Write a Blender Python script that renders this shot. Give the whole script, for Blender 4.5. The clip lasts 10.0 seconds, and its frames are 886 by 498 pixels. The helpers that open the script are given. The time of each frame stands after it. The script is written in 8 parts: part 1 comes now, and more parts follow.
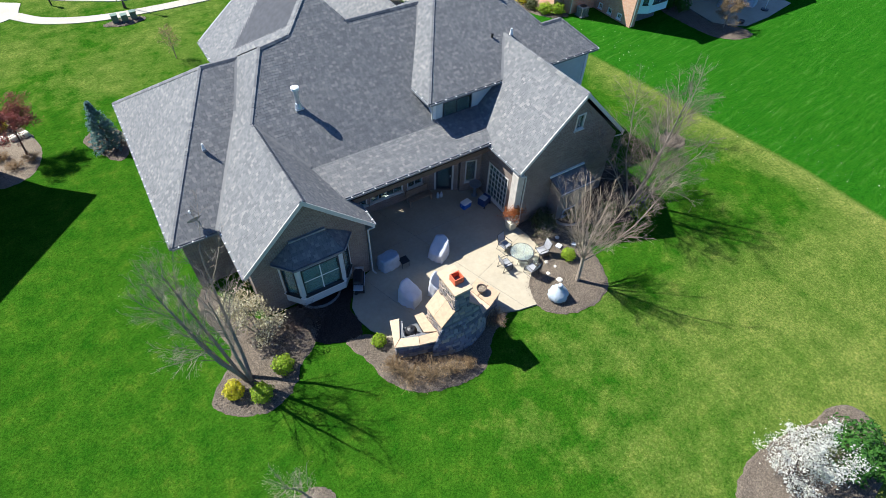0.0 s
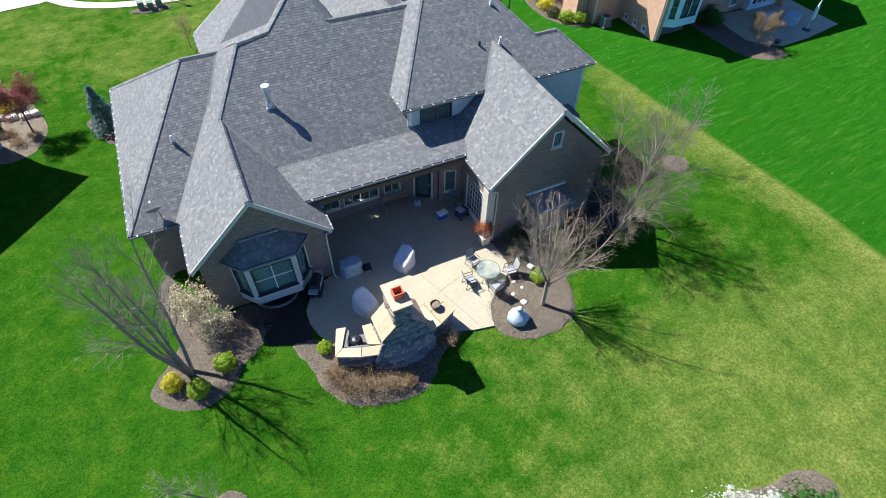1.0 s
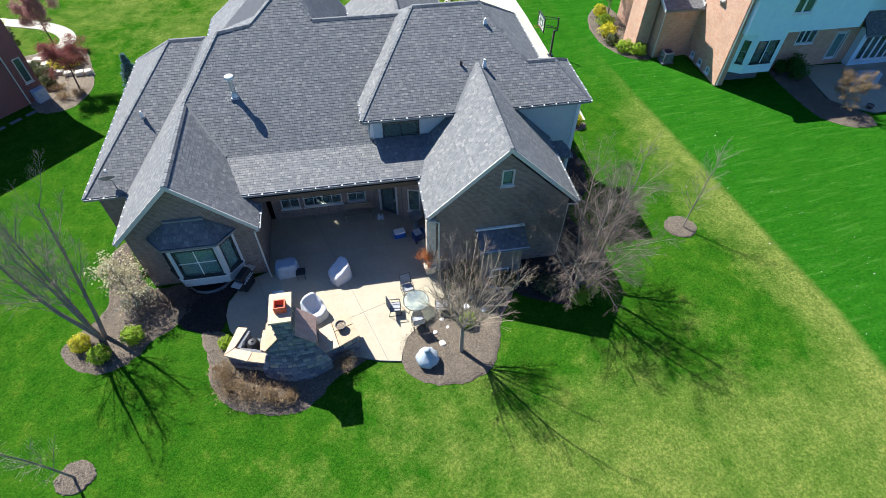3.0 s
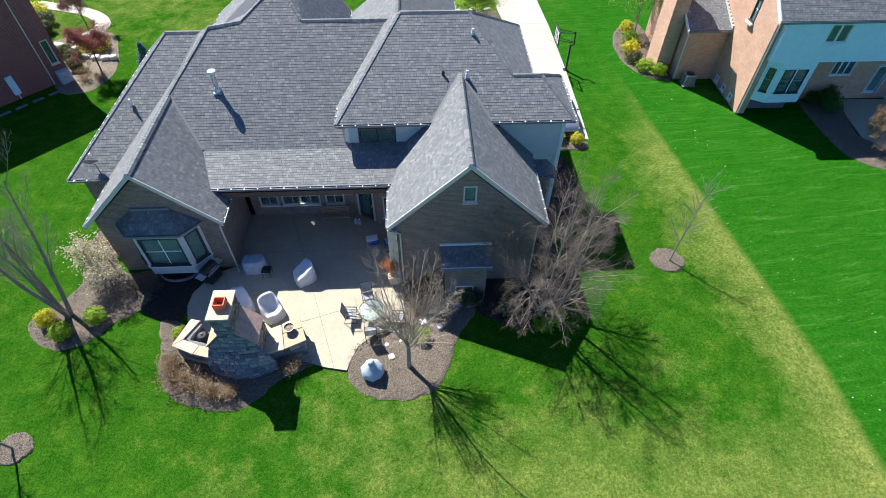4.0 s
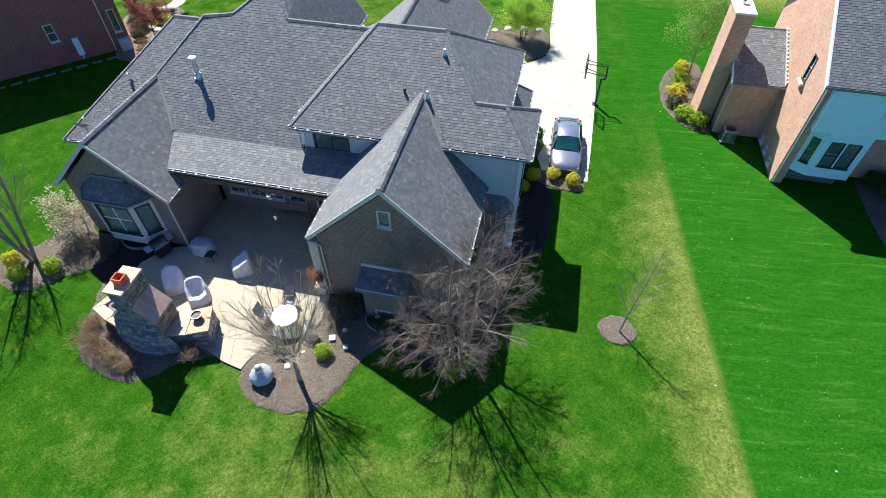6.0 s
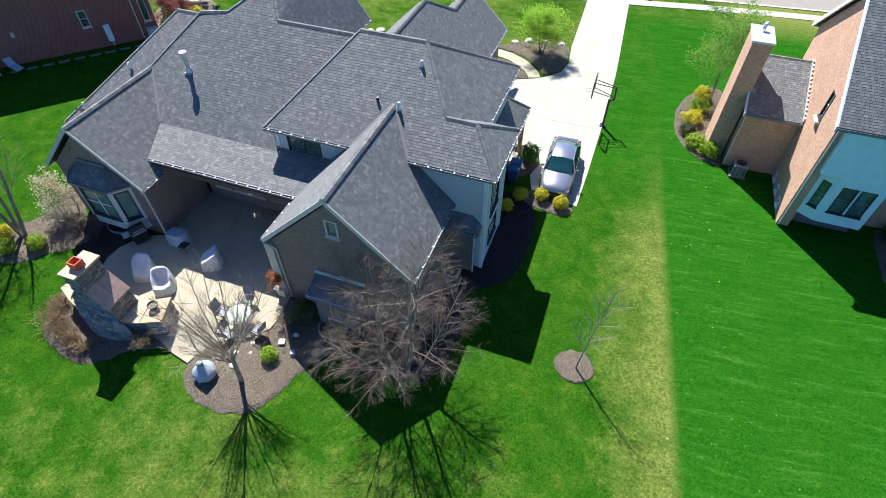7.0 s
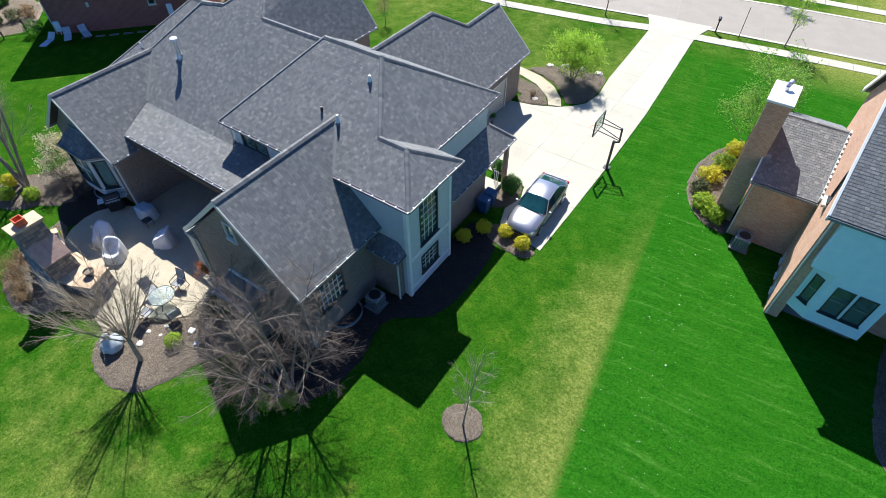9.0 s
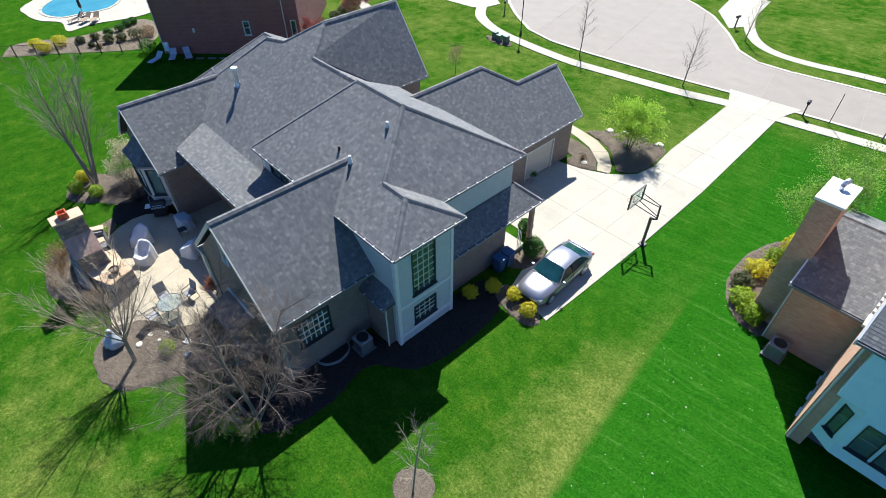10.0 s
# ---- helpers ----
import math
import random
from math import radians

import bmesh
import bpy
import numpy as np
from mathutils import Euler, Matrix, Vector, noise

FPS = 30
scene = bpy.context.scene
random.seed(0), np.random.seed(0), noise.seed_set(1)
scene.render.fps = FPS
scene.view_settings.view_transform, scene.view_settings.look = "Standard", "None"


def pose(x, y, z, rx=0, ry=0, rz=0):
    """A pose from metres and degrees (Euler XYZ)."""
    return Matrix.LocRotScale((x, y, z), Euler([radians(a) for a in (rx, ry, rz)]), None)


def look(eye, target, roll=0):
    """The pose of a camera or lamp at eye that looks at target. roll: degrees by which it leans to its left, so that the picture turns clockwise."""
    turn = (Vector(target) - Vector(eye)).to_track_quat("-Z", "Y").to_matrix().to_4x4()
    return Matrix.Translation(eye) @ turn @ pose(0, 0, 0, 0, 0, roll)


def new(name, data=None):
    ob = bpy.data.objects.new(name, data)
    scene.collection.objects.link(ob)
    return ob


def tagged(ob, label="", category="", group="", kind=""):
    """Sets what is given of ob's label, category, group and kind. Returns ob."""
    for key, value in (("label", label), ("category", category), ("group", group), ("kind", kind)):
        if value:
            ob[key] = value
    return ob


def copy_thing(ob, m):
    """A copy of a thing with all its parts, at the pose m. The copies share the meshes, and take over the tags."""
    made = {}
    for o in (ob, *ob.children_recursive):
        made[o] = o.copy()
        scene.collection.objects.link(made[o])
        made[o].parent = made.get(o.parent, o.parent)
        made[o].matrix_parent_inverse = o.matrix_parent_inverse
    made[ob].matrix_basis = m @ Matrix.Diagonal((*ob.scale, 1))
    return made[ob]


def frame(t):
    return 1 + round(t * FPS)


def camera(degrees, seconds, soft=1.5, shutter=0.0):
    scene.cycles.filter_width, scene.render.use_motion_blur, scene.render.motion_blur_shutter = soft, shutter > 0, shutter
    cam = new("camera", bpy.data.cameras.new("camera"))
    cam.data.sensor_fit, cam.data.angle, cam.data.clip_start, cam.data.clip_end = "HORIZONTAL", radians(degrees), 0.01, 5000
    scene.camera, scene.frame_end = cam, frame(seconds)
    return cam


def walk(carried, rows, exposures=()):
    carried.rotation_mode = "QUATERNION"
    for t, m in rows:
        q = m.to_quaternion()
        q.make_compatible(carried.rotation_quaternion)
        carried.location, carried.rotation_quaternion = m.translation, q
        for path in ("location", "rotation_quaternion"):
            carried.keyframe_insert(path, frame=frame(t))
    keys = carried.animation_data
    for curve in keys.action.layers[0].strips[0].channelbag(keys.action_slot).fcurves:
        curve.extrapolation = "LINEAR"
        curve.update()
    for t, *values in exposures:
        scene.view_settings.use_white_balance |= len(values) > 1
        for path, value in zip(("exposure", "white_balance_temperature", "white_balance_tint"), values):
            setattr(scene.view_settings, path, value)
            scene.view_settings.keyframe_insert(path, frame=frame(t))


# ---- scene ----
cam = camera(79.3, 10.0, soft=0.5)
PATH = [
    (0, (-1.766, -0.73, 22.546), (-1.034, 0.365, 21.042), 2.0),
    (0.5, (0.374, -1.341, 22.559), (1.033, -0.205, 21.05), 1.7),
    (1, (2.424, -1.87, 22.499), (3.01, -0.698, 20.989), 1.5),
    (1.5, (4.542, -2.263, 22.427), (5.044, -1.052, 20.917), 1.2),
    (2, (6.696, -2.506, 22.341), (7.109, -1.262, 20.83), 1.0),
    (2.5, (8.822, -2.645, 22.284), (9.145, -1.373, 20.775), 0.8),
    (4, (15.061, -2.29, 22.088), (15.127, -0.967, 20.591), 0.4),
    (4.5, (17.043, -1.933, 22.038), (17.028, -0.604, 20.543), 0.4),
    (5, (19.047, -1.445, 22.003), (18.943, -0.118, 20.51), 0.4),
    (5.5, (21.016, -0.841, 21.983), (20.821, 0.479, 20.493), 0.3),
    (7, (26.72, 2.027, 21.982), (26.265, 3.29, 20.5), 0.2),
    (7.5, (28.466, 3.213, 21.949), (27.937, 4.449, 20.468), 0.1),
    (8, (30.109, 4.485, 21.904), (29.504, 5.685, 20.423), -0.0),
    (8.5, (31.675, 5.764, 21.908), (30.991, 6.923, 20.429), -0.0),
    (9, (33.171, 7.26, 21.885), (32.405, 8.374, 20.411), -0.2),
    (9.5, (34.509, 8.885, 21.9), (33.623, 9.971, 20.473), -0.2),
    (10, (35.739, 10.591, 21.863), (34.668, 11.586, 20.498), -0.2),
]
walk(cam, [(t, look(eye, target, roll)) for t, eye, target, roll in PATH], [(0, 1.14, 5300, 12), (2.5, 1.26, 5300, 12), (5.0, 1.26, 5300, 12), (8.0, 1.2, 5300, 12), (10.0, 1.12, 5300, 12)])

# ---- world and sun ----
SUN_WAY = Vector((-4.28, 5.45, 8.05)).normalized()
sky_world = bpy.data.worlds.new("sky")
scene.world = sky_world
sky_world.use_nodes = True
wn = sky_world.node_tree
sky = wn.nodes.new("ShaderNodeTexSky")
sky.sky_type, sky.sun_disc = "NISHITA", False
sky.ozone_density, sky.dust_density = 10.0, 0.3
sky.sun_elevation, sky.sun_rotation = math.asin(SUN_WAY.z), math.atan2(SUN_WAY.x, SUN_WAY.y)
wn.nodes["Background"].inputs["Strength"].default_value = 0.058
deep = wn.nodes.new("ShaderNodeHueSaturation")
deep.inputs["Saturation"].default_value = 1.0
wn.links.new(sky.outputs["Color"], deep.inputs["Color"])
wn.links.new(deep.outputs["Color"], wn.nodes["Background"].inputs["Color"])
sun = new("sun", bpy.data.lights.new("sun", "SUN"))
sun.data.energy, sun.data.angle, sun.data.color = 5.0, radians(0.53), (1.0, 0.885, 0.68)
sun.matrix_world = look(SUN_WAY * 80, (0, 0, 0))


# ---- materials ----
class Nodes:
    """Short hand for building a node material."""

    def __init__(self, name):
        self.mat = bpy.data.materials.new(name)
        self.mat.use_nodes = True
        self.t = self.mat.node_tree
        self.p = self.t.nodes["Principled BSDF"]

    def node(self, kind, **values):
        n = self.t.nodes.new(kind)
        for k, v in values.items():
            n.inputs[k].default_value = v
        return n

    def link(self, a, b):
        self.t.links.new(a, b)

    def place(self, local=False):
        if local:
            return self.t.nodes.new("ShaderNodeTexCoord").outputs["Object"]
        return self.t.nodes.new("ShaderNodeNewGeometry").outputs["Position"]

    def noise(self, where, scale, detail=4.0, rough=0.6):
        n = self.node("ShaderNodeTexNoise", Scale=scale, Detail=detail, Roughness=rough)
        self.link(where, n.inputs["Vector"])
        return n.outputs["Fac"]

    def ramp(self, fac, stops):
        n = self.t.nodes.new("ShaderNodeValToRGB")
        el = n.color_ramp.elements
        el[0].position, el[-1].position = stops[0][0], stops[-1][0]
        for at, c in stops[1:-1]:
            el.new(at)
        for i, (at, c) in enumerate(stops):
            el[i].color = (*c, 1.0)
        self.link(fac, n.inputs["Fac"])
        return n.outputs["Color"]

    def mix(self, fac, a, b, how="MIX"):
        n = self.t.nodes.new("ShaderNodeMix")
        n.data_type, n.blend_type = "RGBA", how
        for socket, v in ((n.inputs["Factor"], fac), (n.inputs["A"], a), (n.inputs["B"], b)):
            if isinstance(v, (int, float)):
                socket.default_value = v
            elif isinstance(v, tuple):
                socket.default_value = (*v, 1.0)
            else:
                self.link(v, socket)
        return n.outputs["Result"]

    def math(self, how, a, b):
        n = self.t.nodes.new("ShaderNodeMath")
        n.operation = how
        for socket, v in zip(n.inputs, (a, b)):
            if isinstance(v, (int, float)):
                socket.default_value = v
            else:
                self.link(v, socket)
        return n.outputs[0]

    def bump(self, height, strength, distance):
        n = self.node("ShaderNodeBump", Strength=strength, Distance=distance)
        self.link(height, n.inputs["Height"])
        self.link(n.outputs["Normal"], self.p.inputs["Normal"])

    def done(self, colour, rough=0.8, metal=0.0, spec=0.5):
        if isinstance(colour, tuple):
            self.p.inputs["Base Color"].default_value = (*colour, 1.0)
        else:
            self.link(colour, self.p.inputs["Base Color"])
        self.p.inputs["Roughness"].default_value = rough
        self.p.inputs["Metallic"].default_value = metal
        self.p.inputs["Specular IOR Level"].default_value = spec
        return self.mat


def plain(name, c, rough=0.6, metal=0.0, vary=0.18, scale=3.0, bump=0.15, fine=60.0, spread="none", spec=0.5):
    """A surface of one colour with stains, fine grain and relief; spread varies it piece by piece."""
    m = Nodes(name)
    at = m.place()
    dark, light = tuple(x * (1 - vary) for x in c), tuple(min(1.0, x * (1 + vary)) for x in c)
    col = m.ramp(m.noise(at, scale), [(0.3, dark), (0.7, light)])
    grain = m.noise(at, fine, 2.0)
    col = m.mix(0.35, col, m.ramp(grain, [(0.3, (0.6, 0.6, 0.6)), (0.7, (1.0, 1.0, 1.0))]), "MULTIPLY")
    if spread != "none":
        if spread == "island":
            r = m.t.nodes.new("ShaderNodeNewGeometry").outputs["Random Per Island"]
        else:
            r = m.t.nodes.new("ShaderNodeObjectInfo").outputs["Random"]
        col = m.mix(1.0, col, m.ramp(r, [(0.0, (0.66, 0.66, 0.67)), (1.0, (1.0, 1.0, 0.98))]), "MULTIPLY")
    if bump:
        m.bump(grain, bump, 0.01)
    return m.done(col, rough, metal, spec)


def shingle_material():
    m = Nodes("asphalt_shingle")
    at = m.place()
    r = m.t.nodes.new("ShaderNodeNewGeometry").outputs["Random Per Island"]
    o = m.t.nodes.new("ShaderNodeObjectInfo").outputs["Random"]
    pick = m.math("FRACT", m.math("ADD", r, o), 0.0)
    col = m.ramp(pick, [(0.0, (0.15, 0.152, 0.154)), (0.5, (0.188, 0.189, 0.188)), (0.85, (0.214, 0.213, 0.206)), (1.0, (0.27, 0.263, 0.246))])
    col = m.mix(0.5, col, m.ramp(m.noise(at, 0.5), [(0.3, (0.84, 0.85, 0.88)), (0.7, (1.0, 1.0, 1.0))]), "MULTIPLY")
    grain = m.noise(at, 90.0, 2.0)
    col = m.mix(0.5, col, m.ramp(grain, [(0.3, (0.55, 0.55, 0.55)), (0.75, (1.0, 1.0, 1.0))]), "MULTIPLY")
    m.bump(grain, 0.4, 0.01)
    return m.done(col, 0.8, 0.0, 0.35)


def brick_material(name, c1, c2, mortar, local=True):
    m = Nodes(name)
    at = m.place(local)
    sep = m.t.nodes.new("ShaderNodeSeparateXYZ")
    m.link(at, sep.inputs[0])
    com = m.t.nodes.new("ShaderNodeCombineXYZ")
    m.link(m.math("ADD", sep.outputs[0], sep.outputs[1]), com.inputs[0])
    m.link(sep.outputs[2], com.inputs[1])
    b = m.node("ShaderNodeTexBrick", Scale=1.0)
    for key, v in (("Mortar Size", 0.007), ("Brick Width", 0.22), ("Row Height", 0.076), ("Bias", -0.1)):
        b.inputs[key].default_value = v
    b.inputs["Color1"].default_value, b.inputs["Color2"].default_value = (*c1, 1), (*c2, 1)
    b.inputs["Mortar"].default_value = (*mortar, 1)
    m.link(com.outputs[0], b.inputs["Vector"])
    col = m.mix(0.6, b.outputs["Color"], m.ramp(m.noise(at, 0.8), [(0.3, (0.72, 0.72, 0.74)), (0.7, (1, 1, 1))]), "MULTIPLY")
    col = m.mix(0.5, col, m.ramp(m.noise(at, 14.0, 2.0), [(0.3, (0.6, 0.58, 0.56)), (0.7, (1, 1, 1))]), "MULTIPLY")
    m.bump(b.outputs["Fac"], -0.5, 0.008)
    return m.done(col, 0.85)


def lawn_material(name="lawn", blades=False):
    """Two lawns that meet along a line, the darker mown in fine streaks; dry patches, blades and clover."""
    m = Nodes(name)
    at = m.place()
    sep = m.t.nodes.new("ShaderNodeSeparateXYZ")
    m.link(at, sep.inputs[0])
    x, y = sep.outputs[0], sep.outputs[1]
    big, mid = m.noise(at, 0.16, 3.0), m.noise(at, 0.9, 5.0, 0.7)
    fine, blade, tuft = m.noise(at, 7.0, 5.0, 0.75), m.noise(at, 38.0, 3.0, 0.8), m.noise(at, 15.0, 3.0, 0.85)
    ours = m.ramp(mid, [(0.3, (0.02, 0.084, 0.004)), (0.55, (0.04, 0.114, 0.007)), (0.78, (0.086, 0.15, 0.014))])
    dry = m.ramp(fine, [(0.3, (0.14, 0.2, 0.036)), (0.7, (0.3, 0.29, 0.1))])
    line = m.math("ADD", m.math("SUBTRACT", m.math("ADD", x, m.math("MULTIPLY", m.math("SUBTRACT", fine, 0.5), 1.1)), 33.4), m.math("MULTIPLY", m.math("MAXIMUM", m.math("SUBTRACT", y, 9.0), 0.0), 0.118))
    strip = m.math("SUBTRACT", m.math("ADD", 1.15, m.math("MULTIPLY", line, 0.3)), m.math("MULTIPLY", m.math("MAXIMUM", m.math("SUBTRACT", y, 24.0), 0.0), 0.07))
    south = m.math("MULTIPLY", m.math("SUBTRACT", 10.5, y), 0.06)
    east = m.math("MULTIPLY", m.math("SUBTRACT", x, 5.0), 0.035)
    patch = m.math("ADD", m.math("MAXIMUM", m.math("MAXIMUM", m.math("MULTIPLY", strip, 0.55), m.math("MINIMUM", m.math("MULTIPLY", m.math("SUBTRACT", y, 38.0), 0.04), 0.24)), m.math("MINIMUM", m.math("MINIMUM", south, east), 0.4)), m.math("SUBTRACT", m.math("ADD", big, m.math("MULTIPLY", mid, 0.8)), 0.95))
    patch = m.ramp(patch, [(0.0, (0, 0, 0)), (0.75, (0.8, 0.8, 0.8))])
    ours = m.mix(patch, ours, dry)
    # mower passes: long thin streaks that run nearly east and west
    drift = m.math("ADD", m.math("SUBTRACT", y, m.math("MULTIPLY", x, 0.11)), m.math("MULTIPLY", big, 1.6))
    lay = m.t.nodes.new("ShaderNodeCombineXYZ")
    m.link(m.math("MULTIPLY", x, 0.3), lay.inputs[0])
    m.link(m.math("MULTIPLY", drift, 3.4), lay.inputs[1])
    streak = m.noise(lay.outputs[0], 1.0, 4.0, 0.7)
    mown = m.ramp(mid, [(0.3, (0.017, 0.092, 0.005)), (0.7, (0.035, 0.13, 0.008))])
    mown = m.mix(0.48, mown, m.ramp(streak, [(0.3, (0.014, 0.09, 0.003)), (0.55, (0.03, 0.135, 0.007)), (0.72, (0.095, 0.23, 0.04))]))
    side = m.ramp(m.math("ADD", m.math("MULTIPLY", line, 2.0), 0.5), [(0.0, (0, 0, 0)), (1.0, (1, 1, 1))])
    north = m.ramp(m.math("MULTIPLY", m.math("SUBTRACT", 58.0, y), 0.2), [(0.0, (0, 0, 0)), (1.0, (1, 1, 1))])
    lane = m.math("MULTIPLY", m.math("MINIMUM", m.math("MAXIMUM", m.math("MULTIPLY", m.math("SUBTRACT", y, 26.0), 0.11), 0.0), 0.85), m.math("MINIMUM", m.math("MAXIMUM", m.math("MULTIPLY", m.math("SUBTRACT", x, 24.0), 0.4), 0.0), 1.0))
    col = m.mix(m.math("MULTIPLY", m.math("MAXIMUM", side, lane), north), ours, mown)
    col = m.mix(0.75, col, m.ramp(fine, [(0.28, (0.55, 0.62, 0.5)), (0.68, (1.25, 1.16, 1.1))]), "MULTIPLY")
    col = m.mix(0.9, col, m.ramp(tuft, [(0.35, (0.52, 0.56, 0.52)), (0.65, (1.36, 1.32, 1.28))]), "MULTIPLY")
    col = m.mix(0.85, col, m.ramp(blade, [(0.3, (0.45, 0.52, 0.45)), (0.7, (1.35, 1.25, 1.15))]), "MULTIPLY")
    if blades:
        r = m.t.nodes.new("ShaderNodeNewGeometry").outputs["Random Per Island"]
        col = m.mix(1.0, col, m.ramp(r, [(0.0, (0.72, 0.8, 0.68)), (0.7, (1.06, 1.05, 1.02)), (1.0, (1.36, 1.26, 1.28))]), "MULTIPLY")
        return m.done(col, 1.0, 0.0, 0.0)
    m.bump(m.math("ADD", m.math("MULTIPLY", blade, 0.3), fine), 0.2, 0.02)
    return m.done(col, 1.0, 0.0, 0.0)


def mulch_material(name, c):
    m = Nodes(name)
    at = m.place()
    v = m.node("ShaderNodeTexVoronoi", Scale=34.0)
    m.link(at, v.inputs["Vector"])
    sep = m.t.nodes.new("ShaderNodeSeparateColor")
    m.link(v.outputs["Color"], sep.inputs[0])
    col = m.ramp(sep.outputs[0], [(0.0, tuple(x * 0.5 for x in c)), (0.6, c), (1.0, tuple(min(1, x * 1.6) for x in c))])
    col = m.mix(0.5, col, m.ramp(m.noise(at, 1.2), [(0.3, (0.6, 0.6, 0.6)), (0.7, (1.1, 1.08, 1.05))]), "MULTIPLY")
    m.bump(v.outputs["Distance"], 0.7, 0.03)
    return m.done(col, 0.95, 0.0, 0.2)


def concrete_material(name, c):
    m = Nodes(name)
    at = m.place()
    col = m.ramp(m.noise(at, 0.7, 6.0), [(0.3, tuple(x * 0.86 for x in c)), (0.7, c)])
    col = m.mix(0.5, col, m.ramp(m.noise(at, 6.0, 6.0, 0.7), [(0.35, (0.8, 0.79, 0.76)), (0.65, (1, 1, 1))]), "MULTIPLY")
    o = m.t.nodes.new("ShaderNodeObjectInfo").outputs["Random"]
    col = m.mix(1.0, col, m.ramp(o, [(0.0, (0.92, 0.92, 0.91)), (1.0, (1, 1, 1))]), "MULTIPLY")
    m.bump(m.noise(at, 80.0, 2.0), 0.2, 0.005)
    return m.done(col, 0.85)


def stone_material(name, stops):
    m = Nodes(name)
    at = m.place()
    o = m.t.nodes.new("ShaderNodeObjectInfo").outputs["Random"]
    col = m.ramp(o, stops)
    col = m.mix(0.6, col, m.ramp(m.noise(at, 5.0, 6.0), [(0.3, (0.6, 0.62, 0.64)), (0.7, (1.1, 1.08, 1.04))]), "MULTIPLY")
    m.bump(m.noise(at, 12.0, 5.0), 0.6, 0.03)
    return m.done(col, 0.8)


def glass_material(name, tint, rough=0.03):
    m = Nodes(name)
    m.p.inputs["Transmission Weight"].default_value = 0.85
    m.p.inputs["IOR"].default_value = 1.5
    return m.done(tint, rough)


def see_through(m, col, share, rough):
    """A thin leaf: part of the light comes through from the far side."""
    mat = m.done(col, rough, 0.0, 0.3)
    back = m.t.nodes.new("ShaderNodeBsdfTranslucent")
    m.link(col, back.inputs["Color"])
    blend = m.node("ShaderNodeMixShader", Fac=share)
    m.link(m.p.outputs[0], blend.inputs[1])
    m.link(back.outputs[0], blend.inputs[2])
    m.link(blend.outputs[0], m.t.nodes["Material Output"].inputs["Surface"])
    return mat


def leaf_material(name, c1, c2):
    m = Nodes(name)
    r = m.t.nodes.new("ShaderNodeNewGeometry").outputs["Random Per Island"]
    col = m.ramp(r, [(0.0, c1), (1.0, c2)])
    col = m.mix(0.5, col, m.ramp(m.noise(m.place(), 3.0), [(0.3, (0.65, 0.65, 0.65)), (0.7, (1.1, 1.1, 1.1))]), "MULTIPLY")
    return see_through(m, col, 0.45, 0.6)


SHINGLE = shingle_material()
DECK = plain("roof_felt", (0.06, 0.062, 0.07), 0.9)
BRICK = brick_material("brown_brick", (0.21, 0.155, 0.125), (0.3, 0.235, 0.19), (0.36, 0.33, 0.29))
RED_BRICK = brick_material("red_brick", (0.24, 0.075, 0.06), (0.33, 0.12, 0.09), (0.33, 0.26, 0.23))
ORANGE_BRICK = brick_material("orange_brick", (0.6, 0.315, 0.185), (0.72, 0.445, 0.29), (0.66, 0.53, 0.41))
SIDING = plain("grey_siding", (0.56, 0.6, 0.61), 0.6, vary=0.05)
PALE_SIDING = plain("pale_blue_siding", (0.74, 0.9, 1.0), 0.55, vary=0.05)
TRIM = plain("cream_trim", (0.62, 0.61, 0.55), 0.5, vary=0.06)
GUTTER = plain("grey_gutter", (0.2, 0.21, 0.22), 0.5, vary=0.1)
WHITE = plain("white_paint", (0.8, 0.8, 0.78), 0.45, vary=0.05)
GLASS = glass_material("window_glass", (0.45, 0.62, 0.6))
DARK_FRAME = plain("dark_frame", (0.03, 0.035, 0.04), 0.4)
CONCRETE = concrete_material("patio_concrete", (0.44, 0.382, 0.275))
PALE_CONCRETE = concrete_material("pale_concrete", (0.465, 0.432, 0.352))
ROAD = concrete_material("road_concrete", (0.3, 0.265, 0.225))
MULCH = mulch_material("bark_mulch", (0.155, 0.126, 0.095))
GRAVEL = mulch_material("pale_gravel", (0.25, 0.205, 0.15))
# bark mulch again, with the house's shade put into its colour
SHADE_MULCH = mulch_material("shade_mulch", (0.04, 0.032, 0.027))
LAWN = lawn_material()
BLADES = lawn_material("grass_blades", True)
STONE = stone_material("field_stone", [(0.0, (0.12, 0.118, 0.155)), (0.5, (0.23, 0.22, 0.255)), (0.85, (0.32, 0.31, 0.3)), (1.0, (0.42, 0.35, 0.28))])
CAPSTONE = stone_material("sandstone_cap", [(0.0, (0.48, 0.34, 0.215)), (1.0, (0.58, 0.435, 0.29))])
TANSTONE = stone_material("tan_rubble", [(0.0, (0.16, 0.145, 0.15)), (0.5, (0.27, 0.225, 0.19)), (1.0, (0.42, 0.33, 0.25))])
PINKSTONE = stone_material("red_sandstone", [(0.0, (0.5, 0.33, 0.26)), (1.0, (0.58, 0.4, 0.32))])
BOULDER = stone_material("limestone", [(0.0, (0.62, 0.56, 0.46)), (1.0, (0.75, 0.7, 0.6))])
MORTAR = plain("mortar", (0.16, 0.165, 0.17), 0.95)
JOINT = plain("pale_joint", (0.4, 0.37, 0.31), 0.95)
TERRACOTTA = plain("terracotta", (0.62, 0.13, 0.05), 0.7)
BLACK = plain("black_metal", (0.02, 0.02, 0.022), 0.45, bump=0.05)
STEEL = plain("galvanised_steel", (0.62, 0.66, 0.7), 0.35, 0.8, bump=0.03)
GREY_METAL = plain("grey_metal", (0.28, 0.3, 0.32), 0.5, 0.3)
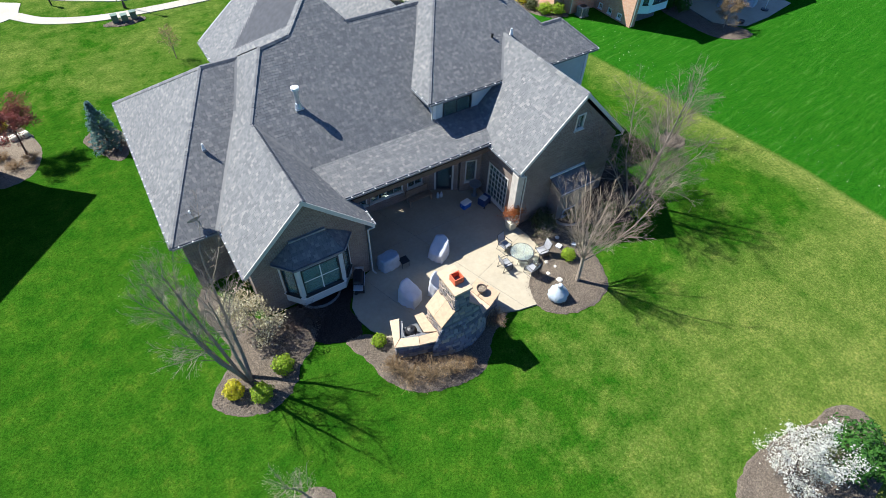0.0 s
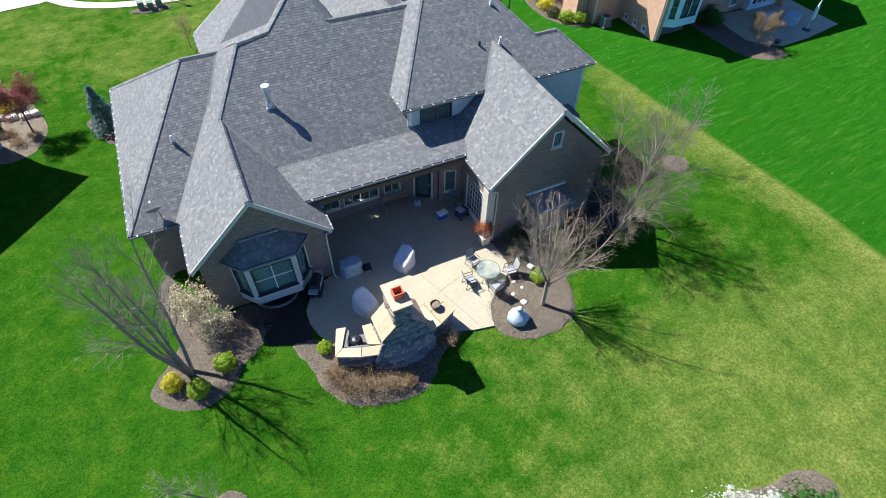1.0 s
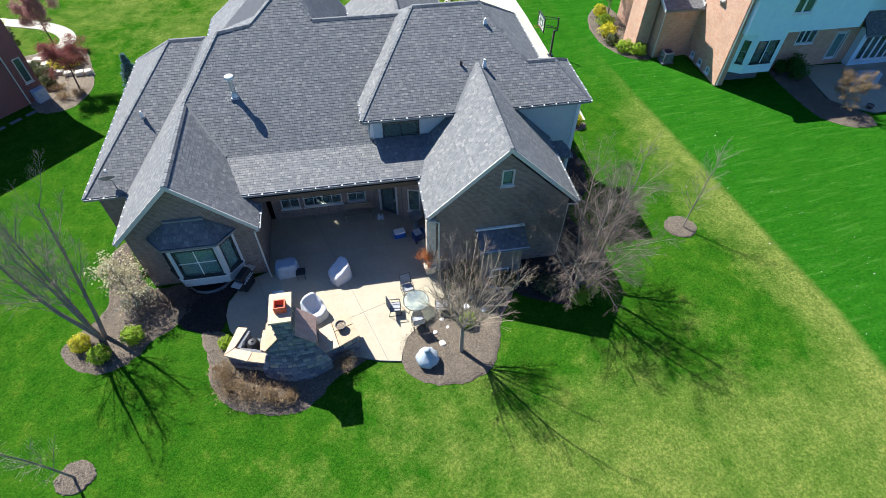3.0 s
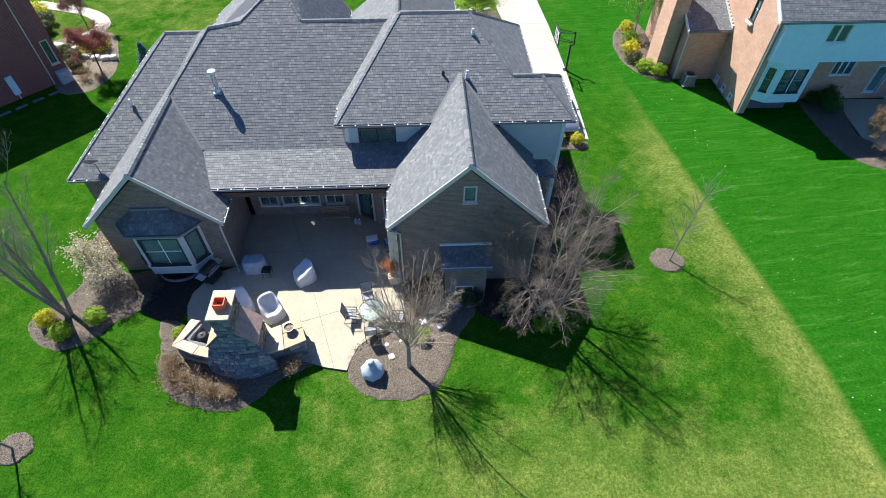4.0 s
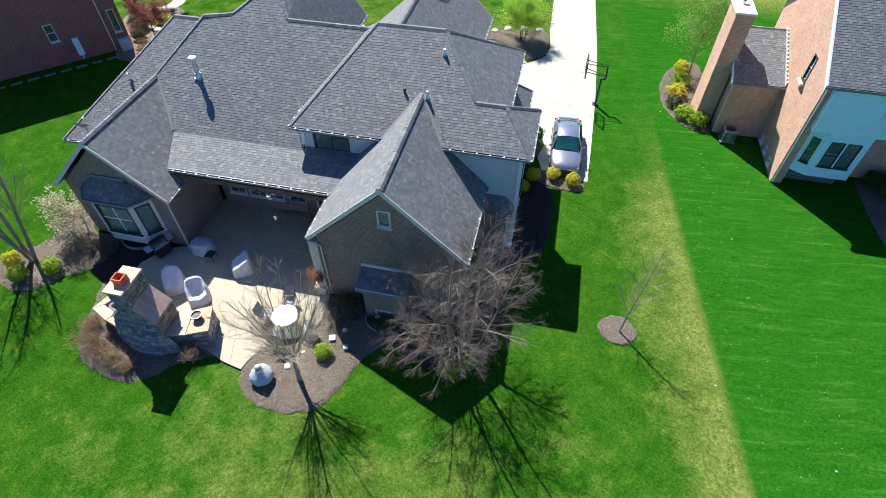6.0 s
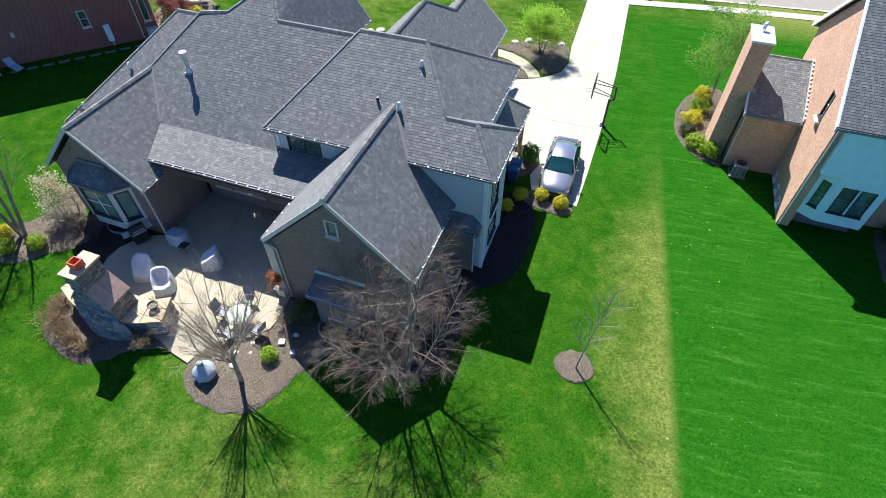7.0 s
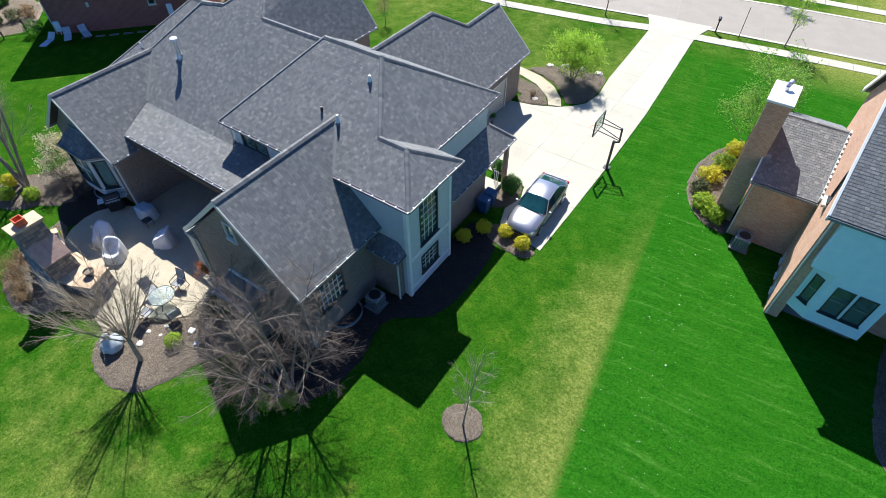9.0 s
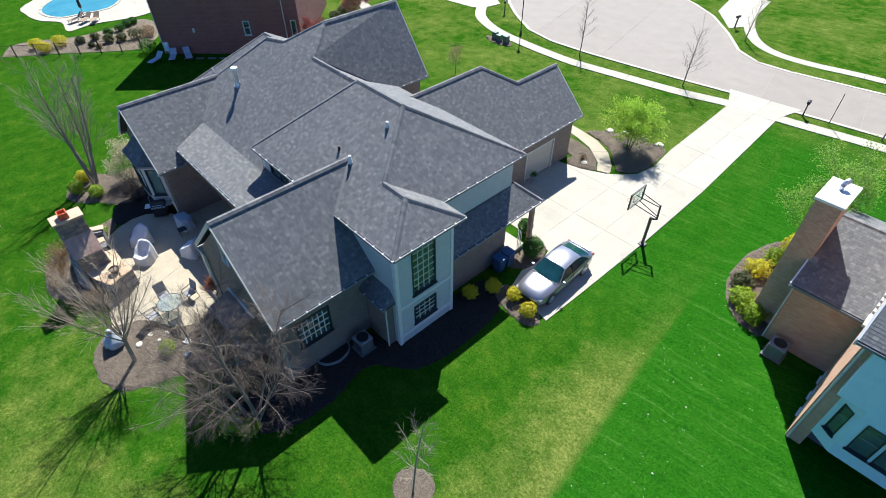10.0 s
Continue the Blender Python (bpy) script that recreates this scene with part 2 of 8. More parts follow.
CLOTH = plain("pale_cover", (0.6, 0.6, 0.62), 0.8, vary=0.12, scale=1.5)
BLUE_CLOTH = plain("blue_grey_cover", (0.42, 0.47, 0.52), 0.7, vary=0.15)
MESH_CLOTH = plain("grey_sling", (0.32, 0.32, 0.33), 0.8)
BLUE = plain("blue_plastic", (0.03, 0.12, 0.5), 0.4)
WOOD = plain("weathered_wood", (0.3, 0.22, 0.15), 0.8)
BARK = plain("grey_bark", (0.27, 0.225, 0.175), 0.9, bump=0.5, fine=25)
PALE_BARK = plain("pale_bark", (0.34, 0.275, 0.2), 0.9, bump=0.5, fine=25)
TWIG = plain("brown_twig", (0.14, 0.108, 0.085), 0.9, bump=0.4, fine=25)
DARK_BARK = plain("dark_bark", (0.085, 0.06, 0.05), 0.9)
BIRCH = plain("birch_bark", (0.235, 0.195, 0.155), 0.85, vary=0.35, scale=6.0)


# ---- mesh helpers ----
def thing(name, label, category, x=0.0, y=0.0, z=0.0, turn=0.0, group="", kind=""):
    ob = new(name)
    ob.matrix_basis = pose(x, y, z, 0, 0, turn)
    return tagged(ob, label, category, group, kind)


def part(name, bm, material, parent, label="", kind=""):
    me = bpy.data.meshes.new(name)
    if isinstance(bm, tuple):
        me.from_pydata(bm[0], [], bm[1])
    else:
        bm.to_mesh(me)
        bm.free()
    me.materials.append(material)
    ob = new(name, me)
    ob.parent = parent
    return tagged(ob, label, kind=kind)


def fixed(name, bm, material, label, category):
    """A piece of the setting."""
    ob = part(name, bm, material, None)
    return tagged(ob, label, category, kind="structure")


def box(bm, x0, y0, z0, x1, y1, z1, bevel=0.0):
    m = Matrix.LocRotScale(((x0 + x1) / 2, (y0 + y1) / 2, (z0 + z1) / 2), None, (abs(x1 - x0), abs(y1 - y0), abs(z1 - z0)))
    made = bmesh.ops.create_cube(bm, size=1.0, matrix=m)
    if bevel:
        edges = list({e for v in made["verts"] for e in v.link_edges})
        bmesh.ops.bevel(bm, geom=edges, offset=bevel, segments=1, affect="EDGES")
    return bm


def boxes(*rows, bevel=0.0):
    bm = bmesh.new()
    for r in rows:
        box(bm, *r, bevel=bevel)
    return bm


def rod(bm, a, b, r0, r1=None, sides=8):
    a, b = Vector(a), Vector(b)
    m = Matrix.Translation((a + b) / 2) @ (b - a).to_track_quat("Z", "Y").to_matrix().to_4x4()
    bmesh.ops.create_cone(bm, cap_ends=True, segments=sides, radius1=r0, radius2=r0 if r1 is None else r1, depth=(b - a).length, matrix=m)
    return bm


def rods(*rows, sides=8):
    bm = bmesh.new()
    for a, b, r in rows:
        rod(bm, a, b, r, sides=sides)
    return bm


def prism(bm, poly, z0, z1):
    """A flat slab from a plan outline."""
    low, high = [bm.verts.new((x, y, z0)) for x, y in poly], [bm.verts.new((x, y, z1)) for x, y in poly]
    bm.faces.new(high)
    bm.faces.new(low[::-1])
    for i in range(len(poly)):
        j = (i + 1) % len(poly)
        bm.faces.new((low[i], low[j], high[j], high[i]))
    bmesh.ops.recalc_face_normals(bm, faces=bm.faces[:])
    return bm


def revolve(bm, profile, sides=16, at=(0, 0, 0), wobble=0.0, rng=None):
    """A turned body from (radius, height) pairs."""
    rings = []
    for r, z in profile:
        ring = []
        for i in range(sides):
            a = 2 * math.pi * i / sides
            k = r * (1 + (rng.uniform(-wobble, wobble) if rng else 0))
            ring.append(bm.verts.new((at[0] + k * math.cos(a), at[1] + k * math.sin(a), at[2] + z)))
        rings.append(ring)
    for lo, hi in zip(rings, rings[1:]):
        for i in range(sides):
            bm.faces.new((lo[i], lo[(i + 1) % sides], hi[(i + 1) % sides], hi[i]))
    bm.faces.new(rings[0][::-1])
    bm.faces.new(rings[-1])
    return bm


def smooth_loop(points, steps=6):
    """A closed smooth outline through the given corners."""
    out, n = [], len(points)
    for i in range(n):
        p0, p1, p2, p3 = (Vector(points[(i + k) % n]) for k in (-1, 0, 1, 2))
        for s in range(steps):
            t = s / steps
            out.append(tuple(0.5 * ((2 * p1) + (p2 - p0) * t + (2 * p0 - 5 * p1 + 4 * p2 - p3) * t * t + (3 * p1 - p0 - 3 * p2 + p3) * t ** 3)))
    return out


def cut_half(poly, a, b, c):
    """Keeps the part of a plan polygon where a*u + b*v <= c."""
    out = []
    for i in range(len(poly)):
        p, q = poly[i], poly[(i + 1) % len(poly)]
        dp, dq = a * p[0] + b * p[1] - c, a * q[0] + b * q[1] - c
        if dp <= 0:
            out.append(p)
        if (dp < 0 < dq) or (dq < 0 < dp):
            k = dp / (dp - dq)
            out.append((p[0] + (q[0] - p[0]) * k, p[1] + (q[1] - p[1]) * k))
    return out


def cut_box(poly, u0, v0, u1, v1):
    for a, b, c in ((-1, 0, -u0), (1, 0, u1), (0, -1, -v0), (0, 1, v1)):
        poly = cut_half(poly, a, b, c)
        if len(poly) < 3:
            return []
    return poly


# ---- walls, windows, roofs ----
def wall(name, parent, material, origin, along, poly, openings=(), thick=0.25, label=""):
    """A wall with holes. origin: where u = 0 on its outer face; along: unit vector of u; its body lies to the left of along. poly: outline in (u, z)."""
    o, d = Vector(origin), Vector((along[0], along[1], 0)).normalized()
    n = Vector((-d.y, d.x, 0))
    poly = cut_box(list(poly), min(p[0] for p in poly) + 0.004, -99, max(p[0] for p in poly) - 0.004, 99)
    us = sorted({min(p[0] for p in poly), max(p[0] for p in poly), *(q for w in openings for q in (w[0], w[2]))})
    zs = sorted({min(p[1] for p in poly), max(p[1] for p in poly), *(q for w in openings for q in (w[1], w[3]))})
    spot, faces, rim = {}, [], {}
    for u0, u1 in zip(us, us[1:]):
        for z0, z1 in zip(zs, zs[1:]):
            mu, mz = (u0 + u1) / 2, (z0 + z1) / 2
            if any(w[0] < mu < w[2] and w[1] < mz < w[3] for w in openings):
                continue
            cell = cut_box(list(poly), u0, z0, u1, z1)
            if len(cell) < 3:
                continue
            ids = []
            for u, z in cell:
                key = (round(u, 4), round(z, 4))
                i = spot.setdefault(key, len(spot))
                if not ids or ids[-1] != i:
                    ids.append(i)
            if ids[0] == ids[-1]:
                ids.pop()
            if len(ids) < 3:
                continue
            faces.append(ids)
            for i, j in zip(ids, ids[1:] + ids[:1]):
                if (j, i) in rim:
                    del rim[(j, i)]
                else:
                    rim[(i, j)] = True
    k = len(spot)
    verts = [tuple(o + d * u + n * off + Vector((0, 0, z))) for off in (0.0, thick) for u, z in spot]
    faces = [tuple(f) for f in faces] + [tuple(i + k for i in reversed(f)) for f in faces] + [(j, i, i + k, j + k) for i, j in rim]
    return part(name, (verts, faces), material, parent, label)


def window(parent, origin, along, u0, z0, u1, z1, cols=1, rows=1, sash=None, bar=0.03, edge=0.07, deep=0.1, name="window", label="", muntin=None):
    """A window unit set in an opening: edge boards, bars, glass and a sill."""
    o, d = Vector(origin), Vector((along[0], along[1], 0)).normalized()
    n = Vector((-d.y, d.x, 0))
    turn = Matrix(((d.x, n.x, 0, o.x), (d.y, n.y, 0, o.y), (0, 0, 1, o.z), (0, 0, 0, 1)))
    e = sash or WHITE
    bm = boxes((u0, -0.03, z0, u0 + edge, deep, z1), (u1 - edge, -0.03, z0, u1, deep, z1), (u0 + edge, -0.03, z0, u1 - edge, deep, z0 + edge), (u0 + edge, -0.03, z1 - edge, u1 - edge, deep, z1))
    bm.transform(turn)
    unit = part(name, bm, e, parent, label)
    gu, gz = (u1 - u0 - 2 * edge) / cols, (z1 - z0 - 2 * edge) / rows
    bars = [(u0 + edge + gu * i - bar / 2, 0.03, z0 + edge, u0 + edge + gu * i + bar / 2, 0.075, z1 - edge) for i in range(1, cols)]
    bars += [(u0 + edge, 0.034, z0 + edge + gz * j - bar / 2, u1 - edge, 0.071, z0 + edge + gz * j + bar / 2) for j in range(1, rows)]
    for one in bars:
        bm = boxes(one)
        bm.transform(turn)
        part("window_bar", bm, muntin or e, unit)
    bm = boxes((u0 + edge - 0.01, 0.05, z0 + edge - 0.01, u1 - edge + 0.01, 0.056, z1 - edge + 0.01))
    bm.transform(turn)
    pane = part("pane", bm, GLASS, unit)
    pane.visible_shadow = False
    bm = boxes((u0 - 0.05, -0.09, z0 - 0.07, u1 + 0.05, 0.03, z0), bevel=0.008)
    bm.transform(turn)
    part("sill", bm, e, unit)
    return unit


COURSE, TAB = 0.145, 0.17


def tabs_on(poly3, rng):
    """Shingle tabs on a roof slope, cut to its outline: a list of (corners, skirt) per tab."""
    pts = [Vector(p) for p in poly3]
    nrm = Vector((0, 0, 0))
    for i in range(len(pts)):
        nrm += pts[i].cross(pts[(i + 1) % len(pts)])
    nrm.normalize()
    if nrm.z < 0:
        nrm = -nrm
    uax = Vector((-nrm.y, nrm.x, 0)).normalized()
    vax = nrm.cross(uax)
    if vax.z < 0:
        uax, vax = -uax, -vax
    flat = [((p - pts[0]).dot(uax), (p - pts[0]).dot(vax)) for p in pts]
    v_low, v_top = min(p[1] for p in flat), max(p[1] for p in flat)
    u_low, u_top = min(p[0] for p in flat), max(p[0] for p in flat)
    made = []
    v = v_low - 0.02
    row = 0
    while v < v_top:
        band = cut_box(flat, u_low - 1, v, u_top + 1, v + COURSE)
        if len(band) >= 3:
            a, b = min(p[0] for p in band), max(p[0] for p in band)
            u = a - rng.uniform(0, TAB)
            while u < b:
                w = TAB * rng.uniform(0.6, 1.4)
                cell = cut_box(band, u + 0.004, v, u + w - 0.004, v + COURSE)
                if len(cell) >= 3:
                    lift = rng.uniform(0.005, 0.01)
                    lay = [pts[0] + uax * p[0] + vax * p[1] + nrm * (0.006 + lift * (1 - (p[1] - v) / COURSE)) for p in cell]
                    low = [p for p in cell if p[1] < v + 1e-5]
                    skirt = None
                    if len(low) >= 2:
                        lo, hi = min(low), max(low)
                        top = [pts[0] + uax * p[0] + vax * p[1] + nrm * (0.006 + lift) for p in (lo, hi)]
                        skirt = (top[0], top[1], top[1] - nrm * (lift + 0.004), top[0] - nrm * (lift + 0.004))
                    made.append((lay, skirt))
                u += w
        v += COURSE
        row += 1
    return made, nrm


def slab(poly3, thick):
    """Roof deck below a slope."""
    k = len(poly3)
    verts = [tuple(p) for p in poly3] + [(p[0], p[1], p[2] - thick) for p in poly3]
    faces = [tuple(range(k)), tuple(range(2 * k - 1, k - 1, -1))] + [(i, k + i, k + (i + 1) % k, (i + 1) % k) for i in range(k)]
    return verts, faces


def merge(meshes):
    verts, faces = [], []
    for v, f in meshes:
        k = len(verts)
        verts += v
        faces += [tuple(i + k for i in q) for q in f]
    return verts, faces


def even_slopes(poly3):
    """A slope that is not quite plane is laid as triangles."""
    pts = [Vector(p) for p in poly3]
    nrm = sum((pts[i].cross(pts[(i + 1) % len(pts)]) for i in range(len(pts))), Vector()).normalized()
    if max(abs((p - pts[0]).dot(nrm)) for p in pts) < 0.02:
        return [poly3]
    return [[poly3[0], poly3[i], poly3[i + 1]] for i in range(1, len(poly3) - 1)]


def roof(parent, label, slopes, eaves=(), ridges=(), valleys=(), rakes=(), seed=1, single=None, deck=0.1, strapped=True):
    """A roof wing: deck, shingles, ridge caps, gutters along eaves and boards along rakes. single: test for tabs that become pieces of their own."""
    rng = random.Random(seed)
    base = part("roof", merge([slab([(x, y, z - 0.025) for x, y, z in s], deck - 0.025) for s in slopes]), DECK, parent, label)
    verts, faces, pieces = [], [], []
    for s in [t for q in slopes for t in even_slopes(q)]:
        made, nrm = tabs_on(s, rng)
        for lay, skirt in made:
            mid = sum(lay, Vector()) / len(lay)
            v = [tuple(p) for p in lay]
            f = [tuple(range(len(lay)))]
            if skirt:
                f.append(tuple(range(len(v), len(v) + 4)))
                v += [tuple(p) for p in skirt]
            if single and single(mid) and len(pieces) < 300:
                pieces.append((v, f))
                continue
            k = len(verts)
            verts += v
            faces += [tuple(i + k for i in q) for q in f]
    part("shingle_field", (verts, faces), SHINGLE, base, kind="stuff")
    for v, f in pieces:
        part("shingle", (v, f), SHINGLE, base)
    if ridges:
        v2, f2 = [], []
        for a, b in ridges:
            a, b = Vector(a), Vector(b)
            way = (b - a).normalized()
            side = way.cross(Vector((0, 0, 1))).normalized()
            count = max(1, round((b - a).length / 0.22))
            for i in range(count):
                p, q = a + (b - a) * (i / count), a + (b - a) * ((i + 1.12) / count)
                k = len(v2)
                for at, up in ((p, 0.034), (q, 0.018)):
                    v2 += [tuple(at + side * -0.15 + Vector((0, 0, up - 0.1))), tuple(at + side * -0.06 + Vector((0, 0, up + 0.004))), tuple(at + side * 0.06 + Vector((0, 0, up + 0.004))), tuple(at + side * 0.15 + Vector((0, 0, up - 0.1)))]
                f2 += [(k + j, k + j + 1, k + j + 5, k + j + 4) for j in range(3)] + [(k, k + 3, k + 2, k + 1)]
        part("ridge_cap", (v2, f2), SHINGLE, base, kind="stuff")
    for a, b in valleys:
        a, b = Vector(a), Vector(b)
        side = (b - a).cross(Vector((0, 0, 1))).normalized() * 0.09
        up = Vector((0, 0, 0.05))
        part("valley_flashing", ([tuple(a - side + up), tuple(a + side + up), tuple(b + side + up), tuple(b - side + up), tuple(a), tuple(b)], [(0, 1, 2, 3), (0, 4, 1), (3, 2, 5)]), SHINGLE, base)
    for a, b in eaves:
        trough, straps = gutter(Vector(a), Vector(b))
        part("gutter", trough, GUTTER, base, "pale grey metal eaves gutter")
        if strapped:
            part("gutter_straps", straps, WHITE, base, "white gutter straps", kind="stuff")
        else:
            straps.free()
    for a, b in rakes:
        a, b = Vector(a), Vector(b)
        out = Vector((0, -0.03 if a.y < 25 else 0.03, 0))
        if abs(a.y - b.y) > 0.1:
            out = Vector((-0.03 if a.x < 37 else 0.03, 0, 0))
        v = [tuple(p + s) for s in (out, Vector((0, 0, 0)) - out * 0.5) for p in (a + Vector((0, 0, 0.03)), b + Vector((0, 0, 0.03)), b - Vector((0, 0, 0.24)), a - Vector((0, 0, 0.24)))]
        part("rake_board", (v, [(0, 1, 2, 3), (7, 6, 5, 4), (0, 4, 5, 1), (2, 6, 7, 3), (1, 5, 6, 2), (3, 7, 4, 0)]), TRIM, base)
    return base


def gutter(a, b):
    """An open box gutter hung from a fascia, with straps."""
    way = (b - a).normalized()
    out = way.cross(Vector((0, 0, 1)))
    bm = bmesh.new()
    m = Matrix(((way.x, out.x, 0, a.x), (way.y, out.y, 0, a.y), (way.z, out.z, 1, a.z), (0, 0, 0, 1)))
    n = (b - a).length
    box(bm, 0, -0.03, -0.2, n, 0.0, 0.02)
    box(bm, 0, 0.0, -0.13, n, 0.095, -0.045)
    box(bm, 0, 0.082, -0.045, n, 0.1, -0.01)
    straps = bmesh.new()
    u = 0.3
    while u < n:
        box(straps, u, 0.0, -0.02, u + 0.06, 0.104, 0.0)
        u += 0.64
    bm.transform(m)
    straps.transform(m)
    return bm, straps


def downspout(parent, points):
    bm = bmesh.new()
    for a, b in zip(points, points[1:]):
        rod(bm, a, b, 0.045, sides=6)
    return part("downspout", bm, TRIM, parent)


house = thing("house", "brown brick family house with grey asphalt shingle roofs", "house")

# slopes: rise per metre
LG, RG, MS = 0.95, 0.97, 0.72
roof(house, "steep gabled roof wing of grey shingles", [
    [(-1.07, 16.05, 3.73), (2.2, 16.05, 6.81), (2.2, 22.3, 6.81), (1.94, 24.08, 6.565), (-1.2, 19.6, 3.6)],
    [(2.2, 22.3, 6.81), (4.15, 25.2, 8.92), (3.2, 26.4, 8.1)],
    [(2.2, 22.3, 6.81), (3.2, 26.4, 8.1), (1.94, 24.08, 6.565)],
    [(2.2, 16.05, 6.81), (5.4, 16.05, 3.74), (5.4, 17.7, 3.74), (4.65, 17.68, 4.45), (3.95, 19.86, 5.1), (2.2, 22.3, 6.81)],
], eaves=[((5.4, 16.05, 3.74), (5.4, 17.65, 3.74)), ((-1.07, 19.5, 3.73), (-1.07, 16.05, 3.73))],
    ridges=[((2.2, 16.05, 6.81), (2.2, 22.3, 6.81)), ((2.2, 22.3, 6.81), (4.15, 25.2, 8.92))],
    valleys=[((2.2, 22.3, 6.81), (3.95, 19.86, 5.08))], rakes=[((-1.07, 16.05, 3.73), (2.2, 16.05, 6.81)), ((2.2, 16.05, 6.81), (5.4, 16.05, 3.74))], seed=2)
roof(house, "hipped side roof of grey shingles", [
    [(-3.35, 19.6, 3.6), (-1.2, 19.6, 3.6), (1.94, 24.08, 6.565), (3.2, 26.4, 8.1), (1.33, 26.4, 8.1)],
    [(-3.35, 33.3, 3.6), (-3.35, 19.6, 3.6), (1.33, 26.4, 8.1)],
    [(5.5, 33.3, 3.6), (-3.35, 33.3, 3.6), (1.33, 26.4, 8.1), (3.4, 26.4, 8.1)],
], eaves=[((-3.35, 19.6, 3.6), (-1.2, 19.6, 3.6)), ((-3.35, 33.3, 3.6), (-3.35, 19.6, 3.6))],
    ridges=[((-3.35, 19.6, 3.6), (1.33, 26.4, 8.1)), ((1.33, 26.4, 8.1), (3.2, 26.4, 8.1)), ((-3.35, 33.3, 3.6), (1.33, 26.4, 8.1))], valleys=[((-1.2, 19.6, 3.6), (1.94, 24.08, 6.565)), ((1.94, 24.08, 6.565), (3.2, 26.4, 8.1))], seed=3)
roof(house, "broad main roof slope of grey shingles", [
    [(3.95, 19.86, 5.06), (11.3, 19.86, 5.06), (11.3, 25.45, 9.08), (5.8, 25.45, 9.08), (4.15, 25.2, 8.92), (2.2, 22.3, 6.81)],
    [(11.3, 22.1, 6.67), (13.5, 25.45, 9.08), (11.3, 25.45, 9.08)],
    [(5.8, 25.45, 9.08), (8.95, 25.45, 9.08), (7.75, 27.2, 10.34)],
    [(4.15, 25.3, 8.92), (13.5, 25.45, 9.08), (13.5, 29.5, 6.3), (2.5, 29.5, 6.3)],
], ridges=[((4.15, 25.2, 8.92), (5.8, 25.45, 9.08)), ((8.95, 25.45, 9.08), (13.4, 25.45, 9.08)), ((5.8, 25.45, 9.08), (7.75, 27.2, 10.34)), ((8.95, 25.45, 9.08), (7.75, 27.2, 10.34))], valleys=[((11.3, 22.1, 6.67), (13.5, 25.45, 9.08))], seed=4)
roof(house, "low-pitched porch roof of light grey shingles", [
    [(4.65, 17.68, 4.43), (13.52, 17.68, 4.43), (14.2, 20.15, 5.13), (11.2, 20.15, 5.13), (11.2, 19.86, 5.06), (3.95, 19.86, 5.06)],
], eaves=[((4.7, 17.68, 4.43), (13.4, 17.68, 4.43))], seed=5)
roof(house, "gabled front wing roof of grey shingles", [
    [(7.75, 27.2, 10.34), (7.75, 32.55, 10.34), (2.4, 32.55, 6.35), (2.4, 29.4, 6.35), (5.8, 25.45, 9.08)],
    [(7.75, 32.55, 10.34), (7.75, 27.2, 10.34), (8.95, 25.45, 9.08), (10.7, 29.4, 6.35), (10.7, 32.55, 6.35)],
], eaves=[((10.7, 29.5, 6.35), (10.7, 32.55, 6.35)), ((2.4, 32.55, 6.35), (2.4, 29.5, 6.35))], ridges=[((7.75, 27.2, 10.34), (7.75, 32.55, 10.34))],
    rakes=[((2.4, 32.55, 6.35), (7.75, 32.55, 10.34)), ((7.75, 32.55, 10.34), (10.7, 32.55, 6.35))], seed=6)
roof(house, "hipped upper-storey roof of grey shingles", [
    [(10.85, 19.85, 6.45), (19.73, 19.85, 6.45), (19.73, 21.9, 7.79), (17.65, 24.85, 9.71), (14.15, 24.85, 9.71)],
    [(19.73, 19.85, 6.45), (22.75, 19.85, 6.45), (21.2, 21.9, 7.79), (19.73, 21.9, 7.79)],
    [(22.75, 19.85, 6.45), (22.75, 24.05, 6.45), (21.2, 21.9, 7.79)],
    [(22.75, 24.05, 6.45), (21.25, 24.05, 6.45), (19.73, 21.9, 7.79), (21.2, 21.9, 7.79)],
    [(21.25, 24.05, 6.45), (21.25, 29.95, 6.45), (17.65, 24.85, 9.71), (19.73, 21.9, 7.79)],
    [(21.25, 29.95, 6.45), (10.85, 29.95, 6.45), (14.15, 24.85, 9.71), (17.65, 24.85, 9.71)],
    [(10.85, 29.95, 6.45), (10.85, 19.85, 6.45), (14.15, 24.85, 9.71)],
], eaves=[((10.85, 19.85, 6.45), (15.45, 19.85, 6.45)), ((18.6, 19.85, 6.45), (22.75, 19.85, 6.45)), ((22.75, 19.85, 6.45), (22.75, 24.05, 6.45)), ((21.25, 24.05, 6.45), (21.25, 29.95, 6.45)), ((10.85, 22.2, 6.45), (10.85, 19.85, 6.45))],
    ridges=[((14.15, 24.85, 9.71), (17.65, 24.85, 9.71)), ((10.85, 19.85, 6.45), (14.15, 24.85, 9.71)), ((17.65, 24.85, 9.71), (21.25, 29.95, 6.45)), ((17.65, 24.85, 9.71), (19.73, 21.9, 7.79)), ((19.73, 21.9, 7.79), (21.2, 21.9, 7.79)), ((21.2, 21.9, 7.79), (22.75, 19.85, 6.45)), ((21.2, 21.9, 7.79), (22.75, 24.05, 6.45))], seed=7)
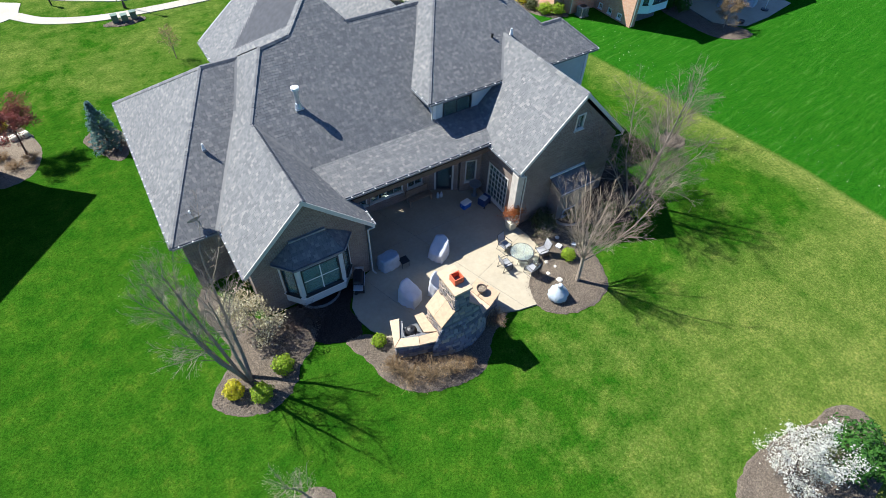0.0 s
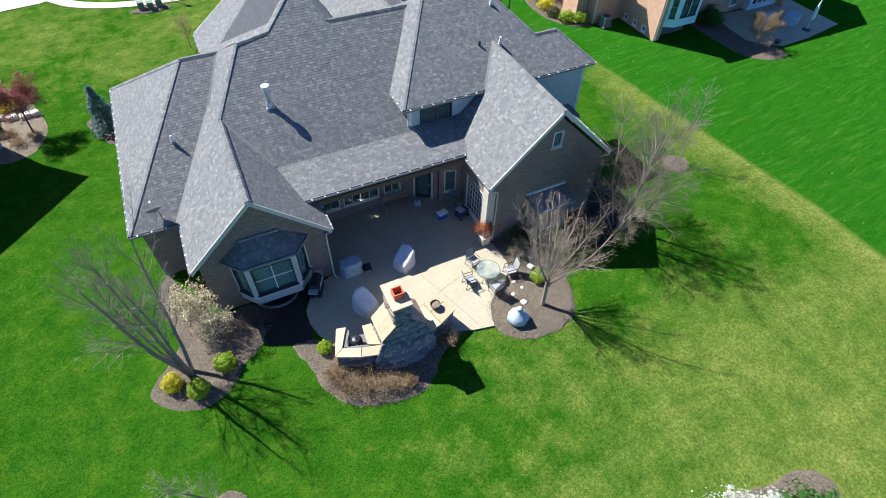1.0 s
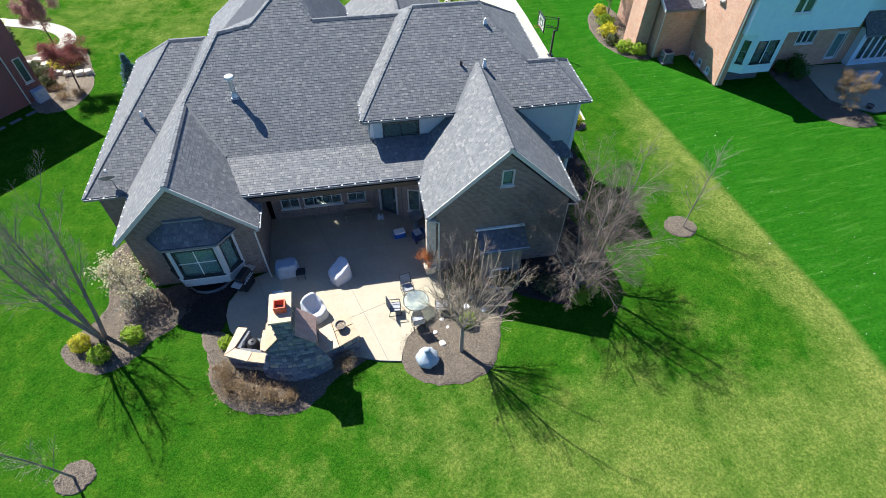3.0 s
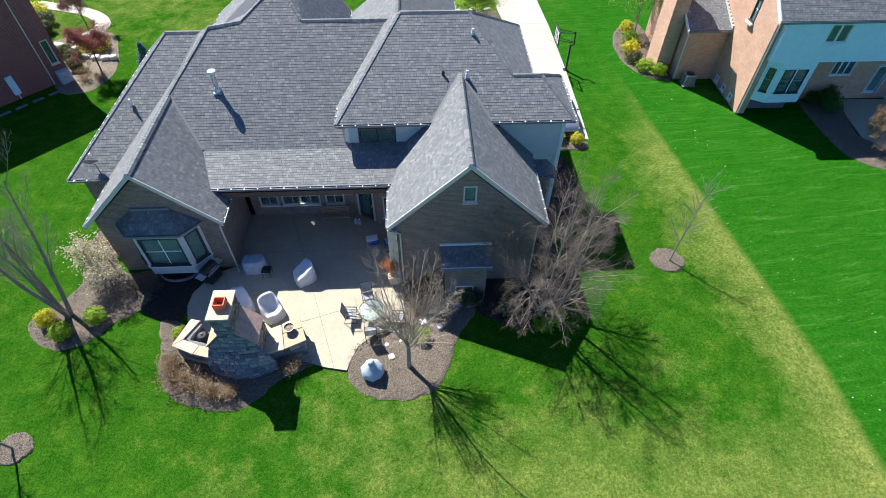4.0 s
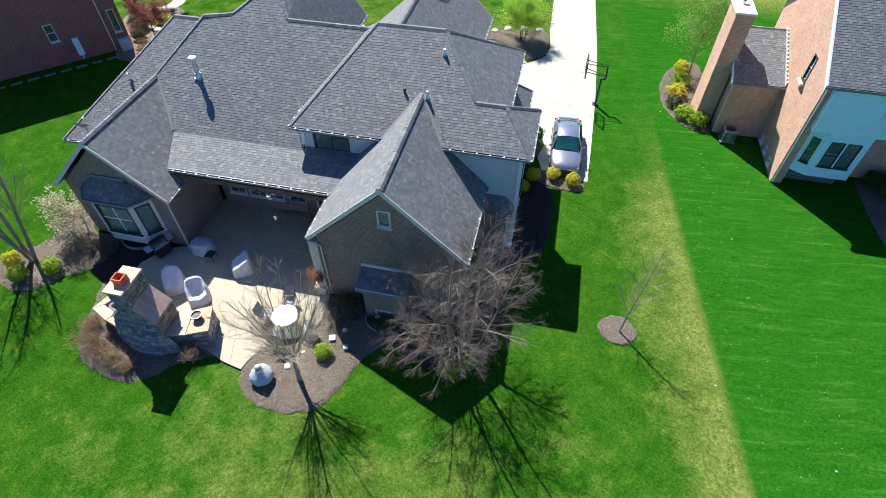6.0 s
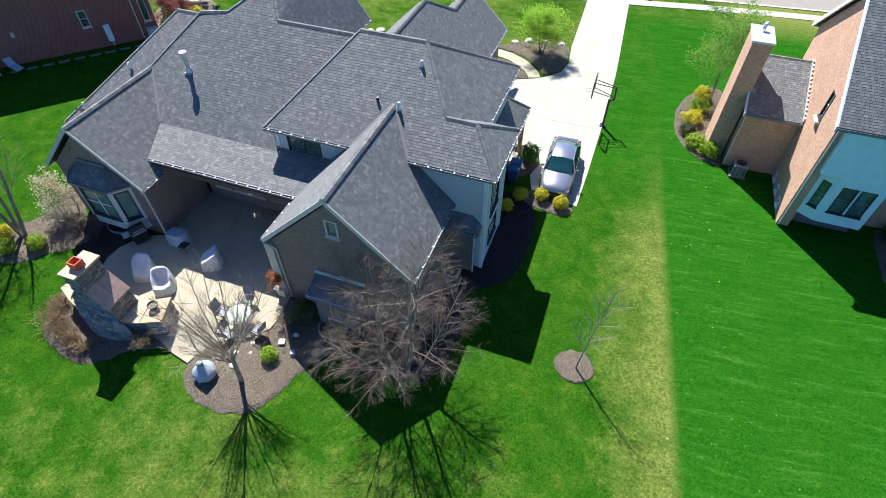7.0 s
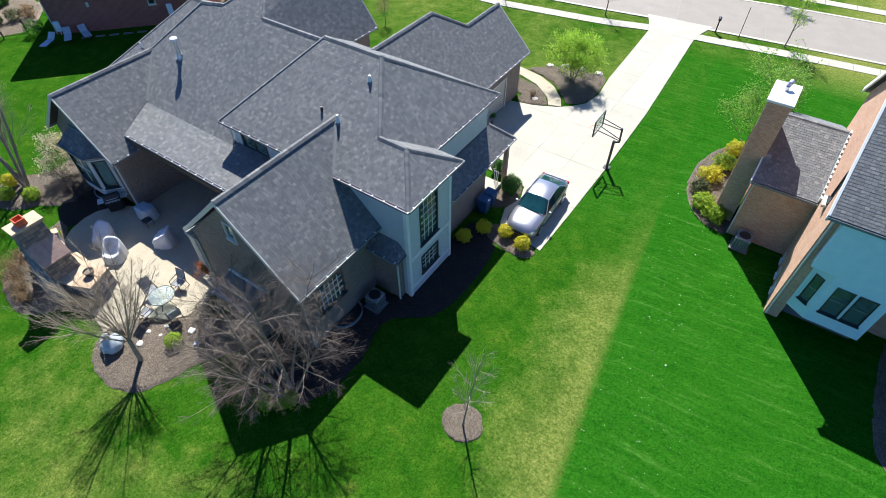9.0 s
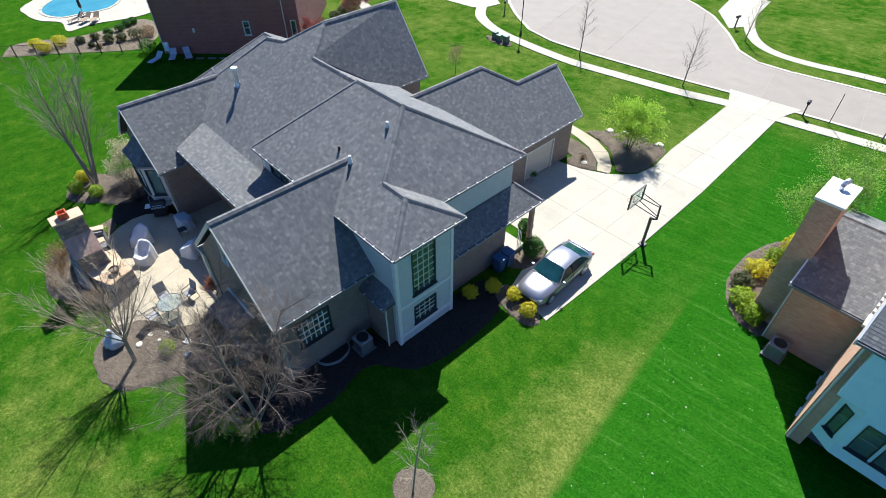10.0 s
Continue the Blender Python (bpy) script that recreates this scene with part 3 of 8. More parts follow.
roof(house, "tall gabled roof wing of grey shingles", [
    [(17.08, 14.86, 7.87), (17.08, 21.97, 7.87), (15.5, 20.15, 6.37), (14.2, 20.15, 5.11), (13.52, 17.68, 4.45), (13.35, 17.65, 4.28), (13.35, 14.86, 4.28)],
    [(17.08, 14.86, 7.87), (20.78, 14.86, 4.28), (20.78, 20.15, 4.28), (18.6, 20.15, 6.37), (17.08, 21.97, 7.87)],
], eaves=[((20.78, 14.86, 4.28), (20.78, 20.1, 4.28)), ((13.35, 17.65, 4.28), (13.35, 14.86, 4.28))],
    ridges=[((17.08, 14.86, 7.87), (17.08, 21.97, 7.87))], valleys=[((17.08, 21.97, 7.87), (18.55, 19.85, 6.43)), ((17.08, 21.97, 7.87), (15.55, 19.85, 6.43))],
    rakes=[((13.35, 14.86, 4.28), (17.08, 14.86, 7.87)), ((17.08, 14.86, 7.87), (20.78, 14.86, 4.28))], seed=8, single=lambda p: p.y < 17.2 and p.x > 17.4)
roof(house, "garage roof of grey shingles", [
    [(17.9, 29.5, 3.4), (17.9, 40.4, 3.4), (15.1, 40.4, 6.13), (15.1, 36.35, 6.13), (13.8, 34.25, 7.4), (13.8, 26.5, 7.4), (15.0, 27.5, 6.23)],
    [(13.8, 26.5, 7.4), (13.8, 34.25, 7.4), (12.5, 36.35, 6.13), (9.7, 38.0, 3.4), (9.7, 29.5, 3.4)],
    [(13.8, 34.25, 7.4), (15.1, 36.35, 6.13), (12.5, 36.35, 6.13)],
    [(15.1, 36.35, 6.13), (15.1, 40.4, 6.13), (12.3, 40.4, 3.4), (12.3, 37.0, 3.4)],
], eaves=[((17.9, 30.2, 3.4), (17.9, 40.4, 3.4))], ridges=[((13.8, 28.5, 7.4), (13.8, 34.25, 7.4)), ((13.8, 34.25, 7.4), (15.1, 36.35, 6.13)), ((15.1, 36.35, 6.13), (15.1, 40.4, 6.13))],
    rakes=[((15.1, 40.4, 6.13), (17.9, 40.4, 3.4)), ((15.1, 40.4, 6.13), (12.3, 40.4, 3.4))], seed=9)
roof(house, "lean-to side porch roof of grey shingles", [
    [(22.0, 24.05, 3.26), (22.0, 31.0, 3.26), (20.85, 29.85, 4.41), (20.85, 24.05, 4.41)],
    [(22.0, 31.0, 3.26), (19.0, 31.0, 3.26), (19.0, 29.85, 4.41), (20.85, 29.85, 4.41)],
], eaves=[((22.0, 24.05, 3.26), (22.0, 31.0, 3.26)), ((22.0, 31.0, 3.26), (19.0, 31.0, 3.26))], ridges=[((22.0, 31.0, 3.26), (20.85, 29.85, 4.41))], seed=10)
roof(house, "small hipped corner roof of dark shingles", [
    [(20.3, 19.45, 3.2), (22.25, 19.45, 3.2), (21.75, 20.15, 3.75), (20.3, 20.15, 3.75)],
    [(22.25, 19.45, 3.2), (22.25, 20.8, 3.2), (21.75, 20.3, 3.75), (21.75, 20.15, 3.75)],
], eaves=[((20.5, 19.45, 3.2), (22.25, 19.45, 3.2))], seed=11)

# brick and siding walls
X, Y = (1, 0), (0, 1)
wall("wall", house, BRICK, (-0.75, 16.42, 0), X, [(0, 0), (5.8, 0), (5.8, 3.65), (2.95, 6.4), (0, 3.65)], [(1.3, 1.12, 4.7, 3.45)])
wall("wall", house, BRICK, (5.05, 16.42, 0), Y, [(0, 0), (3.78, 0), (3.78, 3.9), (0, 3.9)])
wall("wall", house, BRICK, (-0.75, 20.0, 0), (0, -1), [(0, 0), (3.58, 0), (3.58, 3.75), (0, 3.75)])
wall("wall", house, BRICK, (-2.95, 20.0, 0), X, [(0, 0), (2.2, 0), (2.2, 3.5), (0, 3.5)])
wall("wall", house, BRICK, (-2.95, 32.9, 0), (0, -1), [(0, 0), (12.9, 0), (12.9, 3.5), (0, 3.5)])
wall("wall", house, BRICK, (5.3, 32.9, 0), (-1, 0), [(0, 0), (8.25, 0), (8.25, 3.5), (0, 3.5)])
BACK = [(0.5, 0.85, 1.55, 2.6), (1.75, 0.85, 3.9, 2.6), (4.2, 0.85, 5.25, 2.6)]
wall("wall", house, BRICK, (5.3, 20.2, 0), X, [(0, 0), (5.75, 0), (5.75, 5.0), (0, 5.0)], BACK)
wall("wall", house, BRICK, (11.05, 20.2, 0), (1, -0.62), [(0, 0), (1.75, 0), (1.75, 4.6), (0, 4.6)], [(0.4, 0.12, 1.35, 2.4)])
wall("wall", house, BRICK, (12.54, 19.11, 0), (1, -0.3), [(0, 0), (1.3, 0), (1.3, 4.5), (0, 4.5)], [(0.3, 0.8, 1.0, 2.4)])
RG_WEST = [(0.75, 0.3, 2.6, 2.75)]
wall("wall", house, BRICK, (13.75, 18.72, 0), (0, -1), [(0, 0), (3.7, 0), (3.7, 4.2), (0, 4.2)], RG_WEST)
wall("wall", house, BRICK, (13.75, 15.02, 0), X, [(0, 0), (6.6, 0), (6.6, 4.25), (3.3, 7.45), (0, 4.25)], [(3.06, 5.6, 3.66, 6.56)])
wall("wall", house, BRICK, (20.35, 15.02, 0), Y, [(0, 0), (5.13, 0), (5.13, 4.25), (0, 4.25)], [(0.93, 1.65, 2.68, 3.35)])
wall("wall", house, BRICK, (20.35, 19.75, 0), X, [(0, 0), (1.6, 0), (1.6, 3.2), (0, 3.2)])
wall("wall", house, BRICK, (21.95, 19.75, 0), Y, [(0, 0), (0.6, 0), (0.6, 3.2), (0, 3.2)])
wall("wall", house, SIDING, (11.25, 20.15, 0), X, [(0, 4.6), (11.1, 4.6), (11.1, 6.42), (0, 6.42)], [(0.6, 5.02, 2.5, 6.05)], label="pale grey painted siding")
wall("wall", house, SIDING, (20.42, 20.15, 0), X, [(0, 2.9), (1.53, 2.9), (1.53, 4.598), (0, 4.598)], label="pale grey painted siding")
wall("wall", house, SIDING, (21.95, 20.15, 0), X, [(0, 0), (0.4, 0), (0.4, 4.6), (0, 4.6)], label="pale grey painted siding")
wall("wall", house, SIDING, (22.35, 20.15, 0), Y, [(0, 0), (3.5, 0), (3.5, 6.42), (0, 6.42)], [(0.95, 3.0, 2.4, 6.05), (0.95, 0.95, 2.4, 2.2)], label="pale grey painted siding")
wall("wall", house, SIDING, (22.35, 23.65, 0), (-1, 0), [(0, 0), (1.5, 0), (1.5, 6.42), (0, 6.42)], label="pale grey painted siding")
wall("wall", house, SIDING, (20.85, 23.65, 0), Y, [(0, 3.2), (5.9, 3.2), (5.9, 6.42), (0, 6.42)], label="pale grey painted siding")
wall("wall", house, BRICK, (21.5, 23.65, 0), Y, [(0, 0), (5.0, 0), (5.0, 3.5), (0, 3.5)])
wall("wall", house, BRICK, (21.5, 28.65, 0), (-1, 0), [(0, 0), (3.5, 0), (3.5, 3.5), (0, 3.5)], [(1.0, 0.1, 2.0, 2.3)])
wall("wall", house, SIDING, (20.85, 29.55, 0), (-1, 0), [(0, 3.2), (9.6, 3.2), (9.6, 6.42), (0, 6.42)], label="pale grey painted siding")
wall("wall", house, SIDING, (11.25, 29.55, 0), (0, -1), [(0, 4.9), (9.4, 4.9), (9.4, 6.42), (0, 6.42)], label="pale grey painted siding")
wall("wall", house, BRICK, (17.5, 28.65, 0), Y, [(0, 0), (11.35, 0), (11.35, 3.4), (0, 3.4)], [(2.3, 0.02, 5.0, 2.25), (6.6, 0.02, 9.3, 2.25)])
wall("wall", house, BRICK, (17.5, 40.0, 0), (-1, 0), [(0, 0), (4.8, 0), (4.8, 3.4), (2.4, 5.75), (0, 3.4)])
wall("wall", house, BRICK, (12.7, 40.0, 0), (0, -1), [(0, 0), (8.0, 0), (8.0, 3.4), (0, 3.4)])
wall("wall", house, BRICK, (10.3, 29.5, 0), Y, [(0, 0), (2.7, 0), (2.7, 6.4), (0, 6.4)])
wall("wall", house, BRICK, (10.3, 32.2, 0), (-1, 0), [(0, 0), (7.5, 0), (7.5, 6.4), (3.1, 10.1), (0, 6.4)])
wall("wall", house, BRICK, (2.8, 32.2, 0), (0, -1), [(0, 0), (2.7, 0), (2.7, 6.4), (0, 6.4)])

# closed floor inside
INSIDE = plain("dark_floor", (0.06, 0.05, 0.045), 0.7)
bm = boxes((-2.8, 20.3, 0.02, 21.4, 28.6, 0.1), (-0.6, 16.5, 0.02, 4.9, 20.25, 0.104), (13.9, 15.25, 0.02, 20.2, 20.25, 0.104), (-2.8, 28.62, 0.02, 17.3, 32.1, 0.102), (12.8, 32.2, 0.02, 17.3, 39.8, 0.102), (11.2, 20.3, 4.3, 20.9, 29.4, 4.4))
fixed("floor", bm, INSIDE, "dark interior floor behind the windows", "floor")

# windows and doors
for u0, z0, u1, z1 in BACK:
    window(house, (5.3, 20.2, 0), X, u0, z0, u1, z1, 4 if u1 - u0 > 1.5 else 2, 3, TRIM, 0.035)
window(house, (13.75, 18.72, 0), (0, -1), *RG_WEST[0], 6, 6, TRIM, 0.04, label="white gridded glazed wall unit")
window(house, (13.75, 15.02, 0), X, 3.06, 5.6, 3.66, 6.56, 1, 1, TRIM, 0.02, label="small square attic window")
window(house, (20.35, 15.02, 0), Y, 0.93, 1.65, 2.68, 3.35, 6, 4, DARK_FRAME, 0.04, muntin=WHITE, label="wide window with white grid bars")
window(house, (11.25, 20.15, 0), X, 0.6, 5.02, 2.5, 6.05, 2, 1, DARK_FRAME, 0.06, label="dark two-light upper window")
window(house, (22.35, 20.15, 0), Y, 0.95, 3.0, 2.4, 6.05, 4, 7, DARK_FRAME, 0.035, muntin=TRIM, label="tall gridded stair window")
window(house, (22.35, 20.15, 0), Y, 0.95, 0.95, 2.4, 2.2, 4, 4, DARK_FRAME, 0.035, muntin=TRIM, label="square gridded window")
window(house, (12.54, 19.11, 0), (1, -0.3), 0.3, 0.8, 1.0, 2.4, 1, 1, TRIM)


def door_leaf(parent, origin, along, u0, z0, u1, z1, material, name="door", label="", ribs=4, glazed=False):
    o, d = Vector(origin), Vector((along[0], along[1], 0)).normalized()
    turn = Matrix(((d.x, -d.y, 0, o.x), (d.y, d.x, 0, o.y), (0, 0, 1, o.z), (0, 0, 0, 1)))
    bm = boxes((u0, 0.06, z0, u1, 0.11, z1))
    for j in range(ribs):
        h = (z1 - z0) / ribs
        box(bm, u0 + 0.12, 0.045, z0 + h * j + 0.06, u1 - 0.12, 0.062, z0 + h * (j + 1) - 0.06, bevel=0.008)
    bm.transform(turn)
    leaf = part(name, bm, material, parent, label)
    bm = boxes((u0 - 0.11, -0.03, z0, u0, 0.08, z1 + 0.11), (u1, -0.03, z0, u1 + 0.11, 0.08, z1 + 0.11), (u0, -0.03, z1, u1, 0.08, z1 + 0.11))
    bm.transform(turn)
    part("door_casing", bm, TRIM, leaf)
    if glazed:
        bm = boxes((u0 + 0.14, 0.03, z0 + 0.25, u1 - 0.14, 0.044, z1 - 0.15))
        bm.transform(turn)
        part("pane", bm, GLASS, leaf)
    bm = boxes((u1 - 0.12, -0.0, z0 + 0.95, u1 - 0.07, 0.05, z0 + 1.1), bevel=0.01)
    bm.transform(turn)
    part("handle", bm, STEEL, leaf)
    return leaf


door_leaf(house, (11.05, 20.2, 0), (1, -0.62), 0.4, 0.12, 1.35, 2.4, DARK_FRAME, label="dark glazed patio door in white casing", ribs=1, glazed=True)
door_leaf(house, (21.5, 28.65, 0), (-1, 0), 1.0, 0.1, 2.0, 2.3, WHITE, label="white panelled side door", ribs=3)
GARAGE_PAINT = plain("garage_door_paint", (0.5, 0.47, 0.4), 0.5, vary=0.05)
for u0 in (2.3, 6.6):
    door_leaf(house, (17.5, 28.65, 0), Y, u0, 0.02, u0 + 2.7, 2.25, GARAGE_PAINT, "garage_door", "beige sectional garage door", ribs=4)


BLIND = plain("window_blind", (0.5, 0.6, 0.57), 0.7, vary=0.08)


def bay():
    """The three-sided bay window on the gable wall, with its own hipped roof."""
    plan = [(0.45, 16.42), (1.1, 15.6), (3.35, 15.6), (4.05, 16.42)]
    body = part("bay_window", prism(bmesh.new(), [(0.48, 16.42), (1.12, 15.63), (3.33, 15.63), (4.02, 16.42)], 0.55, 1.11), SIDING, house, "pale three-sided bay window with dark glass")
    part("head", prism(bmesh.new(), plan, 3.29, 3.55), SIDING, body)
    part("seat", prism(bmesh.new(), [(0.41, 16.42), (1.08, 15.56), (3.37, 15.56), (4.09, 16.42)], 1.11, 1.19), WHITE, body)
    for (x0, y0), (x1, y1), cols, rows in ((plan[0], plan[1], 1, 1), (plan[1], plan[2], 2, 2), (plan[2], plan[3], 1, 1)):
        d = Vector((x1 - x0, y1 - y0))
        n = d.length
        e = 0.16 if n < 1.5 else 0.17
        wall("jamb", body, SIDING, (x0, y0, 0), d.normalized(), [(0, 1.19), (n, 1.19), (n, 3.29), (0, 3.29)], [(e, 1.29, n - e, 3.19)], 0.12)
        window(body, (x0, y0, 0), d.normalized(), e, 1.29, n - e, 3.19, cols, rows, DARK_FRAME, 0.05, 0.06, 0.07, name="sash", muntin=WHITE)
        d.normalize()
        shade = boxes((e + 0.08, 0.16, 1.37, n - e - 0.08, 0.175, 3.13))
        shade.transform(Matrix(((d.x, -d.y, 0, x0), (d.y, d.x, 0, y0), (0, 0, 1, 0), (0, 0, 0, 1))))
        part("blind", shade, BLIND, body, "pale green-grey window blind")
    rf = [[(0.23, 16.4, 3.57), (0.99, 15.5, 3.57), (1.3, 16.4, 4.42)], [(0.99, 15.5, 3.57), (3.46, 15.5, 3.57), (3.0, 16.4, 4.42), (1.3, 16.4, 4.42)], [(3.46, 15.5, 3.57), (4.23, 16.4, 3.57), (3.0, 16.4, 4.42)]]
    roof(house, "small bay roof of dark shingles", rf, eaves=[((0.99, 15.5, 3.57), (3.46, 15.5, 3.57)), ((0.23, 16.4, 3.57), (0.99, 15.5, 3.57)), ((3.46, 15.5, 3.57), (4.23, 16.4, 3.57))], seed=12, deck=0.06, strapped=False)
    part("roof_flashing", boxes((1.25, 16.3, 4.41, 3.05, 16.42, 4.51)), GREY_METAL, house)


bay()


def south_bay():
    """The square bay under a lean-to roof on the tall gable."""
    body = part("box_bay", boxes((16.0, 14.12, 0.0, 18.05, 15.02, 2.36)), BRICK, house, "brick box bay under a dark lean-to roof")
    roof(house, "lean-to bay roof of dark shingles", [[(15.78, 13.88, 2.42), (18.26, 13.88, 2.42), (18.26, 14.99, 2.8), (15.78, 14.99, 2.8)]], eaves=[((15.78, 13.88, 2.42), (18.26, 13.88, 2.42))], seed=13, deck=0.06, strapped=False)
    part("roof_flashing", boxes((15.76, 14.92, 2.82, 18.28, 15.01, 2.93)), WHITE, house)
    part("fascia", boxes((15.78, 13.84, 2.3, 18.26, 13.87, 2.43)), WHITE, house, "white eaves board")
    window(body, (16.0, 14.12, 0), X, 0.5, 0.1, 1.45, 0.66, 3, 1, WHITE, 0.06, name="sash")


south_bay()

# trim and pipes
part("corner_board", boxes((11.22, 20.11, 4.6, 11.38, 20.16, 6.4)), WHITE, house)
part("corner_board", boxes((22.2, 20.11, 0, 22.38, 20.16, 6.4)), WHITE, house)
part("corner_board", boxes((22.34, 20.13, 0, 22.39, 20.3, 6.4)), WHITE, house)
part("corner_board", boxes((22.34, 23.5, 0, 22.39, 23.68, 6.4)), WHITE, house)
for z in (2.55, 0.55):
    part("belt_board", boxes((22.35, 20.3, z, 22.39, 23.5, z + 0.16)), WHITE, house)
part("pier", boxes((13.3, 14.9, 0, 13.74, 15.4, 4.0)), plain("pale_pier", (0.6, 0.55, 0.47)), house, "pale stucco corner pier")
part("blind", boxes((16.89, 15.18, 5.67, 17.33, 15.195, 6.49)), BLIND, house, "pale blind in the gable window")
# ceiling and beam take a dark colour that deepens the porch's shade
SHADE_BROWN = plain("shade_brown_soffit", (0.1, 0.07, 0.05), 0.7)
part("soffit", boxes((5.05, 17.6, 4.12, 13.6, 20.15, 4.2)), SHADE_BROWN, house, "porch ceiling coloured dark to deepen the shade")
part("porch_beam", boxes((5.1, 17.62, 3.9, 13.7, 17.85, 4.2)), SHADE_BROWN, house)
downspout(house, [(5.3, 15.98, 3.6), (5.1, 16.24, 3.3), (5.1, 16.24, 0.15), (5.2, 16.0, 0.08)])
downspout(house, [(13.4, 14.8, 4.1), (13.9, 14.95, 3.75), (13.9, 14.95, 0.1)])
downspout(house, [(20.7, 14.8, 4.1), (20.42, 15.15, 3.8), (20.42, 15.15, 0.1)])
downspout(house, [(22.1, 19.5, 3.05), (22.0, 19.68, 2.8), (22.0, 19.68, 0.1)])
downspout(house, [(10.9, 19.85, 6.3), (11.15, 20.1, 6.0), (11.15, 20.1, 5.2)])
downspout(house, [(18.0, 30.3, 3.3), (17.6, 30.2, 3.0), (17.6, 30.2, 0.1)])
part("porch_post", boxes((21.62, 30.45, 0, 21.87, 30.7, 3.1), bevel=0.02), WOOD, house, "brown wooden porch post")
part("stoop", boxes((18.6, 28.7, 0, 21.8, 30.2, 0.3), bevel=0.02), PALE_CONCRETE, house)
for k in range(3):
    part("railing_bar", boxes((21.3 + 0.12 * k, 30.1, 0.3, 21.33 + 0.12 * k, 30.14, 1.1)), WHITE, house)


def pipe_flue(name, label, x, y, z0, z1, r, mat, cap=True, base=True):
    ob = thing(name, label, "vent", x, y, 0)
    part("pipe", rods(((0, 0, z0), (0, 0, z1), r), sides=12), mat, ob)
    if base:
        part("flashing", boxes((-1.8 * r, -1.7 * r, z0 + 0.02, 1.8 * r, 2.2 * r, z0 + 0.1), bevel=0.02), GREY_METAL if mat is WHITE else mat, ob)
        part("collar", revolve(bmesh.new(), [(r * 1.7, z0 + 0.12), (r * 1.15, z0 + 0.35)], 12), mat, ob)
    if cap:
        part("cap", revolve(bmesh.new(), [(r * 1.1, z1 - 0.02), (r * 1.75, z1), (r * 1.75, z1 + 0.12), (r * 1.2, z1 + 0.16)], 14), WHITE, ob)
    return ob


pipe_flue("flue_pipe", "galvanised metal flue with white cap on the roof", 4.7, 22.4, 6.78, 7.9, 0.12, STEEL)
pipe_flue("vent_pipe", "small pale plumbing vent on the side roof", -0.2, 22.83, 5.8, 6.25, 0.05, WHITE, False)
pipe_flue("vent_pipe", "black plumbing vent on the upper roof", 16.22, 21.95, 7.8, 8.05, 0.07, BLACK, False, False)
pipe_flue("vent_pipe", "pale plumbing vent on the upper roof", 17.4, 21.75, 7.65, 8.15, 0.06, WHITE, False)
pipe_flue("vent_pipe", "pale plumbing vent near the roof ridge", 17.8, 23.75, 8.9, 9.3, 0.06, WHITE, False)


def satellite_dish(x, y, z):
    ob = thing("satellite_dish", "grey satellite dish on a mast on the side roof", "satellite dish", x, y, z)
    part("mast", rods(((0, 0, 0), (0, 0, 0.45), 0.025), ((0, 0, 0.45), (-0.15, -0.1, 0.6), 0.02)), GREY_METAL, ob)
    bm = revolve(bmesh.new(), [(0.02, 0), (0.2, 0.03), (0.36, 0.1), (0.37, 0.11), (0.2, 0.045), (0.02, 0.015)], 18)
    bm.transform(pose(-0.15, -0.1, 0.6, -48, 0, 12))
    part("reflector", bm, GREY_METAL, ob)
    part("feed_arm", rods(((-0.15, -0.22, 0.42), (-0.22, 0.3, 0.86), 0.015)), GREY_METAL, ob)
    part("feed_horn", boxes((-0.27, 0.26, 0.8, -0.17, 0.38, 0.94), bevel=0.02), WHITE, ob)


satellite_dish(-1.75, 19.95, 3.85)


# ---- ground, beds, paving ----
def sheet(size, step, hole):
    """The ground sheet, finer near the house, with a gentle unevenness."""
    verts, faces = [], []
    xs = [-600, -300, -150, -80] + [-60 + 2.0 * i for i in range(66)] + [80, 150, 300, 600]
    ys = [-600, -300, -120, -60, -30] + [-20 + 2.0 * i for i in range(56)] + [100, 150, 300, 600]
    for y in ys:
        for x in xs:
            verts.append((x, y, 0.03 * noise.noise((x * 0.12, y * 0.12, 0.0)) - 0.03))
    n = len(xs)
    for j in range(len(ys) - 1):
        for i in range(n - 1):
            faces.append((j * n + i, j * n + i + 1, (j + 1) * n + i + 1, (j + 1) * n + i))
    return verts, faces


fixed("ground", sheet(0, 0, 0), LAWN, "bright green mown lawn with dry patches", "lawn")


BEDS, PAVED = [], []


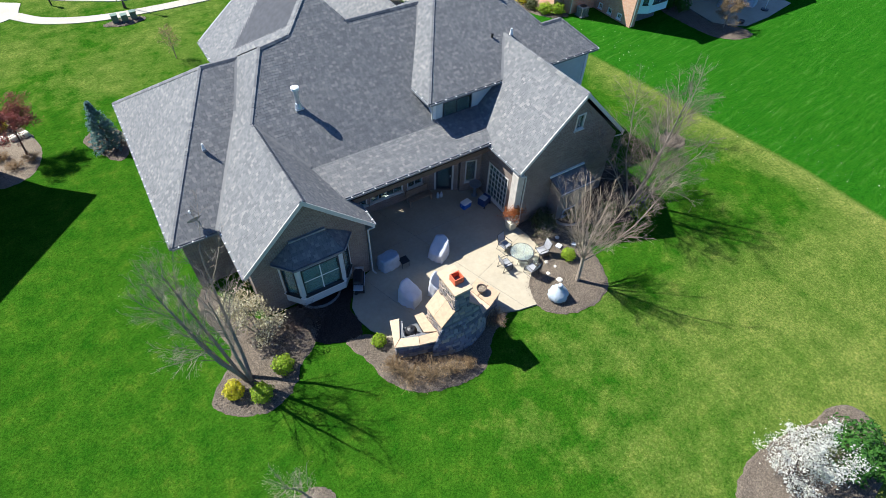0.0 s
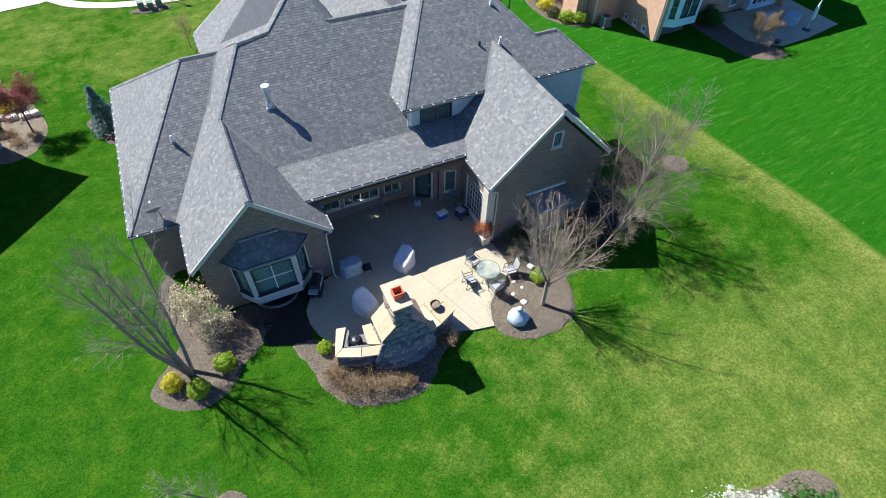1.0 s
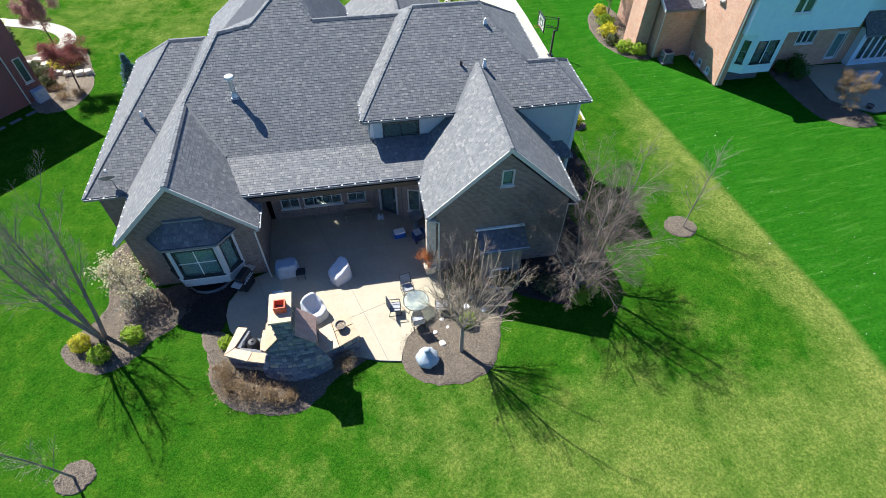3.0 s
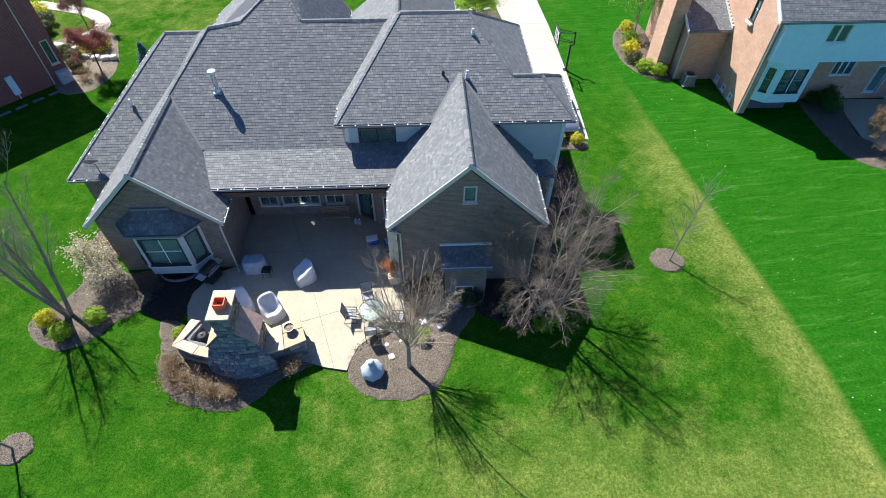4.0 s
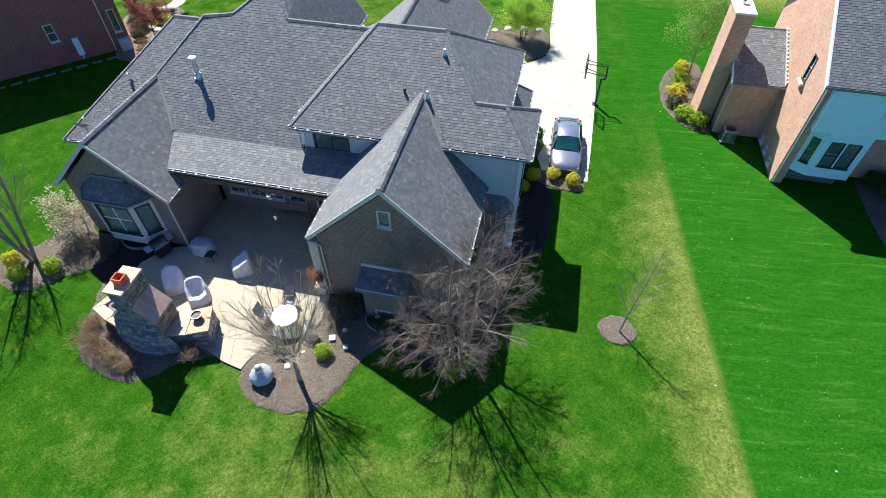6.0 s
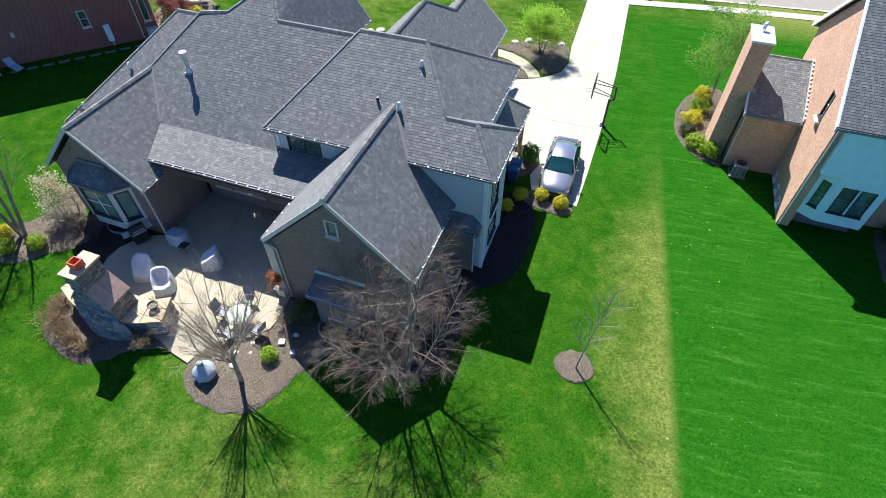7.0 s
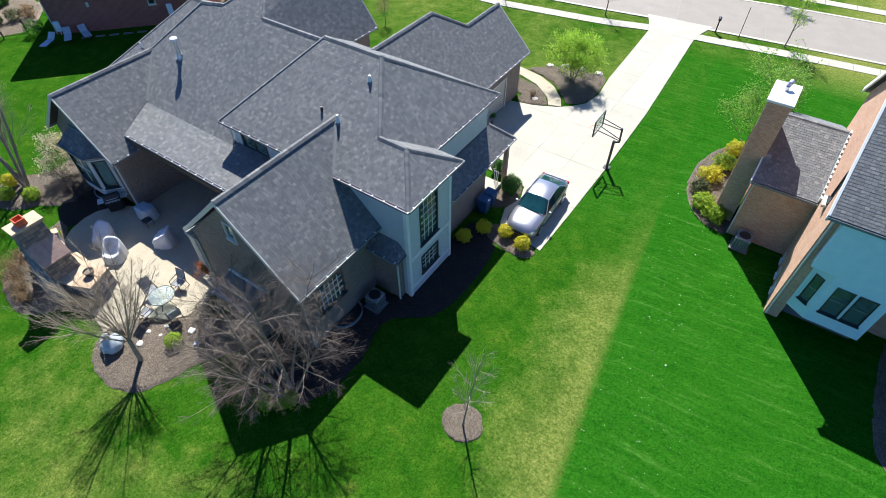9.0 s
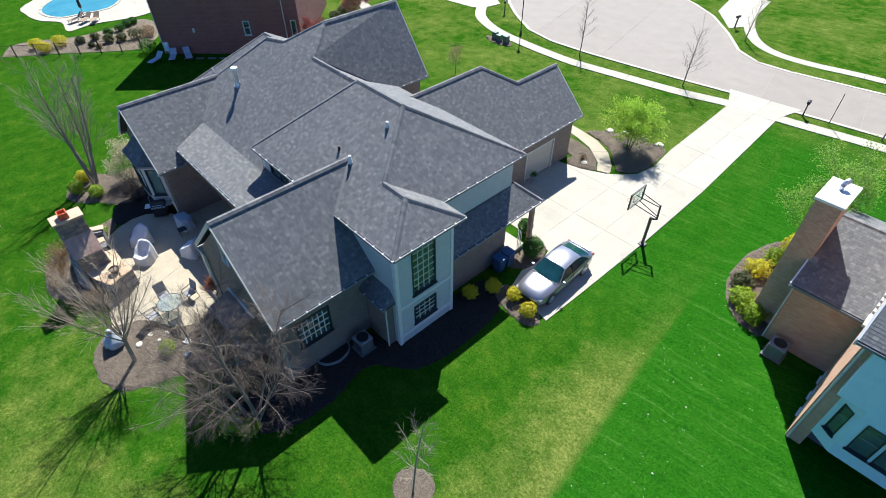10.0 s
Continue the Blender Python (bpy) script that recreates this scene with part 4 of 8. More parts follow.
def bed(name, corners, z, label, mat=None, steps=6):
    """A planting bed: a low mound with a cut edge."""
    loop = smooth_loop(corners, steps * 3)
    loop = [(x + 0.09 * noise.noise((x * 2.3, y * 2.3, 1.0)) + 0.05 * noise.noise((x * 7, y * 7, 2.0)), y + 0.09 * noise.noise((x * 2.3, y * 2.3, 5.0)) + 0.05 * noise.noise((x * 7, y * 7, 6.0))) for x, y in loop]
    cx, cy = sum(p[0] for p in loop) / len(loop), sum(p[1] for p in loop) / len(loop)
    BEDS.append(([(cx + (x - cx) * 0.98, cy + (y - cy) * 0.98) for x, y in loop], 1 if mat is GRAVEL else 2 if mat is SHADE_MULCH else 0))
    bm = bmesh.new()
    rings = []
    for k, h in ((1.0, -0.02), (0.975, 0.006), (0.9, z * 0.6), (0.6, z), (0.3, z * 1.1)):
        rings.append([bm.verts.new((cx + (x - cx) * k, cy + (y - cy) * k, h + 0.015 * noise.noise((x * 2 * k, y * 2 * k, k)))) for x, y in loop])
    n = len(loop)
    for a, b in zip(rings, rings[1:]):
        for i in range(n):
            bm.faces.new((a[i], a[(i + 1) % n], b[(i + 1) % n], b[i]))
    bm.faces.new(rings[-1])
    return fixed(name, bm, mat or MULCH, label, "planting bed")


bed("bed_corner", [(-4.4, 13.3), (-3.6, 12.1), (-2.2, 11.6), (-0.9, 12.2), (-0.3, 13.0), (0.7, 13.7), (1.4, 14.6), (1.0, 16.2), (-1.0, 16.4), (-2.2, 18.6), (-2.9, 19.9), (-3.5, 18.5), (-2.9, 15.4)], 0.07, "brown bark mulch bed by the house corner")
bed("bed_bay", [(0.6, 14.1), (1.6, 13.2), (2.6, 12.9), (3.1, 13.6), (3.1, 14.9), (4.3, 16.2), (2.2, 16.3), (0.6, 16.2)], 0.05, "mulch bed below the bay window, coloured dark for shade", SHADE_MULCH)
bed("bed_fireplace", [(1.9, 13.0), (2.4, 11.6), (2.7, 10.2), (3.6, 9.0), (5.1, 8.35), (6.6, 8.25), (7.4, 8.7), (8.3, 9.6), (9.5, 10.2), (9.9, 10.7), (8.0, 11.2), (5.0, 11.4), (3.4, 12.7), (2.6, 13.1)], 0.07, "curved brown mulch bed behind the fireplace")
bed("bed_tree", [(11.4, 11.2), (11.3, 9.9), (12.0, 8.85), (13.4, 8.4), (14.9, 8.65), (15.9, 9.7), (16.5, 11.5), (17.6, 13.3), (17.4, 15.0), (14.0, 15.0), (13.9, 13.0), (12.8, 12.1)], 0.07, "brown mulch bed round a bare tree beside the patio")
bed("bed_east", [(17.3, 13.4), (18.6, 12.3), (20.4, 11.9), (22.2, 13.2), (22.6, 15.6), (22.2, 18.2), (24.0, 20.0), (24.4, 23.0), (23.9, 25.8), (21.9, 26.3), (22.2, 20.3), (20.5, 19.3), (20.4, 15.2), (17.6, 15.0)], 0.05, "shaded mulch bed along the side wall", SHADE_MULCH)
bed("bed_drive", [(23.2, 26.1), (24.6, 25.7), (25.6, 25.65), (26.2, 26.3), (25.4, 26.9), (24.1, 27.2), (23.1, 27.1)], 0.06, "small mulch bed with yellow shrubs at the drive's end")
bed("bed_stoop", [(21.9, 28.2), (23.0, 28.8), (23.2, 30.0), (22.7, 31.2), (21.6, 31.4), (21.7, 29.6)], 0.06, "mulch bed beside the side porch")
bed("bed_sapling", [(27.25, 15.85), (27.6, 15.3), (28.3, 15.1), (28.95, 15.5), (29.05, 16.2), (28.6, 16.75), (27.9, 16.8), (27.4, 16.45)], 0.05, "round mulch ring about a young tree")
bed("bed_west_sapling", [(-3.0, 6.9), (-2.5, 6.3), (-1.8, 6.35), (-1.4, 6.9), (-1.7, 7.5), (-2.5, 7.6)], 0.05, "round mulch ring about a young tree")
bed("bed_blossom", [(11.9, -2.4), (12.5, -1.5), (14.1, -1.0), (15.9, -1.1), (17.9, -1.4), (19.7, -1.6), (20.2, -2.8), (18.5, -4.4), (14.8, -4.8), (12.3, -3.7)], 0.06, "mulch bed under a white blossoming tree")
bed("bed_spruce", [(-6.2, 36.0), (-5.4, 34.0), (-4.6, 32.8), (-3.9, 33.2), (-3.6, 35.0), (-4.2, 36.6), (-5.4, 36.9)], 0.06, "mulch bed round a small spruce")
bed("bed_neighbour_west", [(-15.5, 41.5), (-13.6, 42.6), (-12.0, 43.4), (-10.5, 42.2), (-9.6, 40.2), (-8.9, 38.3), (-8.6, 36.4), (-8.9, 35.0), (-9.6, 33.9), (-11.2, 33.6), (-12.6, 35.0), (-14.4, 37.6)], 0.07, "pale gravel bed edged with limestone blocks", GRAVEL)
bed("bed_neighbour_east", [(33.4, 43.4), (31.9, 41.6), (31.2, 38.9), (31.5, 36.2), (32.7, 34.3), (34.4, 33.9), (34.3, 36.5), (34.6, 40.0), (34.4, 43.0)], 0.06, "mulch bed with yellow shrubs beside the brick house")
bed("bed_patio_east", [(42.6, 29.8), (42.6, 26.6), (43.0, 24.2), (44.6, 22.9), (46.3, 22.9), (46.4, 24.3), (44.9, 25.8), (45.2, 28.8), (45.6, 30.6), (43.0, 30.8)], 0.06, "mulch bed beside the neighbour's patio")
bed("bed_island", [(16.4, 44.0), (17.9, 45.4), (19.2, 46.0), (20.7, 46.2), (22.1, 46.0), (22.4, 43.4), (22.1, 41.9), (21.2, 41.1), (20.6, 41.5), (19.4, 42.8), (18.0, 43.5)], 0.08, "mulch bed round a green tree by the drive")
bed("bed_walk", [(16.0, 42.2), (17.2, 42.2), (18.3, 41.9), (19.1, 41.3), (19.95, 40.15), (19.2, 39.55), (18.2, 39.25), (17.75, 39.7), (17.7, 40.3), (16.4, 40.6)], 0.06, "small mulch bed at the garage corner")
bed("bed_utility", [(-2.2, 52.3), (-1.2, 51.5), (0.2, 51.4), (1.2, 51.9), (0.9, 52.6), (-0.6, 52.9)], 0.06, "mulch bed round utility boxes", MULCH)


def paving(name, loop, joints, top, mat, label, category, low=-0.1, joint=None):
    """A slab cast in bays: each bay a piece with open joints. joints: (nx, ny, distance) lines in plan."""
    PAVED.append(loop)
    base = fixed(name, prism(bmesh.new(), loop, low, top - 0.012), joint or MORTAR, label, category)
    cells = [list(loop)]
    for a, b, c in joints:
        nxt = []
        for poly in cells:
            for s in (1, -1):
                q = cut_half(poly, a * s, b * s, c * s - 0.008)
                if len(q) >= 3:
                    nxt.append(q)
        cells = nxt
    for q in cells:
        area = abs(sum(q[i][0] * q[(i + 1) % len(q)][1] - q[(i + 1) % len(q)][0] * q[i][1] for i in range(len(q)))) / 2
        if area > 0.02:
            part("slab", prism(bmesh.new(), q, top - 0.011, top), mat, base)
    return base


PATIO = [(5.05, 16.4), (4.3, 16.1), (3.6, 15.5), (3.12, 14.7), (3.05, 13.9), (3.3, 13.0), (3.9, 12.1), (4.6, 11.4), (9.5, 10.45), (10.3, 10.15), (11.3, 9.95), (11.45, 10.5), (11.75, 11.2), (12.4, 11.75), (13.3, 12.2), (13.85, 12.9), (13.95, 13.8), (13.75, 15.2), (13.75, 18.8), (11.1, 20.3), (5.05, 20.3)]
paving("patio", PATIO, [(0.95, 0.31, 13.3), (0.95, 0.31, 9.2), (0, 1, 17.3), (-0.31, 0.95, 9.3)], 0.06, CONCRETE, "buff concrete patio with cut joints", "patio")
DRIVE = [(26.3, 26.7), (26.4, 30.0), (26.5, 36.0), (26.45, 43.0), (26.1, 51.0), (25.85, 56.6), (26.0, 57.5), (26.6, 59.6), (20.8, 59.0), (21.4, 57.6), (22.0, 55.9), (22.2, 50.0), (22.3, 46.2), (22.6, 43.4), (22.3, 41.8), (21.6, 40.9), (20.8, 40.2), (19.2, 39.4), (17.5, 39.0), (17.5, 31.2), (21.5, 31.2), (23.0, 31.0), (23.35, 29.9), (23.0, 28.6), (23.4, 27.3)]
paving("driveway", DRIVE, [(0, 1, 30.9), (0, 1, 35.0), (0, 1, 39.0), (0, 1, 43.4), (0, 1, 47.6), (0, 1, 51.8), (0, 1, 56.1), (1, 0, 21.9), (1, 0, 24.2)], 0.02, PALE_CONCRETE, "very pale concrete driveway", "driveway", joint=JOINT)
paving("garden_path", [(20.1, 40.05), (19.55, 40.95), (18.0, 42.15), (16.5, 42.65), (15.0, 43.0), (14.8, 43.9), (16.0, 43.75), (17.8, 43.4), (19.3, 42.6), (20.5, 41.3), (20.95, 40.4)], [(0.7, -0.7, -16.4), (0.7, -0.7, -14.5)], 0.024, CONCRETE, "curved buff concrete garden path", "path", joint=JOINT)
paving("neighbour_driveway", [(-8.2, 57.7), (-9.3, 57.1), (-16.0, 56.2), (-16.0, 60.0), (-11.0, 62.4), (-7.7, 60.3)], [(1, 0, -12.0)], 0.016, PALE_CONCRETE, "pale concrete apron of the red house's drive", "driveway", joint=JOINT)
paving("far_driveway", [(11.0, 76.6), (14.2, 72.5), (15.1, 74.0), (14.3, 78.7), (13.2, 84.5), (9.6, 84.0)], [(0, 1, 79.0)], 0.016, PALE_CONCRETE, "pale concrete drive across the street", "driveway", joint=JOINT)


def ribbon(centre, width):
    """A band of even width along a smooth line."""
    pts = []
    for i in range(len(centre) - 1):
        p0, p1, p2, p3 = (Vector(centre[min(max(k, 0), len(centre) - 1)]) for k in (i - 1, i, i + 1, i + 2))
        for s in range(6):
            t = s / 6
            pts.append(0.5 * ((2 * p1) + (p2 - p0) * t + (2 * p0 - 5 * p1 + 4 * p2 - p3) * t * t + (3 * p1 - p0 - 3 * p2 + p3) * t ** 3))
    pts.append(Vector(centre[-1]))
    left, right = [], []
    for i, p in enumerate(pts):
        d = (pts[min(i + 1, len(pts) - 1)] - pts[max(i - 1, 0)]).normalized()
        n = Vector((-d.y, d.x)) * width / 2
        left.append(tuple(p + n))
        right.append(tuple(p - n))
    return left, right


def band(name, centre, width, z, mat, label, category, pieces=0.0):
    left, right = ribbon(centre, width)
    PAVED.append(left + right[::-1])
    bm = bmesh.new()
    for i in range(len(left) - 1):
        a, b = (0.06, 0.94) if pieces else (0.0, 1.0)
        lerp = lambda p, q, k: (p[0] + (q[0] - p[0]) * k, p[1] + (q[1] - p[1]) * k)
        prism(bm, [lerp(left[i], left[i + 1], 0), lerp(right[i], right[i + 1], 0), lerp(right[i], right[i + 1], 0.985 if pieces else 1), lerp(left[i], left[i + 1], 0.985 if pieces else 1)], -0.08, z)
    return fixed(name, bm, mat, label, category)


WALK_LINE = [(-12.5, 60.6), (-9.1, 58.5), (-6.8, 56.0), (-4.3, 54.6), (-1.75, 53.85), (1.1, 53.55), (4.2, 53.4), (7.8, 53.45), (11.2, 54.0), (17.9, 55.25), (21.8, 56.35), (26.0, 56.9), (28.5, 57.3), (33.2, 58.1), (44, 59.4), (60, 60.5), (90, 61)]
band("pavement_near", WALK_LINE, 1.2, 0.014, PALE_CONCRETE, "pale concrete pavement along the street", "pavement", 1.0)
band("pavement_far", [(13.2, 84.0), (14.2, 78.0), (15.9, 73.8), (18.1, 70.8), (20.7, 69.45), (24.1, 69.5), (29.6, 70.5), (45, 72), (60, 73), (90, 74)], 1.15, 0.014, PALE_CONCRETE, "pale concrete pavement across the street", "pavement", 1.0)
band("neighbour_path", [(-20.0, 48.9), (-17.0, 47.9), (-14.9, 47.1), (-13.2, 45.8), (-12.4, 44.3), (-12.8, 42.9), (-13.9, 41.9)], 1.25, 0.012, PALE_CONCRETE, "curved pale concrete path to the red house", "path")
ROADLINE = [(-9.5, 63.8), (-7.0, 61.4), (-4.1, 59.2), (-0.2, 56.9), (3.4, 56.2), (7.4, 56.45), (11.0, 56.9), (16.45, 57.75), (21.2, 58.6), (26.3, 59.1), (28.9, 59.5), (32.7, 60.0), (46.0, 61.6), (90.0, 64.0), (90.0, 73.0), (46.0, 69.6), (30.5, 67.5), (27.2, 66.9), (23.1, 66.15), (20.0, 66.05), (17.4, 67.5), (14.9, 70.7), (11.3, 74.5), (7.9, 76.7), (2.0, 79.5), (-5.0, 79.5), (-10.5, 76.0), (-13.0, 70.5), (-12.0, 66.5)]
paving("road", ROADLINE, [(0.97, 0.2, 20.0), (0.97, 0.2, 27.0), (0.97, 0.2, 34.5), (0.97, 0.2, 12.0), (0.97, 0.2, 42.0), (0.97, 0.2, 4.0)], 0.008, ROAD, "pinkish grey concrete cul-de-sac road", "road", joint=JOINT)


def kerb():
    loop = ROADLINE
    bm = bmesh.new()
    for i in range(len(loop)):
        p, q = Vector(loop[i]), Vector(loop[(i + 1) % len(loop)])
        if (22.0 < (p.x + q.x) / 2 < 26.0) and p.y < 63:
            continue
        d = (q - p).normalized()
        n = Vector((d.y, -d.x)) * 0.34
        prism(bm, [tuple(p), tuple(q), tuple(q + n), tuple(p + n)], -0.05, 0.03)
    fixed("kerb", bm, PALE_CONCRETE, "low pale concrete kerb round the road", "kerb")


kerb()


# ---- trees and shrubs ----
def tube_mesh(segs):
    """Tapered round pieces: (from, to, radius, radius, sides)."""
    verts, faces = [], []
    for a, b, r0, r1, sides in segs:
        way = (b - a).normalized()
        s = way.cross(Vector((0.31, 0.17, 0.93))).normalized()
        t = way.cross(s)
        k = len(verts)
        for at, r in ((a, r0), (b, r1)):
            for i in range(sides):
                w = 2 * math.pi * i / sides
                verts.append(tuple(at + s * (r * math.cos(w)) + t * (r * math.sin(w))))
        faces += [(k + i, k + (i + 1) % sides, k + sides + (i + 1) % sides, k + sides + i) for i in range(sides)]
    return verts, faces


START = 0.22


def grow(rng, segs, tips, p, d, length, r, level, plan):
    """One limb and its side shoots. plan: per level (pieces, wiggle, lift, shoots, angle, share, taper)."""
    pieces, wiggle, lift, shoots, angle, share, taper = plan[level]
    if level < 2:
        segs[level].append([])
        mine = segs[level][-1]
    step = length / pieces
    end_r = r * taper
    marks = sorted(rng.uniform(0.2 if level else START, 0.98) for _ in range(shoots))
    first = rng.uniform(0, 6.28)
    for i in range(pieces):
        d = (d + Vector((rng.gauss(0, wiggle), rng.gauss(0, wiggle), rng.gauss(0, wiggle) + lift))).normalized()
        q = p + d * step
        if q.z < 0.15:
            q.z = 0.15
        r1 = r + (end_r - r) / (pieces - i)
        (mine if level < 2 else segs[level]).append((p, q, r, r1, 7 if level == 0 else 5 if r > 0.02 else 3))
        if level + 1 < len(plan):
            while marks and marks[0] <= (i + 1) / pieces:
                k = marks.pop(0)
                at = p + (q - p) * max(0.0, min(1.0, k * pieces - i))
                if level < 1:
                    turn = 2.4 * (shoots - len(marks)) + first + rng.uniform(-0.4, 0.4)
                    s0 = d.cross(Vector((0.31, 0.93, 0.17))).normalized()
                    side = s0 * math.cos(turn) + d.cross(s0) * math.sin(turn)
                else:
                    side = d.cross(Vector((rng.gauss(0, 1), rng.gauss(0, 1), rng.gauss(0, 1)))).normalized()
                a = radians(angle * rng.uniform(0.7, 1.3))
                nd = d * math.cos(a) + side * math.sin(a)
                nl = length * share * rng.uniform(0.65, 1.25) * ((1.1 - 0.5 * k) if level == 0 else (1.2 - 0.8 * k))
                grow(rng, segs, tips, at, nd, nl, min(r * 0.6, (0.0026 * nl + 0.0021) if level > 1 else (0.0046 * nl + 0.0026)) if level else min(r * 0.5, 0.0115 * nl ** 0.6), level + 1, plan)
        p, r = q, r1
    tips.append(p)


def leaf_quads(rng, spots, size, count, spread):
    verts, faces = [], []
    for _ in range(count):
        c = spots[rng.randrange(len(spots))] + Vector((rng.gauss(0, spread), rng.gauss(0, spread), rng.gauss(0, spread)))
        if c.z < 0.03:
            continue
        n = Vector((rng.gauss(0, 1), rng.gauss(0, 1), rng.gauss(0.4, 1))).normalized()
        u = n.cross(Vector((rng.gauss(0, 1), rng.gauss(0, 1), rng.gauss(0, 1)))).normalized() * size * rng.uniform(0.6, 1.3)
        v = n.cross(u) * 0.55
        k = len(verts)
        fold = n * size * 0.15
        verts += [tuple(c - u), tuple(c - v + fold), tuple(c + u), tuple(c + v + fold)]
        faces += [(k, k + 1, k + 2), (k, k + 2, k + 3)]
    return verts, faces


def bare_tree(label, x, y, stems, plan, bark, twig, seed, leaf=None, name="bare_tree"):
    """stems: (dx, dy, direction, length, radius). leaf: (material, count, size, spread, part name)."""
    rng = random.Random(seed)
    ob = thing(name, label, "tree", x, y, 0.0)
    segs, tips = [[] for _ in plan], []
    for dx, dy, way, length, r in stems:
        grow(rng, segs, tips, Vector((dx, dy, -0.05)), Vector(way).normalized(), length, r, 0, plan)
    for run in segs[0]:
        part("trunk", tube_mesh(run), bark, ob)
    for run in segs[1]:
        part("limb", tube_mesh(run), bark, ob)
    rest = [s for level in segs[2:] for s in level]
    if rest:
        part("crown", tube_mesh(rest), twig, ob, kind="stuff")
    if leaf:
        mat, count, size, spread, pn = leaf
        spots = [s[1] for level in segs[max(2, len(plan) - 2):] for s in level]
        part(pn, leaf_quads(rng, spots, size, count, spread), mat, ob, kind="stuff")
    return ob


def shrub(name, label, x, y, r, h, mat, seed, count=900, size=0.05, stem=None, z=0.05, group="", lumpy=0.18, squat=1.0):
    """A clipped or loose bush: short stems and a shell of small leaves with uneven outline."""
    rng = random.Random(seed)
    ob = thing(name, label, "shrub", x, y, z, group=group)
    segs = []
    for i in range(9):
        a = rng.uniform(0, 6.28)
        segs.append((Vector((0, 0, 0)), Vector((math.cos(a) * r * 0.6, math.sin(a) * r * 0.6, h * rng.uniform(0.4, 0.8))), 0.015, 0.006, 4))
    part("stem_tuft", tube_mesh(segs), stem or TWIG, ob, kind="stuff")
    verts, faces = [], []
    for _ in range(count):
        d = Vector((rng.gauss(0, 1), rng.gauss(0, 1), rng.gauss(0.15, 1))).normalized()
        k = 1 + lumpy * noise.noise(d * 2.2 + Vector((seed * 3.7, 0, 0))) * 2
        k *= rng.uniform(0.62, 1.0) ** 0.5 if rng.random() < 0.8 else rng.uniform(0.3, 0.9)
        c = Vector((d.x * r * k, d.y * r * k, h * 0.5 + d.z * h * 0.5 * k))
        if c.z < 0.02:
            c.z = rng.uniform(0.02, 0.08)
        n = (d + Vector((rng.gauss(0, 0.5), rng.gauss(0, 0.5), rng.gauss(0.2, 0.5)))).normalized()
        u = n.cross(Vector((rng.gauss(0, 1), rng.gauss(0, 1), rng.gauss(0, 1)))).normalized() * size * rng.uniform(0.6, 1.4)
        v = n.cross(u) * 0.6
        q = len(verts)
        verts += [tuple(c - u), tuple(c - v + n * size * 0.2), tuple(c + u), tuple(c + v + n * size * 0.2)]
        faces += [(q, q + 1, q + 2), (q, q + 2, q + 3)]
    part("foliage", (verts, faces), mat, ob, kind="stuff")
    return ob


def twiggy(name, label, x, y, r, h, mat, seed, stems=60, leaf=None, z=0.05, lean=(0, 0)):
    """A dormant bush of many thin stems, with a few leaves."""
    rng = random.Random(seed)
    ob = thing(name, label, "shrub", x, y, z)
    segs, tips = [], []
    for i in range(stems):
        a, k = rng.uniform(0, 6.28), rng.uniform(0.1, 1.0) ** 0.6
        p = Vector((math.cos(a) * r * 0.2 * k, math.sin(a) * r * 0.2 * k, 0))
        e = Vector((math.cos(a) * r * k + lean[0], math.sin(a) * r * k + lean[1], h * rng.uniform(0.55, 1.0) * (1.1 - 0.4 * k)))
        m = (p + e) / 2 + Vector((rng.gauss(0, 0.06), rng.gauss(0, 0.06), 0.12 * h))
        segs += [(p, m, 0.008, 0.006, 3), (m, e, 0.006, 0.003, 3)]
        tips += [e, m]
        for _ in range(3):
            b = m + (e - m) * rng.uniform(0, 0.9)
            c = b + Vector((rng.gauss(0, 0.16), rng.gauss(0, 0.16), rng.uniform(-0.05, 0.2))) * h
            segs.append((b, c, 0.005, 0.003, 3))
            tips.append(c)
    part("stem_tuft", tube_mesh(segs), mat, ob, kind="stuff")
    if leaf:
        lm, count, size = leaf
        part("foliage", leaf_quads(rng, tips, size, count, 0.05), lm, ob, kind="stuff")
    return ob


GOLD = leaf_material("golden_leaf", (0.46, 0.46, 0.015), (0.78, 0.68, 0.03))
LIME = leaf_material("lime_leaf", (0.22, 0.36, 0.015), (0.44, 0.56, 0.03))
GREEN = leaf_material("green_leaf", (0.03, 0.11, 0.012), (0.1, 0.24, 0.03))
DULL = leaf_material("dull_leaf", (0.07, 0.09, 0.035), (0.17, 0.18, 0.07))
BROWN_LEAF = leaf_material("brown_leaf", (0.24, 0.16, 0.08), (0.46, 0.33, 0.18))
RUST = leaf_material("rust_leaf", (0.3, 0.09, 0.025), (0.5, 0.2, 0.06))
RED_LEAF = leaf_material("red_leaf", (0.2, 0.055, 0.05), (0.38, 0.14, 0.11))
PINK = leaf_material("pink_leaf", (0.32, 0.14, 0.14), (0.5, 0.3, 0.28))
PETAL = leaf_material("white_petal", (0.62, 0.6, 0.52), (0.85, 0.82, 0.75))
FRESH = leaf_material("fresh_leaf", (0.28, 0.48, 0.03), (0.54, 0.74, 0.07))
YOUNG = leaf_material("young_leaf", (0.15, 0.32, 0.03), (0.34, 0.52, 0.08))
CREAM = leaf_material("magnolia_petal", (0.38, 0.32, 0.15), (0.88, 0.81, 0.58))
BLUE_NEEDLE = leaf_material("blue_needle", (0.1, 0.19, 0.17), (0.24, 0.36, 0.34))
BUD = leaf_material("pale_bud", (0.25, 0.27, 0.12), (0.42, 0.42, 0.24))

